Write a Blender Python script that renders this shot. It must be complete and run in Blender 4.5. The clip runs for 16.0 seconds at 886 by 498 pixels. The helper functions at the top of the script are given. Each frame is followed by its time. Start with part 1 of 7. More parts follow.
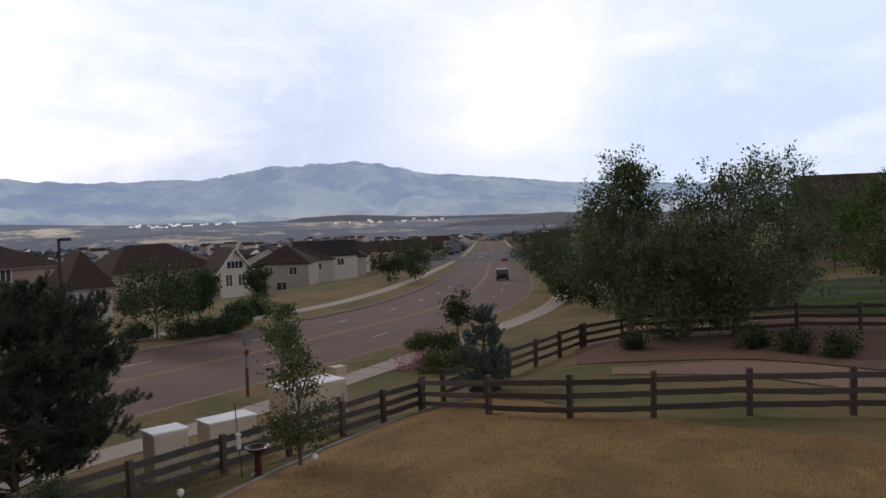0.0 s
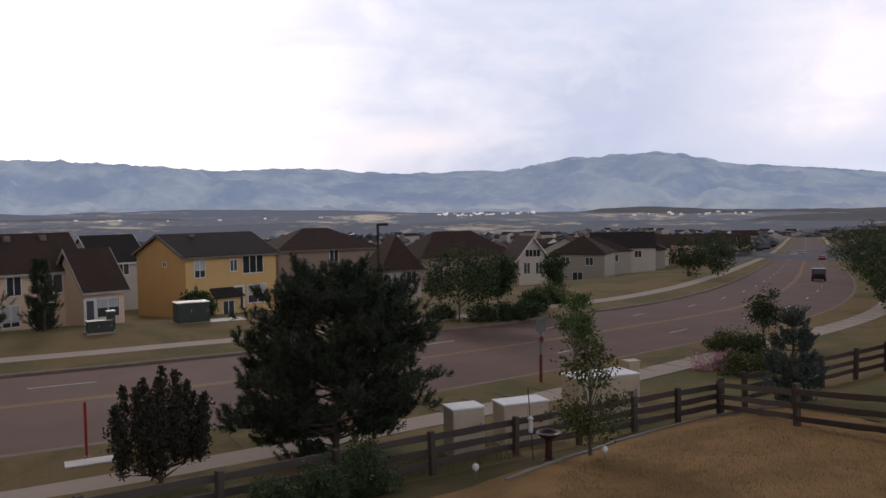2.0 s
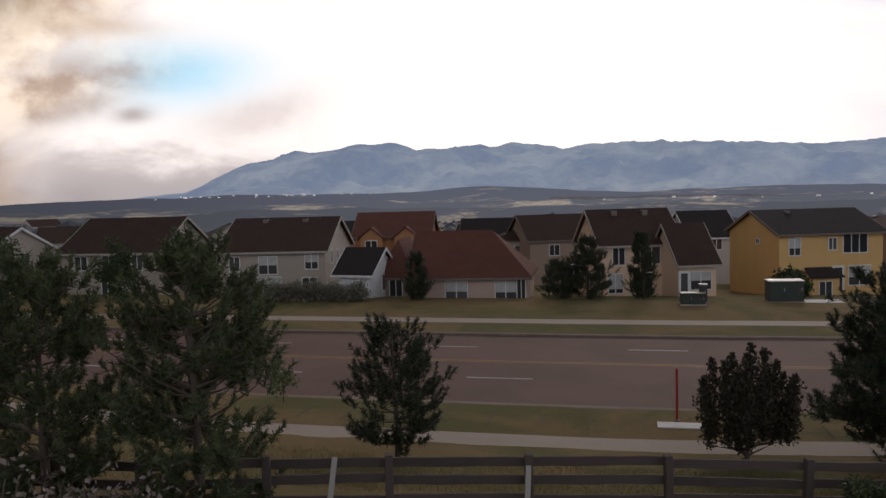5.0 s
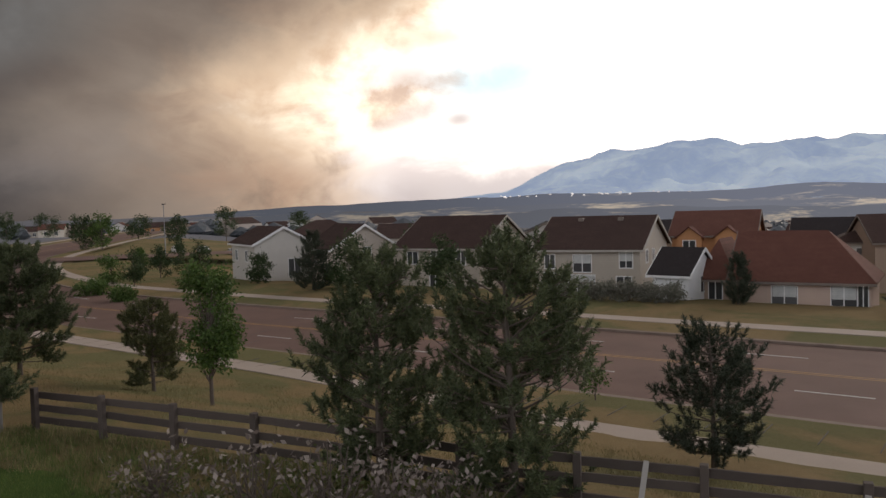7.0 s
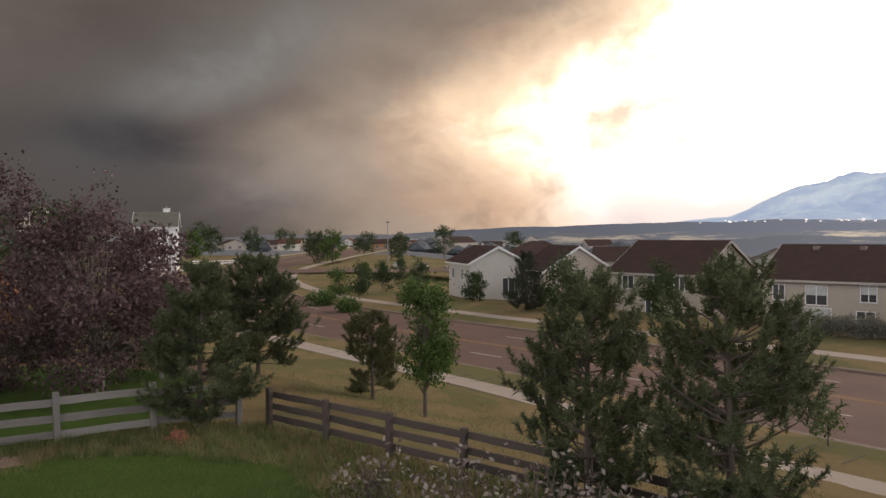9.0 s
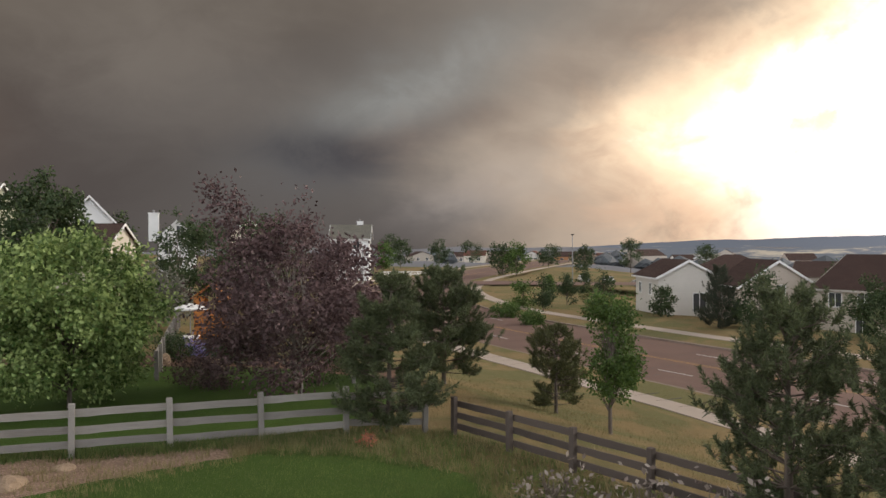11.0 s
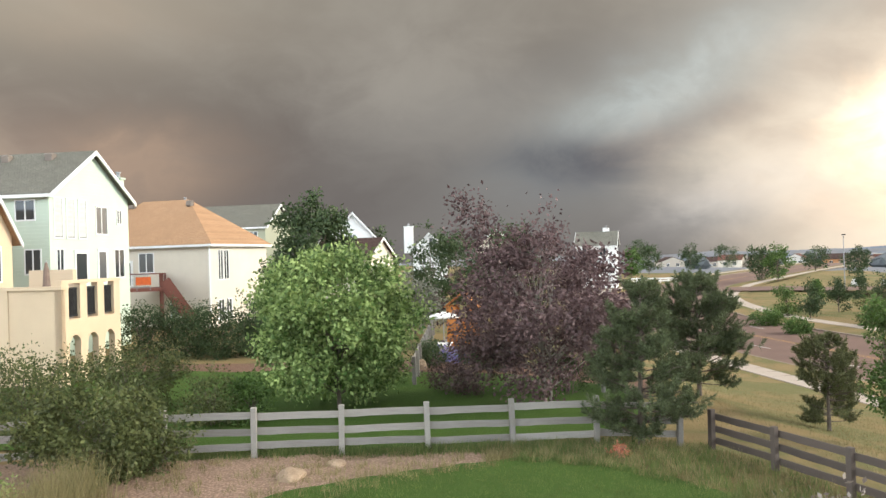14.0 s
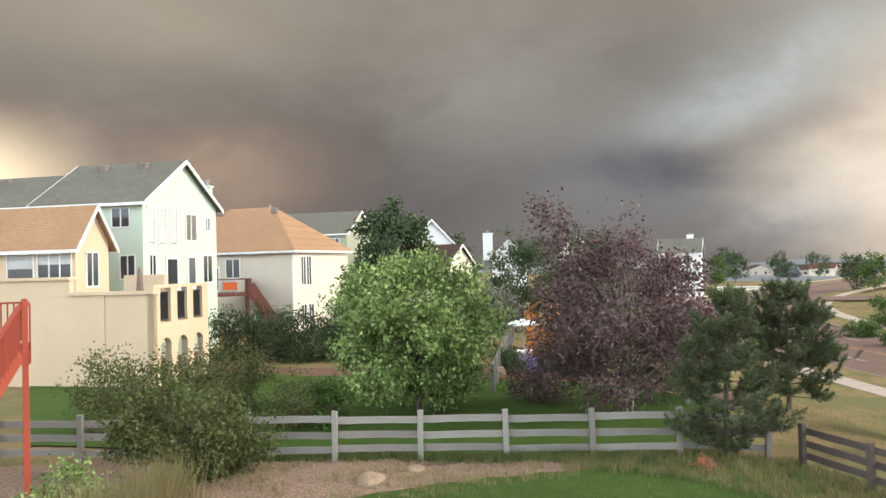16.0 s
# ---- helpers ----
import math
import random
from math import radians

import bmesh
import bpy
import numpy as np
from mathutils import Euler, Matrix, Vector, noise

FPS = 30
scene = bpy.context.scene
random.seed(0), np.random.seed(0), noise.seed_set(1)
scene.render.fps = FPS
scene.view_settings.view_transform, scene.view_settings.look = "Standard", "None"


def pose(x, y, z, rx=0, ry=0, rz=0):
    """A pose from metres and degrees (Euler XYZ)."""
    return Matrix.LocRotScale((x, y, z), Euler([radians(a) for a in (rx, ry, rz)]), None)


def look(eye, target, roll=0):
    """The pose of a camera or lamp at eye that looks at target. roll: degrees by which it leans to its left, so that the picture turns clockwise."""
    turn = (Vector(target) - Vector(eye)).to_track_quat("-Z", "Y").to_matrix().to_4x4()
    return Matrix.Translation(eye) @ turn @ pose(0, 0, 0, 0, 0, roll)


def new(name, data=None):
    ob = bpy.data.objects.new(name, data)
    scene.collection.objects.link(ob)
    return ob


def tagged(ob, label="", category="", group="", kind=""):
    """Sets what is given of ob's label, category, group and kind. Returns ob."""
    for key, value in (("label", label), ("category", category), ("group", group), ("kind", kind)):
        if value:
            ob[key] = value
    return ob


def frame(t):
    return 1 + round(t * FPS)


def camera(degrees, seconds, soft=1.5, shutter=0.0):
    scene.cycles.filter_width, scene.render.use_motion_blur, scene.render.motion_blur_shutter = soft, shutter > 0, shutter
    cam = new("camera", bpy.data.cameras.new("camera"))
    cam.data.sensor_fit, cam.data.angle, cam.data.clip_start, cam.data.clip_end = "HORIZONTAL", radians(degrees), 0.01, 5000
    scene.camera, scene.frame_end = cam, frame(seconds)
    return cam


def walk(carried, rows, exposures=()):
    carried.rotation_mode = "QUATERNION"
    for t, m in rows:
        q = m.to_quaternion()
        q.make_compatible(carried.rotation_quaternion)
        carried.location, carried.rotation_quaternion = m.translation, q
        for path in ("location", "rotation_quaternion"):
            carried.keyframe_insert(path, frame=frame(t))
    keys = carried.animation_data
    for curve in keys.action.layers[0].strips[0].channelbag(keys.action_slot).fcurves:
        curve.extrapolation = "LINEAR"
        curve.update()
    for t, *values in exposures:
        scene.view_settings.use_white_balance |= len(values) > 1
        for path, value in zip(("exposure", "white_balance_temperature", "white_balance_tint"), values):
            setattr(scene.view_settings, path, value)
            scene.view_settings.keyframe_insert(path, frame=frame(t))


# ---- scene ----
cam = camera(57.13, 16.0)

# ---------------------------------------------------------------- camera and walk
EYE = (0.0, 0.0, 5.2)
PATH = [
    (0.0, -0.78, -2.65, 1.86), (0.5, 1.32, -2.87, 1.74), (1.0, 8.86, -2.79, 1.57), (1.5, 14.25, -2.68, 1.39), (2.0, 19.96, -2.80, 0.92),
    (2.5, 24.70, -2.94, 0.62), (3.0, 29.47, -3.17, 0.74), (3.5, 34.93, -3.39, 0.73), (4.0, 41.82, -3.46, 0.66), (4.5, 51.38, -3.59, 1.00),
    (5.0, 60.03, -3.63, 1.50), (5.2, 63.23, -3.61, 1.72), (7.3, 84.31, -2.79, 1.77), (7.5, 85.91, -2.50, 1.80), (8.0, 89.54, -1.82, 1.31),
    (8.5, 93.08, -1.61, 0.55), (9.0, 96.98, -1.32, 0.48), (9.5, 101.33, -1.15, 0.93), (9.7, 102.94, -1.04, 0.60), (11.8, 113.83, -0.26, 1.55),
    (12.0, 115.03, -0.29, 1.90), (12.5, 117.61, -0.10, 1.93), (13.0, 120.37, 0.06, 1.85), (13.5, 123.65, 0.23, 1.77), (14.0, 127.09, 0.50, 1.71),
    (14.5, 130.54, 0.84, 1.47), (15.0, 133.64, 1.15, 1.51), (15.5, 134.96, 1.19, 1.40), (16.0, 132.65, 1.13, 1.48),
]
walk(cam, [(t, pose(*EYE, 90 + p, r, w)) for t, w, p, r in PATH],
     exposures=[(0.0, -1.4, 6500, 17), (2.0, -1.62, 6600, 20), (4.0, -1.8, 6600, 19), (5.2, -1.82, 6700, 18), (7.5, -1.05, 7000, 16), (8.5, -0.97, 7150, 17), (9.0, -0.75, 7200, 17), (9.7, -0.5, 7250, 17),
                (11.8, -0.2, 6900, 9), (13.0, 0.4, 6750, 6), (14.5, 0.72, 6700, 6), (16.0, 0.6, 6650, 6)])


# ---------------------------------------------------------------- node helpers
class Nodes:
    """A few short names for building node trees."""

    def __init__(self, tree, fresh=True):
        self.tree = tree
        if fresh:
            tree.nodes.clear()

    def add(self, kind, **settings):
        n = self.tree.nodes.new("ShaderNode" + kind)
        for key, value in settings.items():
            setattr(n, key, value)
        return n

    def put(self, socket, value):
        if isinstance(value, bpy.types.NodeSocket):
            self.tree.links.new(value, socket)
        elif isinstance(value, tuple) and len(value) == 3 and socket.type == "RGBA":
            socket.default_value = (*value, 1)
        else:
            socket.default_value = value

    def math(self, op, a, b=0.0, c=0.0, clamp=False):
        n = self.add("Math", operation=op, use_clamp=clamp)
        for i, v in enumerate((a, b, c)):
            self.put(n.inputs[i], v)
        return n.outputs[0]

    def smooth(self, v, lo, hi, a=0.0, b=1.0):
        n = self.add("MapRange", interpolation_type="SMOOTHSTEP")
        for i, x in enumerate((v, lo, hi, a, b)):
            self.put(n.inputs[i], x)
        return n.outputs[0]

    def mix(self, f, a, b, blend="MIX"):
        n = self.add("Mix", data_type="RGBA", blend_type=blend)
        self.put(n.inputs[0], f), self.put(n.inputs[6], a), self.put(n.inputs[7], b)
        return n.outputs[2]

    def noise(self, vec, scale, detail=4.0, rough=0.55, dist=0.0):
        n = self.add("TexNoise")
        if vec is not None:
            self.put(n.inputs["Vector"], vec)
        for key, v in (("Scale", scale), ("Detail", detail), ("Roughness", rough), ("Distortion", dist)):
            n.inputs[key].default_value = v
        return n.outputs[0]

    def mapped(self, vec, scale=(1, 1, 1), rot=(0, 0, 0), loc=(0, 0, 0)):
        n = self.add("Mapping")
        self.put(n.inputs[0], vec)
        n.inputs[1].default_value, n.inputs[2].default_value, n.inputs[3].default_value = loc, rot, scale
        return n.outputs[0]


# ---------------------------------------------------------------- world and sun
SUN_AZ, SUN_EL = 40.0, 26.0
world = bpy.data.worlds.new("smoky_evening_sky")
world.use_nodes = True
scene.world = world
N = Nodes(world.node_tree)
way = N.add("TexCoord").outputs["Generated"]
sep = N.add("SeparateXYZ")
N.put(sep.inputs[0], way)
az = N.math("MULTIPLY", N.math("ARCTAN2", N.math("MULTIPLY", sep.outputs[0], -1.0), sep.outputs[1]), 57.2958)
el = N.math("MULTIPLY", N.math("ARCSINE", sep.outputs[2]), 57.2958)
sky = N.add("TexSky", sky_type="NISHITA", sun_disc=False, sun_elevation=radians(SUN_EL), sun_rotation=radians(-SUN_AZ),
            dust_density=2.0, ozone_density=1.5)
clear = N.mix(1.0, sky.outputs[0], (0.11, 0.11, 0.11), "MULTIPLY")
# high bright cloud, whitest towards the sun, with blue-grey gaps to the north
big = N.noise(N.mapped(way, (1, 1, 2.2)), 2.6, 6, 0.5, 0.3)
wisp = N.noise(N.mapped(way, (1, 1, 2.6)), 6.0, 6, 0.55, 0.4)
puff = N.noise(N.mapped(way, (1, 1, 1.5)), 3.4, 8, 0.56, 0.7)
fine = N.noise(N.mapped(way, (1, 1, 1.7), loc=(3, 1, 2)), 9.0, 7, 0.6, 0.6)
curl = N.noise(N.mapped(way, (1, 1, 1.3), loc=(1, 4, 2)), 14.0, 6, 0.55, 0.25)


def bank(a0, e0, wa, we, rise=0.0, ragged=1.0):
    """A drifting bank of cloud or smoke about a bearing and a height; rise: degrees up for each degree to the right."""
    da = N.math("SUBTRACT", az, a0)
    de = N.math("ADD", N.math("SUBTRACT", el, e0), N.math("MULTIPLY", da, rise))
    qa, qe = N.math("DIVIDE", da, wa), N.math("DIVIDE", de, we)
    q = N.math("ADD", N.math("MULTIPLY", qa, qa), N.math("MULTIPLY", qe, qe))
    rough = N.math("ADD", N.math("MULTIPLY", N.math("SUBTRACT", fine, 0.5), 3.2 * ragged), N.math("MULTIPLY", N.math("SUBTRACT", curl, 0.5), 1.6 * ragged))
    return N.math("EXPONENT", N.math("MULTIPLY", N.math("MAXIMUM", N.math("ADD", q, rough), 0.0), -0.8))


def lay(under, mask, colour, amount=1.0):
    return N.mix(N.math("MULTIPLY", mask, amount) if amount != 1.0 else mask, under, colour)


thin = N.math("ADD", N.math("MULTIPLY", big, 0.6), N.math("MULTIPLY", wisp, 0.5))
glow = N.smooth(az, 20.0, 44.0)
glow = N.math("MULTIPLY", glow, N.smooth(az, 175.0, 120.0))
cover = N.smooth(N.math("ADD", thin, N.math("MULTIPLY", glow, 0.28)), 0.44, 0.74)
veil = N.mix(cover, (2.15, 2.5, 3.0), (3.3, 3.4, 3.5))
veil = lay(veil, bank(9.5, 6.8, 11.0, 5.6, 0.1), (1.72, 2.05, 2.6), 0.85)
veil = lay(veil, bank(-21.0, 5.5, 13.0, 4.6, -0.1), (1.8, 2.25, 2.9), 0.9)
veil = lay(veil, bank(13.5, 2.6, 13.0, 1.7, 0.0, 0.6), (1.6, 1.92, 2.5), 0.7)
veil = lay(veil, bank(-6.0, 9.0, 6.0, 4.2, 0.15), (3.6, 3.5, 3.5), 0.9)
veil = lay(veil, bank(22.5, 4.7, 4.6, 0.8, 0.05, 0.6), (3.2, 3.1, 3.15), 0.8)
bright = N.mix(0.12, N.mix(glow, veil, N.mix(cover, (2.9, 3.1, 3.4), (4.2, 4.1, 3.9))), clear)
bright = lay(bright, bank(78.0, 8.6, 5.4, 2.0, 0.05, 0.25), (1.8, 3.0, 3.6))
# smoke plume, drifting from the fire beyond the ridge
lean = N.math("MULTIPLY", N.math("MAXIMUM", N.math("SUBTRACT", el, 8.0), 0.0), 1.55)
foot = N.math("MULTIPLY", N.math("MAXIMUM", N.math("SUBTRACT", 6.0, el), 0.0), 0.75)
edge = N.math("ADD", N.math("ADD", N.math("ADD", az, lean), foot), N.math("MULTIPLY", N.math("SUBTRACT", puff, 0.5), 13.0))
edge = N.math("ADD", edge, N.math("MULTIPLY", N.math("SUBTRACT", fine, 0.5), 11.0))
edge = N.math("ADD", edge, N.math("MULTIPLY", N.math("SUBTRACT", curl, 0.5), 5.0))
smoke = N.math("MULTIPLY", N.smooth(edge, 84.0, 93.0), N.smooth(az, 178.0, 170.0, 0.4, 1.0))
slant = N.noise(N.mapped(way, (1.0, 1.0, 1.9), rot=(0.3, 0.55, 0)), 2.1, 7, 0.48, 0.5)
tone = N.smooth(N.math("ADD", N.math("MULTIPLY", slant, 0.75), N.math("MULTIPLY", fine, 0.25)), 0.38, 0.66)
low = N.smooth(el, 11.0, 4.0)
grey = N.mix(tone, (0.125, 0.110, 0.105), (0.25, 0.232, 0.218))
high = N.smooth(el, 7.0, 19.0)
grey = N.mix(N.math("MULTIPLY", high, 0.62), grey, N.mix(N.smooth(az, 126.0, 158.0), (0.235, 0.212, 0.188), (0.36, 0.32, 0.265)))
grey = N.mix(N.math("MULTIPLY", N.math("MULTIPLY", low, N.smooth(az, 100.0, 113.0)), 0.6), grey, (0.083, 0.079, 0.087))
east = N.math("MULTIPLY", N.math("MULTIPLY", N.smooth(az, 138.0, 166.0), 0.55), N.smooth(el, 15.0, 3.0))
grey = N.mix(east, grey, N.mix(tone, (0.36, 0.25, 0.20), (0.85, 0.63, 0.46)))
grey = lay(grey, bank(146.5, 6.2, 6.5, 2.6, 0.0, 0.8), (0.42, 0.295, 0.22), 0.6)
grey = lay(grey, bank(151.0, 16.0, 7.0, 2.2, 0.0, 0.8), (0.40, 0.315, 0.25), 0.3)
grey = lay(grey, bank(135.0, 5.0, 9.0, 4.5, 0.1, 0.8), (0.10, 0.088, 0.088), 0.6)
# paler, bluish stretches of the plume with a dark streak between them
west = N.math("MULTIPLY", N.smooth(az, 120.0, 99.0), N.smooth(el, 1.0, 9.0, 0.35, 1.0))
grey = N.mix(N.math("MULTIPLY", west, 0.8), grey, N.mix(tone, (0.34, 0.305, 0.275), (0.58, 0.53, 0.47)))
grey = lay(grey, bank(111.0, 10.4, 8.5, 3.2, 0.38, 0.9), (0.42, 0.465, 0.485), 0.7)
grey = lay(grey, bank(104.6, 4.4, 5.8, 2.2, 0.25, 0.8), (0.50, 0.495, 0.51), 0.85)
grey = lay(grey, bank(124.0, 10.5, 8.0, 1.9, 0.3, 0.8), (0.20, 0.19, 0.185), 0.5)
grey = lay(grey, bank(109.5, 8.0, 8.5, 1.3, 0.33, 0.7), (0.125, 0.121, 0.138), 0.8)
grey = lay(grey, bank(117.0, 6.4, 6.0, 1.6, -0.05, 0.7), (0.080, 0.081, 0.098), 0.85)
grey = N.mix(1.0, grey, (0.89, 0.89, 0.885), "MULTIPLY")
# the edge towards the sun glows: beige, then peach, then nearly white
grey = N.mix(N.math("MULTIPLY", N.smooth(edge, 118.0, 100.0), 0.85), grey, N.mix(tone, (0.44, 0.36, 0.30), (0.80, 0.68, 0.56)))
grey = N.mix(N.smooth(edge, 104.0, 95.0), grey, N.mix(N.smooth(fine, 0.3, 0.7), (0.92, 0.70, 0.53), (1.8, 1.42, 1.02)))
grey = N.mix(N.smooth(edge, 97.5, 89.5), grey, N.mix(N.smooth(curl, 0.34, 0.62), (1.9, 1.4, 0.98), (3.8, 3.4, 2.7)))
grey = lay(grey, bank(91.0, 1.7, 7.0, 2.6, 0.0, 0.8), N.mix(N.smooth(curl, 0.35, 0.65), (0.50, 0.37, 0.30), (1.05, 0.70, 0.50)), 0.75)
# pale light under the smoke's far edge
grey = N.mix(N.math("MULTIPLY", N.smooth(az, 154.0, 166.0), N.smooth(el, 11.5, 5.0)), grey, (1.35, 1.1, 0.76))
seen = N.mix(smoke, bright, grey)
# torn shreds of lit smoke before the white sky
shred = N.mix(N.smooth(curl, 0.36, 0.64), (1.6, 1.15, 0.85), (3.4, 2.9, 2.2))
seen = lay(seen, bank(85.0, 7.4, 4.6, 1.5, 0.25, 1.1), shred, 0.9)
seen = lay(seen, bank(83.6, 6.4, 2.6, 0.7, 0.3, 0.8), (1.4, 1.1, 0.92), 0.6)
seen = lay(seen, bank(80.6, 5.9, 1.1, 0.5, 0.1, 0.5), (1.25, 1.02, 0.95), 0.75)
seen = lay(seen, bank(82.4, 11.4, 3.2, 0.6, 0.0, 0.5), (2.3, 1.85, 1.4), 0.6)
seen = lay(seen, bank(73.2, 5.6, 3.6, 1.3, 0.25, 0.9), (2.3, 2.0, 1.85), 0.55)
# low smoke drifting in front of the mountain's end
drift = N.math("MULTIPLY", N.smooth(az, 66.0, 75.0), N.smooth(az, 92.0, 84.0))
drift = N.math("MULTIPLY", drift, N.smooth(N.math("ADD", el, N.math("MULTIPLY", N.math("SUBTRACT", fine, 0.5), 7.0)), 5.0, 1.6))
seen = N.mix(N.math("MULTIPLY", drift, 0.8), seen, N.mix(N.smooth(el, 0.5, 4.0), (1.05, 0.98, 1.02), (1.85, 1.65, 1.6)))
# overhead the smoke and cloud are thick and grey
seen = N.mix(N.smooth(el, 22.0, 54.0), seen, (0.52, 0.52, 0.55))
under = N.smooth(el, -1.0, -6.0)
seen = N.mix(under, seen, (0.2, 0.19, 0.18))
back = N.add("Background")
N.put(back.inputs[0], seen)
back.inputs[1].default_value = 1.0
N.tree.links.new(back.outputs[0], N.add("OutputWorld").inputs[0])

sun = new("sun", bpy.data.lights.new("sun", "SUN"))
sun.data.energy, sun.data.angle, sun.data.color = 1.75, radians(10), (1.0, 0.93, 0.83)
a, e = radians(SUN_AZ), radians(SUN_EL)
sun.matrix_world = look((-60 * math.sin(a) * math.cos(e), 60 * math.cos(a) * math.cos(e), 60 * math.sin(e)), (0, 0, 0))


# ---------------------------------------------------------------- materials
def material(name, build, rough=0.8, metallic=0.0, bump=None, spec=0.3):
    """build(N, vec, rnd) gives the colour, or (colour, height) for relief."""
    m = bpy.data.materials.new(name)
    m.use_nodes = True
    n = Nodes(m.node_tree)
    vec = n.add("TexCoord").outputs["Object"]
    rnd = n.add("ObjectInfo").outputs["Random"]
    got = build(n, vec, rnd)
    colour, height = got if isinstance(got, tuple) and len(got) == 2 else (got, None)
    b = n.add("BsdfPrincipled")
    n.put(b.inputs["Base Color"], colour)
    b.inputs["Roughness"].default_value, b.inputs["Metallic"].default_value = rough, metallic
    b.inputs["Specular IOR Level"].default_value = spec
    if height is not None:
        u = n.add("Bump")
        u.inputs["Strength"].default_value, u.inputs["Distance"].default_value = bump or (0.5, 0.02)
        n.put(u.inputs["Height"], height)
        n.tree.links.new(u.outputs[0], b.inputs["Normal"])
    n.tree.links.new(b.outputs[0], n.add("OutputMaterial").inputs[0])
    return m


def mottled(a, b, scale=3.0, fine_scale=40.0, amount=0.35):
    """Two tones in patches with finer grain over them."""
    def build(n, vec, rnd):
        p = n.smooth(n.noise(vec, scale, 5, 0.6), 0.35, 0.65)
        g = n.noise(vec, fine_scale, 4, 0.7)
        c = n.mix(p, a, b)
        c = n.mix(amount, c, n.mix(g, tuple(v * 0.45 for v in a), tuple(min(1, v * 1.5) for v in b)))
        return c, g
    return build


def leafy(a, b, back=0.25):
    """Leaves: tone differs from leaf to leaf, a little light comes through."""
    def make(name):
        m = bpy.data.materials.new(name)
        m.use_nodes = True
        n = Nodes(m.node_tree)
        isl = n.add("NewGeometry").outputs["Random Per Island"]
        c = n.mix(isl, a, b)
        big_tone = n.noise(n.add("TexCoord").outputs["Object"], 0.9, 3)
        c = n.mix(n.smooth(big_tone, 0.3, 0.7, 0.0, 0.45), c, tuple(v * 0.6 for v in a))
        p = n.add("BsdfPrincipled")
        n.put(p.inputs["Base Color"], c)
        p.inputs["Roughness"].default_value = 0.55
        p.inputs["Specular IOR Level"].default_value = 0.25
        tr = n.add("BsdfTranslucent")
        n.put(tr.inputs[0], c)
        mx = n.add("MixShader")
        mx.inputs[0].default_value = back
        n.tree.links.new(p.outputs[0], mx.inputs[1])
        n.tree.links.new(tr.outputs[0], mx.inputs[2])
        n.tree.links.new(mx.outputs[0], n.add("OutputMaterial").inputs[0])
        return m
    return make


# ---------------------------------------------------------------- lie of the land
ROAD_LINE = [(-339.4, -66.7), (-267.2, -64.5), (-205.3, -61.2), (-153.7, -56.7), (-120.9, -50.0), (-92.2, -35.2), (-67.9, -14.0), (-49.4, 5.4), (-40.1, 14.9), (-30.7, 24.6), (-23.2, 32.8), (-15.8, 43.2), (-6.6, 59.7), (1.3, 82.4), (7.2, 121.5), (14.1, 205.9), (21.5, 303.7), (32.8, 463.2), (46.8, 658.8)]


def smooth_line(points, step=2.0):
    """A Catmull-Rom line through the points, in even steps."""
    p = np.array(points, float)
    p = np.vstack((2 * p[0] - p[1], p, 2 * p[-1] - p[-2]))
    out = []
    for i in range(1, len(p) - 2):
        n = max(2, int(np.linalg.norm(p[i + 1] - p[i]) / step))
        for k in range(n):
            u = k / n
            out.append(0.5 * (2 * p[i] + (p[i + 1] - p[i - 1]) * u + (2 * p[i - 1] - 5 * p[i] + 4 * p[i + 1] - p[i + 2]) * u * u
                              + (3 * p[i] - p[i - 1] - 3 * p[i + 1] + p[i + 2]) * u ** 3))
    return np.array(out + [p[-2]])


LINE = smooth_line(ROAD_LINE)
LEN = np.concatenate(([0], np.cumsum(np.linalg.norm(np.diff(LINE, axis=0), axis=1))))
TAN = np.gradient(LINE, axis=0)
TAN /= np.linalg.norm(TAN, axis=1)[:, None]
NOR = np.stack((-TAN[:, 1], TAN[:, 0]), 1)          # points away from the camera's side
NEAR_S = LEN[np.argmin(np.linalg.norm(LINE - np.array([-23.3, 32.7]), axis=1))]


def road_height(s):
    """Height of the road along its line: level past the yards, then falling towards the mountains."""
    d = np.asarray(s) - NEAR_S
    return -2.95 - np.interp(d, [0, 30, 90, 270, 430, 620], [0, 0.35, 2.3, 9.4, 13.5, 17.0]) + np.interp(d, [-320, -160, -90, 0], [1.2, 0.9, 0.0, 0.0])


def road_place(x, y):
    """Where along the road a place lies, and how far off its line (camera's side positive)."""
    x, y = np.atleast_1d(np.asarray(x, float)), np.atleast_1d(np.asarray(y, float))
    s, d = np.empty(len(x)), np.empty(len(x))
    for k in range(0, len(x), 4000):
        q = np.stack((x[k:k + 4000], y[k:k + 4000]), 1)
        dd = q[:, None, :] - LINE[None]
        i = np.argmin((dd ** 2).sum(2), axis=1)
        off = dd[np.arange(len(q)), i]
        s[k:k + 4000] = LEN[i] + (off * TAN[i]).sum(1)
        d[k:k + 4000] = np.sign(-(off * NOR[i]).sum(1)) * np.hypot(off[:, 0], off[:, 1])
    return s, d


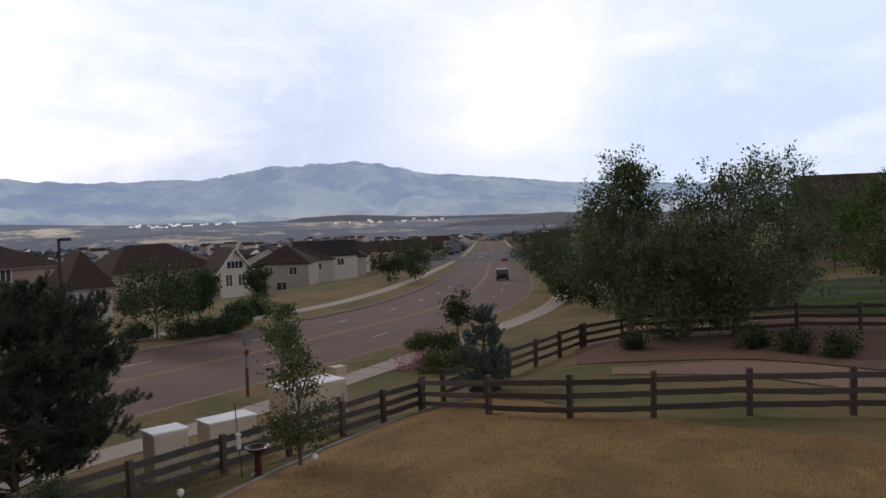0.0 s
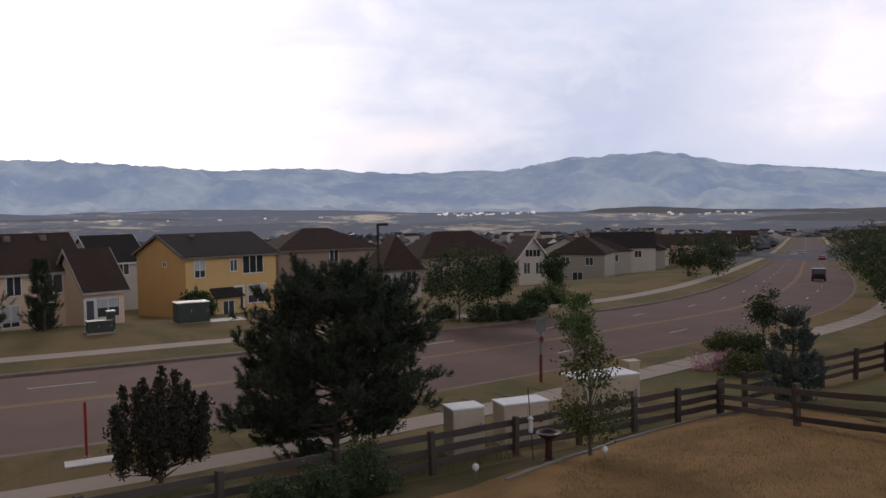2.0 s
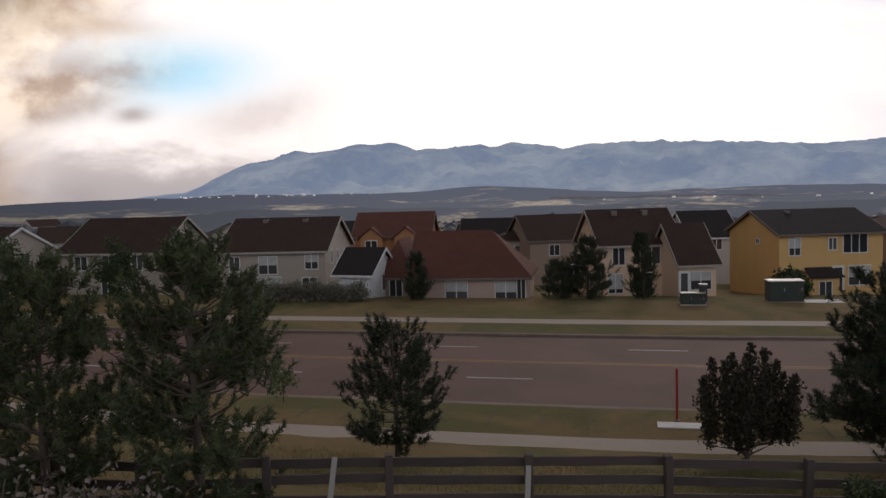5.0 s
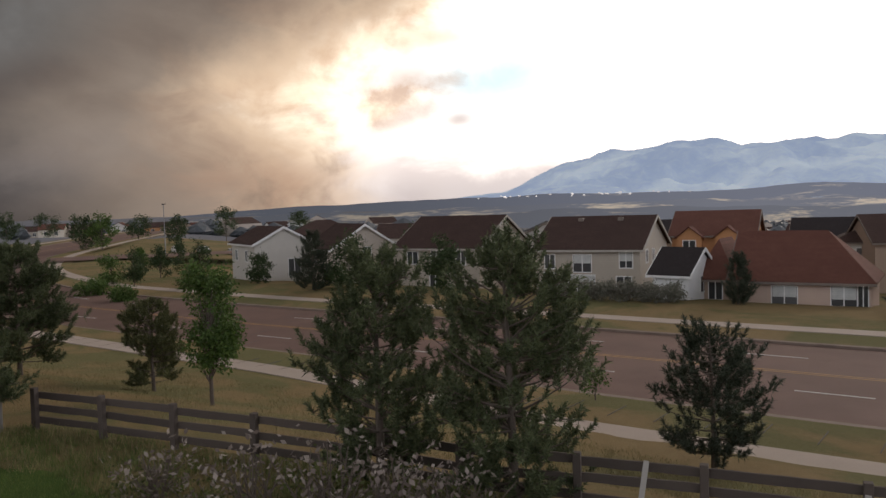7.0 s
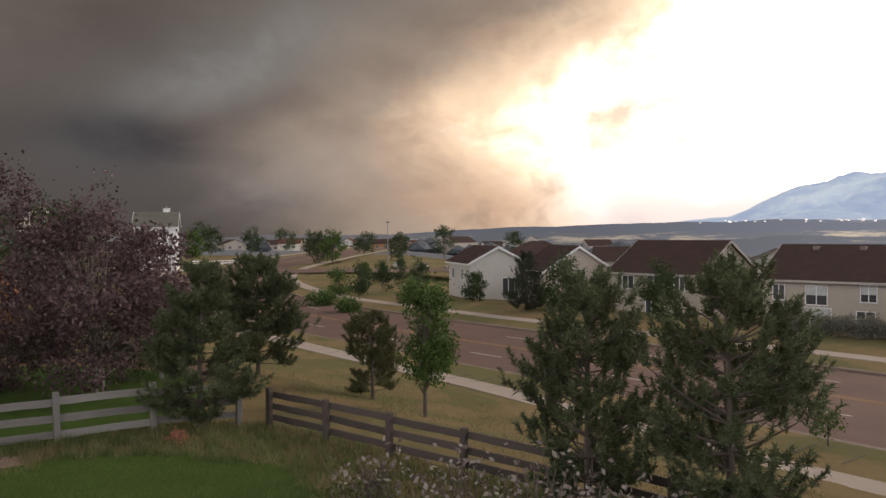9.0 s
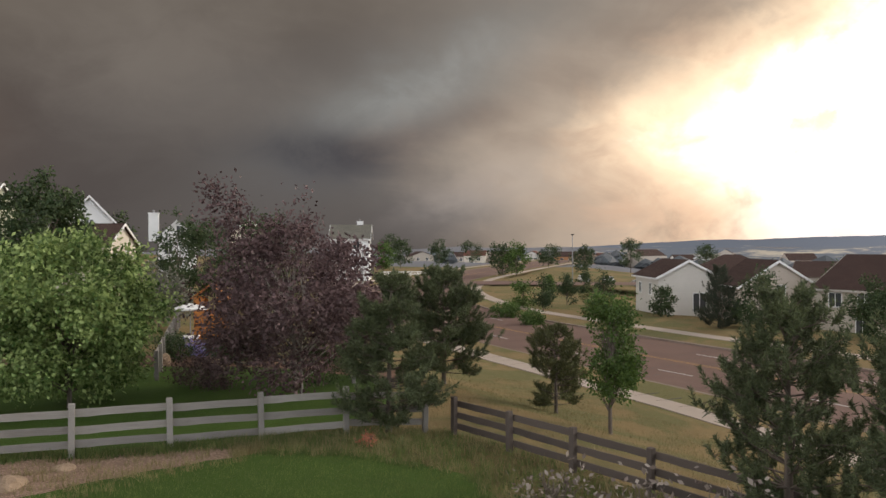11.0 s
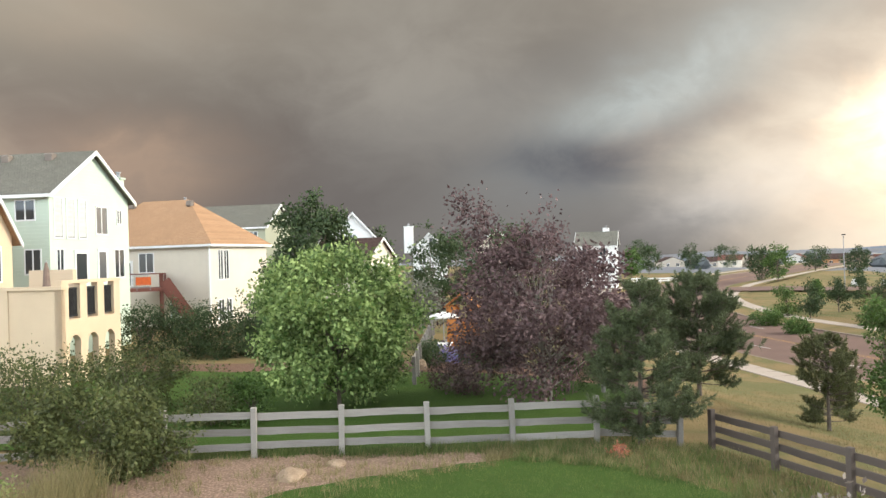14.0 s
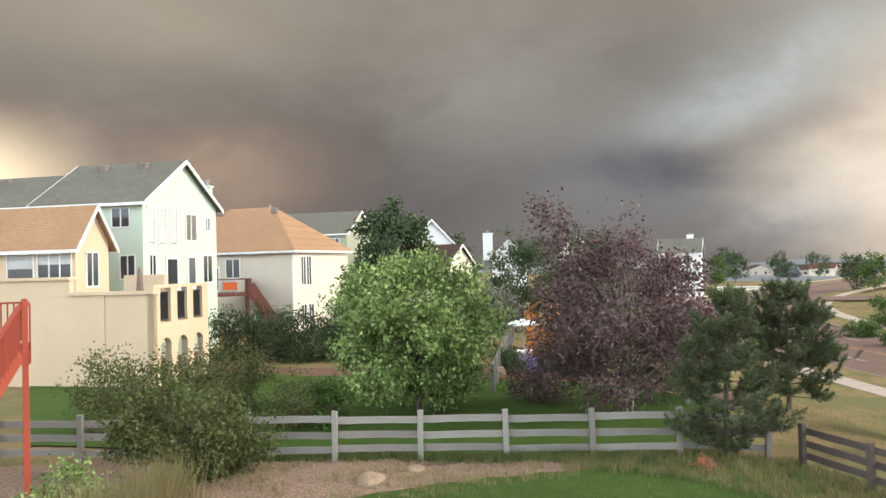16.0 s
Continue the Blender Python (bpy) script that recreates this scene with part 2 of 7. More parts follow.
YARD = [(0, 0.0), (7.3, 0.0), (7.5, 0.15), (10.0, 0.22), (12.2, 0.27), (17, 0.65), (20, 1.15), (24, 2.2), (31, 2.9), (60, 3.1), (120, 4.2), (300, 8)]
NORTH = [(0, 0.0), (7.3, 0.0), (7.5, 0.15), (12.2, 0.27), (20, 0.6), (40, 2.2), (80, 5.5), (160, 9.5), (300, 12)]
BEND = [(0, 0.0), (7.3, 0.0), (7.5, 0.15), (12.2, 0.27), (20, 0.45), (31, 0.7), (45, 1.1), (80, 2.2), (300, 6)]
FAR = [(0, 0.0), (7.3, 0.0), (7.5, 0.15), (12.2, 0.3), (19, 0.42), (24, 0.15), (32, -0.7), (40, -1.45), (80, -3.6), (200, -11), (600, -30), (1600, -52), (9000, -52)]


def widen(s):
    """Where the near kerb and footpath swing out towards the yards: 0 to 1."""
    return np.interp(np.asarray(s) - NEAR_S, [-58, -37, -22, -8, -2, 5, 22], [0, 0.4, 1, 1, 0.75, 0.5, 0])


def kerb_out(d, s):
    """Distance from the road's line of a band that lies d off it on a plain stretch."""
    return d + widen(s) * (np.clip(d - 6.3, 0, 1) * 1.3 + np.clip((d - 7.5) / 2.8, 0, 1) * 1.4 * np.clip((17 - d) / 6.7, 0, 1))


def kerb_in(d, s):
    """The plain distance of a place d off the road's line."""
    w = widen(s)
    a, b = 7.5 + 1.3 * w, 10.3 + 2.7 * w
    e = np.where(d < a, d - 1.3 * w * np.clip(d - 6.3, 0, 1), 7.5 + (d - a) / (b - a) * 2.8)
    e = np.where(d > b, 10.3 + (d - b) / (17.6 - b) * 7.3, e)
    return np.where(d > 17.6, d, e)


def land(x, y):
    """Height of the ground."""
    s, d = road_place(x, y)
    x, y = np.atleast_1d(np.asarray(x, float)), np.atleast_1d(np.asarray(y, float))
    rz = road_height(s)
    d = np.where(d > 6.3, kerb_in(d, s), d)
    along = np.clip((s - NEAR_S - 25) / 60, 0, 1)
    near = rz + np.interp(d, *zip(*YARD)) * (1 - along) + np.interp(d, *zip(*NORTH)) * along
    # the grass falls away more gently inside the bend
    bearing = np.degrees(np.arctan2(-x, y))
    inside = np.clip((120 - bearing) / 5, 0, 1) * np.clip((NEAR_S - 48 - s) / 22, 0, 1) * (bearing > 60)
    near = near * (1 - inside) + (rz + np.interp(d, *zip(*BEND))) * inside
    far = rz + np.interp(-d, *zip(*FAR))
    z = np.where(d > 0, near, far)
    # the rise behind the neighbours' trees, and the level yards
    z = z + np.where(d > 0, np.clip((x - 14) * 0.05, 0, 4), 0)
    r = np.hypot(x, y)
    far_level = np.interp(r, [0, 150, 600, 1500, 2100, 2550, 2700, 9000], [0, -6, -26, -44, -22, -8, -140, -140])
    w = np.clip((r - 250) / 500, 0, 1)
    return z * (1 - w) + far_level * w


def mesh_of(name, verts, faces, mats, mat_index=None, smooth=False):
    me = bpy.data.meshes.new(name)
    me.from_pydata([tuple(v) for v in verts], [], [tuple(f) for f in faces])
    for m in mats:
        me.materials.append(m)
    if mat_index is not None:
        me.polygons.foreach_set("material_index", mat_index)
    if smooth:
        me.polygons.foreach_set("use_smooth", [True] * len(me.polygons))
    me.update()
    return me


# ---------------------------------------------------------------- ground
def ground_colour(n, vec, rnd):
    pos = n.add("NewGeometry").outputs["Position"]
    patch = n.smooth(n.noise(pos, 0.13, 6, 0.65, 0.6), 0.42, 0.56)
    small = n.noise(pos, 1.3, 6, 0.7)
    blades = n.noise(n.mapped(pos, (1, 1, 0.3)), 14, 5, 0.75)
    dry = n.mix(small, (0.16, 0.10, 0.045), (0.295, 0.19, 0.085))
    green = n.mix(small, (0.06, 0.07, 0.022), (0.125, 0.13, 0.042))
    c = n.mix(patch, green, dry)
    c = n.mix(0.45, c, n.mix(blades, (0.05, 0.045, 0.02), (0.34, 0.28, 0.15)))
    return c, blades


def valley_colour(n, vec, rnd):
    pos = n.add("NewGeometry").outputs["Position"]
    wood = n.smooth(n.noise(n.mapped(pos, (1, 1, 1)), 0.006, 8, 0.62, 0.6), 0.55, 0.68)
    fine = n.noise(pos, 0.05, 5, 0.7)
    # woods and fields keep pale grey-blue tones: distance haze painted into the colour
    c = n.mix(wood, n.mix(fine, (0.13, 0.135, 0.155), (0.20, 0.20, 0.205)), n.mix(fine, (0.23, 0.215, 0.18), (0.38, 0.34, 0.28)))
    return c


MAT_GRASS = material("dry_grass", ground_colour, 0.95, bump=(0.8, 0.06), spec=0.1)
MAT_VALLEY = material("haze_tinted_valley", valley_colour, 0.95, spec=0.05)


def polar(name, angles, radii, height, mats, pick=None):
    A, Rr = np.meshgrid(np.radians(angles), radii, indexing="ij")
    x, y = (-np.sin(A) * Rr).ravel(), (np.cos(A) * Rr).ravel()
    z = height(x, y)
    na, nr = len(angles), len(radii)
    i = np.arange(na * nr).reshape(na, nr)
    q = np.stack((i[:-1, :-1], i[1:, :-1], i[1:, 1:], i[:-1, 1:]), -1).reshape(-1, 4)
    v = np.stack((x, y, z), 1)
    idx = None
    if pick is not None:
        mid = v[q].mean(1)
        idx = pick(mid)
    return mesh_of(name, v.tolist(), q.tolist(), mats, idx, True)


def sunk_land(x, y):
    s, d = road_place(x, y)
    z = land(x, y)
    dip = np.clip((13.2 - np.abs(d)) / 1.0, 0, 1) * 0.35
    r = np.hypot(x, y)
    wob = np.array([noise.noise(Vector((a * 0.02, b * 0.02, 0))) for a, b in zip(x, y)])
    roll = np.array([noise.fractal(Vector((a * 0.0021, b * 0.0021, 5)), 1.0, 2.0, 4) * 17 for a, b in zip(x, y)])
    bumpy = np.array([noise.noise(Vector((a * 0.35, b * 0.35, 3))) for a, b in zip(x, y)])
    return z - dip + wob * np.clip((r - 60) / 200, 0, 1) * 2.5 + roll * np.clip((r - 450) / 700, 0, 1) + bumpy * 0.05 * np.clip((np.abs(d) - 13) / 4, 0, 1)


ANGLES = np.concatenate((np.arange(-40, 172, 0.45), np.arange(172, 320.1, 4)))
RADII = 2.0 * 1.034 ** np.arange(0, 233)
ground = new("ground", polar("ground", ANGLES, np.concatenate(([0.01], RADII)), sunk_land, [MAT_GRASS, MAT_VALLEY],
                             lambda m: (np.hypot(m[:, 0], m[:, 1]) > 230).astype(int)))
tagged(ground, "dry mown grass sloping down to road and wooded valley", "ground", kind="structure")

# ---------------------------------------------------------------- mountains
RIDGE = [(-60, 0.02), (-25, 0.026), (-16, 0.030), (-9, 0.036), (-5, 0.043), (-2, 0.045), (0, 0.050), (2.5, 0.060), (5.2, 0.067), (7.5, 0.063), (11, 0.064), (13.5, 0.057), (15.5, 0.048), (18.5, 0.048), (24, 0.050), (28, 0.052), (35, 0.057), (42, 0.062), (52, 0.063), (55, 0.067), (59.3, 0.064), (61.9, 0.060), (63.4, 0.072), (66.2, 0.072), (68, 0.066), (70.3, 0.065), (73.4, 0.052), (75.6, 0.034), (77.5, 0.018), (81, 0.011), (86, 0.0065), (92, 0.005), (97, 0.002), (101, -0.005), (180, -0.006)]


def mountain(x, y):
    r = np.hypot(x, y)
    ang = np.degrees(np.arctan2(-x, y))
    top = np.interp(ang, *zip(*RIDGE))
    n1 = np.array([noise.fractal(Vector((a * 0.0016, b * 0.0016, 0.3)), 0.9, 2.1, 6) for a, b in zip(x, y)])
    n2 = np.array([abs(noise.fractal(Vector((a * 0.0035, b * 0.0035, 7)), 0.9, 2.0, 4)) for a, b in zip(x, y)])
    u = np.clip((r - 2700) / 1700, 0, 1)
    rise = u ** 1.6 * (3 - 1.6 * u) / 1.4
    ridge_r = 4400
    h = (top * ridge_r + 57) * rise
    cut = np.clip(top / 0.05, 0, 1.2) * u * (1.12 - u) * 4
    return -52 + h + cut * (n1 * 42 - n2 * 60) + 6 * n1 * (1 - u) - 14


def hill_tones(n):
    """Dark pine slopes and paler meadows, with gully shade and lit spurs painted in."""
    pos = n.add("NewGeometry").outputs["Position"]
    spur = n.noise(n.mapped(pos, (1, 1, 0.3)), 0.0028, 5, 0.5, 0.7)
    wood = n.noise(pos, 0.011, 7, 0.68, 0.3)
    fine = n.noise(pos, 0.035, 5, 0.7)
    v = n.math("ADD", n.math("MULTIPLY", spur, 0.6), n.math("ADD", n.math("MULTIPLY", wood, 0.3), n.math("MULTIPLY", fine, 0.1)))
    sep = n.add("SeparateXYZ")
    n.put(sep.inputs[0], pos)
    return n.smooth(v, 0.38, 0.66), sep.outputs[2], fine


def hill_colour(n, vec, rnd):
    t, z, fine = hill_tones(n)
    return n.mix(t, (0.05, 0.075, 0.10), (0.22, 0.25, 0.20))


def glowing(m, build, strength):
    """Haze and far sunlight painted as emission: a backdrop gives off pale light."""
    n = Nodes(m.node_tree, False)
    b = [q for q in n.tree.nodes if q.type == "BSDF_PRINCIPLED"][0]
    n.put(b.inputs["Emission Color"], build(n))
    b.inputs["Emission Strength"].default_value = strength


def dim_haze_glow(n, c):
    """Dims the painted haze glow towards the south, where smoke shades the distance."""
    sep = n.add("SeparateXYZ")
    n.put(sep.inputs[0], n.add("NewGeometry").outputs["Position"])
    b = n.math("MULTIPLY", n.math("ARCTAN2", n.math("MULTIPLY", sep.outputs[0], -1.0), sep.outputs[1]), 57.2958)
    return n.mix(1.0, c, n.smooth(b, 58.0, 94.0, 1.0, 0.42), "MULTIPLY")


def hill_haze_glow(n):
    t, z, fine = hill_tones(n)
    # mountain haze painted into the emission, palest towards the foot
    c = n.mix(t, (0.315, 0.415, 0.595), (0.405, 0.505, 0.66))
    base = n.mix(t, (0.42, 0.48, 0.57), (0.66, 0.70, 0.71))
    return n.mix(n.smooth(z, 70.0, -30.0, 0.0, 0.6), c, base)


MAT_HILL = material("slopes_with_haze_glow", hill_colour, 1.0, spec=0.0)
glowing(MAT_HILL, hill_haze_glow, 1.55)
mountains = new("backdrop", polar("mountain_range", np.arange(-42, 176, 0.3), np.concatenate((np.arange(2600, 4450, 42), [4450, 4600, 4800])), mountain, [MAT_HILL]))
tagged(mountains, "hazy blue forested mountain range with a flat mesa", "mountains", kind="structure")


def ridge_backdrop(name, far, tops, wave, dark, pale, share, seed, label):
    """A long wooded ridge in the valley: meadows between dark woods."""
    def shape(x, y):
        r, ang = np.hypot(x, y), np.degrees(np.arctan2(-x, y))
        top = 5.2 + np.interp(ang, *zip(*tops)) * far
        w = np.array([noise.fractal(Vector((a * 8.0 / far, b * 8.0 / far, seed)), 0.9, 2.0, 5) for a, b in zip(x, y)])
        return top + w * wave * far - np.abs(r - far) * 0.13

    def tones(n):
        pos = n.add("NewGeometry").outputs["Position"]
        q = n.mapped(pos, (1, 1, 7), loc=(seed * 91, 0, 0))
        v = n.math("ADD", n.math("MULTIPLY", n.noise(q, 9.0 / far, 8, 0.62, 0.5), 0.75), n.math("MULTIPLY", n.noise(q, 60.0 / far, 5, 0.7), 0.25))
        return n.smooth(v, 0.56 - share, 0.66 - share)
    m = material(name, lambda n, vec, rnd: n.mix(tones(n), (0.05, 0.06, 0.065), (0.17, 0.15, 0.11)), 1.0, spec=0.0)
    # valley haze over woods and meadows is painted as emission
    glowing(m, lambda n: dim_haze_glow(n, n.mix(tones(n), dark, pale)), 1.45)
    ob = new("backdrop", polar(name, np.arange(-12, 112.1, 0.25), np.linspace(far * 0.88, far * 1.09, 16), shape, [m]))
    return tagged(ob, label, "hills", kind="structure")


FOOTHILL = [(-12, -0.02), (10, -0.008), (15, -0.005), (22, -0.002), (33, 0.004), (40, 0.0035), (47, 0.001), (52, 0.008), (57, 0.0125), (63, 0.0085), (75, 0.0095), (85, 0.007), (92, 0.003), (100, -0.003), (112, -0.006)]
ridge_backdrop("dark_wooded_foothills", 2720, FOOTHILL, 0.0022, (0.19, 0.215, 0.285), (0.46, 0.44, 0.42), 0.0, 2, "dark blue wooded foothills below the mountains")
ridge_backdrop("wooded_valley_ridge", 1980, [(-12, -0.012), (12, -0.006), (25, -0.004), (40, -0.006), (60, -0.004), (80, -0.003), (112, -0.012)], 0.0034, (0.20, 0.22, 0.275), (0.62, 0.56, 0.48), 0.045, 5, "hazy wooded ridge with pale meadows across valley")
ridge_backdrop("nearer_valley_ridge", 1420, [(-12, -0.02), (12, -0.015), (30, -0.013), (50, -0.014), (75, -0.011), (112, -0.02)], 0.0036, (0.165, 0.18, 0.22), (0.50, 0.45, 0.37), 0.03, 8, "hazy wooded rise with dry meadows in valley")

town = random.Random(17)
verts, faces = [], []
for a0, a1, far, e0, count in ((13.0, 21.5, 1905, -0.0062, 30), (64.0, 82.0, 2610, 0.0078, 26), (24.0, 60.0, 1905, -0.0072, 9), (-6.0, 12.0, 1905, -0.009, 16)):
    for k in range(count):
        a, r = radians(town.triangular(a0, a1)), far + town.uniform(-20, 0)
        x, y, z = -math.sin(a) * r, math.cos(a) * r, 5.2 + (e0 + town.uniform(-0.0015, 0.0015)) * r
        w, d, h = town.uniform(1.5, 5.0), town.uniform(2, 4), town.uniform(-0.6, 0.9)
        c, q, n0 = math.cos(a), math.sin(a), len(verts)
        for u, v, t in ((-w, -d, -2.2), (w, -d, -2.2), (w, d, -2.2), (-w, d, -2.2), (-w, -d, h), (w, -d, h), (w, d, h), (-w, d, h), (-w, 0, h + 0.8), (w, 0, h + 0.8)):
            verts.append((x + c * u - q * v, y + q * u + c * v, z + t))
        faces += [[n0 + i for i in f] for f in ((0, 1, 5, 4), (2, 3, 7, 6), (1, 2, 6, 9, 5), (3, 0, 4, 8, 7), (4, 5, 9, 8), (6, 7, 8, 9))]
# sunlight on the town walls is painted as emission, uneven from house to house
MAT_TOWN = material("pale_walls_with_sun_glow", lambda n, vec, rnd: n.mix(n.add("NewGeometry").outputs["Random Per Island"], (0.55, 0.52, 0.47), (0.8, 0.79, 0.76)), 0.8)
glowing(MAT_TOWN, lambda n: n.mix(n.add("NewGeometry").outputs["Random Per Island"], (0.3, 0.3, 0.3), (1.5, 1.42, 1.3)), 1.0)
tagged(new("backdrop", mesh_of("distant_town", verts, faces, [MAT_TOWN])), "pale buildings of a distant town, sunlight painted as glow", "town", kind="structure")

# ---------------------------------------------------------------- road, kerbs, verges, footpaths
def strip(name, d0, d1, lift0, lift1, mat, s0=-1e9, s1=1e9, thick=0.0, follow=True):
    """A band along the road between two distances from its line."""
    keep = (LEN >= s0) & (LEN <= s1)
    P, Q, S = LINE[keep], NOR[keep], LEN[keep]
    cols = [(d0, lift0), (d1, lift1)]
    if thick:
        cols = [(d0, lift0 - thick)] + cols + [(d1, lift1 - thick)]
    rows = []
    for d, l in cols:
        p = P - Q * (kerb_out(d, S) if d > 6.3 else np.full(len(S), d))[:, None]
        rows.append(np.column_stack((p, road_height(S) + l)))
    v = np.stack(rows, 1).reshape(-1, 3)
    k, m = len(cols), len(P)
    i = np.arange(m * k).reshape(m, k)
    f = np.stack((i[:-1, :-1], i[:-1, 1:], i[1:, 1:], i[1:, :-1]), -1).reshape(-1, 4)
    return mesh_of(name, v.tolist(), f.tolist(), [mat])


def asphalt(n, vec, rnd):
    pos = n.add("NewGeometry").outputs["Position"]
    stain = n.smooth(n.noise(pos, 0.25, 5, 0.6), 0.3, 0.7)
    grit = n.noise(pos, 30, 4, 0.8)
    c = n.mix(stain, (0.12, 0.062, 0.045), (0.165, 0.09, 0.066))
    return n.mix(0.3, c, n.mix(grit, (0.055, 0.04, 0.036), (0.22, 0.16, 0.14))), grit


def concrete(n, vec, rnd):
    pos = n.add("NewGeometry").outputs["Position"]
    st = n.noise(pos, 0.8, 6, 0.65)
    g = n.noise(pos, 25, 4, 0.7)
    return n.mix(0.3, n.mix(st, (0.28, 0.215, 0.165), (0.41, 0.32, 0.25)), n.mix(g, (0.22, 0.2, 0.18), (0.6, 0.55, 0.5))), g


MAT_ROAD = material("reddish_asphalt", asphalt, 0.85, bump=(0.4, 0.01))
MAT_CONC = material("weathered_concrete", concrete, 0.85, bump=(0.3, 0.01))
MAT_KERB = material("stained_kerb_concrete", mottled((0.17, 0.125, 0.10), (0.23, 0.175, 0.14), 1.2, 25, 0.35), 0.9)
MAT_YELLOW = material("yellow_road_paint", mottled((0.40, 0.20, 0.04), (0.30, 0.17, 0.06), 4, 30), 0.7)
MAT_WHITE = material("white_road_paint", mottled((0.6, 0.58, 0.55), (0.42, 0.39, 0.36), 3, 30), 0.7)
road = tagged(new("road", strip("road", -7.3, 7.3, 0, 0, MAT_ROAD)), "wide reddish asphalt road with four lanes", "road", kind="structure")
for sgn, side in ((1, "near"), (-1, "far")):
    lo, hi = (7.2, 7.5)
    tagged(new("kerb", strip("kerb", sgn * lo, sgn * hi, 0.13, 0.15, MAT_KERB, thick=0.35)), "pale concrete kerb along the road", "kerb", kind="structure")
    tagged(new("verge", strip("verge", sgn * 7.5, sgn * 10.3, 0.15, 0.24, MAT_GRASS)), "strip of patchy dry grass beside road", "verge", kind="structure")
    tagged(new("pavement", strip("pavement", sgn * 10.3, sgn * 12.0, 0.28, 0.29, MAT_CONC, thick=0.3)), "pale concrete footpath along the road", "footpath", kind="structure")
    tagged(new("verge", strip("verge", sgn * 12.0, sgn * 13.4, 0.25, 0.27 if sgn > 0 else 0.32, MAT_GRASS)), "grass edge beside concrete footpath", "verge", kind="structure")


# side street beyond the bend
i0 = int(np.argmin(np.abs(LEN - (NEAR_S - 146))))
rows = []
for u in np.linspace(5.0, 60.0, 23):
    flare = 5.5 + 6.0 * max(0.0, 1 - (u - 5.0) / 9.0) ** 2
    for q in (-flare, 0.0, flare):
        p = LINE[i0] + NOR[i0] * u + TAN[i0] * q
        rows.append((p[0], p[1], max(float(land(*p)[0]) + 0.1, float(road_height(LEN[i0])) + 0.006 + 0.36 * min(1.0, (u - 5.0) / 3.0))))
k3 = np.arange(23 * 3).reshape(23, 3)
f3 = np.stack((k3[:-1, :-1], k3[:-1, 1:], k3[1:, 1:], k3[1:, :-1]), -1).reshape(-1, 4)
tagged(new("road", mesh_of("side_street", rows, f3.tolist(), [MAT_ROAD])), "reddish asphalt side street beyond the bend", "road", kind="structure")


# ---------------------------------------------------------------- building blocks for things
BEARINGS = [(-45, -44.3), (-20, -20.0), (-3, -3.5), (2, 1.4), (7, 7.0), (14.5, 14.29), (20, 19.7), (35, 34.9), (49, 48.5), (61.7, 61.0), (65, 64.6), (76, 75.6), (86.2, 85.93), (95.6, 95.1), (96.9, 98.05), (101, 102.04), (109, 109.8), (113, 113.7), (117, 117.59), (129.9, 130.49), (145, 145.1), (162, 161.6), (180, 179)]


def true_bearing(az):
    """Rough bearings put right, by what is known at a few of them."""
    return np.interp(az, *zip(*BEARINGS))


def at(az, d):
    """A place by rough bearing (degrees to the left of north) and paced distance from the viewpoint."""
    az, d = float(true_bearing(az)), d * 1.03
    return -math.sin(radians(az)) * d, math.cos(radians(az)) * d


def ground_z(x, y):
    return float(land(x, y)[0])


def thing(name, x, y, z, turn=0.0, label="", category="", group="", kind=""):
    ob = new(name)
    ob.empty_display_size = 0.2
    ob.matrix_world = pose(x, y, z, 0, 0, turn)
    return tagged(ob, label, category, group, kind)


def part(name, data, mat, parent, label="", m=None):
    """Links a bmesh or a mesh as one part under a thing or a part."""
    if isinstance(data, bmesh.types.BMesh):
        me = bpy.data.meshes.new(name)
        data.to_mesh(me)
        data.free()
        data = me
    if mat is not None and not data.materials:
        data.materials.append(mat)
    ob = new(name, data)
    ob.parent = parent
    if m is not None:
        ob.matrix_basis = m
    return tagged(ob, label)


def box(bm, x0, x1, y0, y1, z0, z1, bevel=0.0):
    r = bmesh.ops.create_cube(bm, size=1.0, matrix=Matrix.LocRotScale(((x0 + x1) / 2, (y0 + y1) / 2, (z0 + z1) / 2), None, (abs(x1 - x0), abs(y1 - y0), abs(z1 - z0))))
    if bevel:
        es = list({e for v in r["verts"] for e in v.link_edges})
        bmesh.ops.bevel(bm, geom=es, offset=bevel, segments=1, affect="EDGES", profile=0.5)
    return bm


def boxes(*dims, bevel=0.0):
    bm = bmesh.new()
    for d in dims:
        box(bm, *d, bevel=bevel)
    return bm


def poly(bm, pts, thick=0.0, axis=(0, 0, 1)):
    """A flat polygon, pushed out along axis."""
    vs = [bm.verts.new(p) for p in pts]
    f = bm.faces.new(vs)
    if thick:
        r = bmesh.ops.extrude_face_region(bm, geom=[f])
        up = [v for v in r["geom"] if isinstance(v, bmesh.types.BMVert)]
        bmesh.ops.translate(bm, verts=up, vec=Vector(axis) * thick)
    bmesh.ops.recalc_face_normals(bm, faces=bm.faces[:])
    return bm


def lathe(profile, n=16):
    """A turned shape from (radius, height) pairs."""
    bm = bmesh.new()
    rings = [[bm.verts.new((r * math.cos(2 * math.pi * k / n), r * math.sin(2 * math.pi * k / n), z)) for k in range(n)] for r, z in profile]
    for a, b in zip(rings, rings[1:]):
        for k in range(n):
            bm.faces.new((a[k], a[(k + 1) % n], b[(k + 1) % n], b[k]))
    bm.faces.new(rings[-1]), bm.faces.new(rings[0][::-1])
    return bm


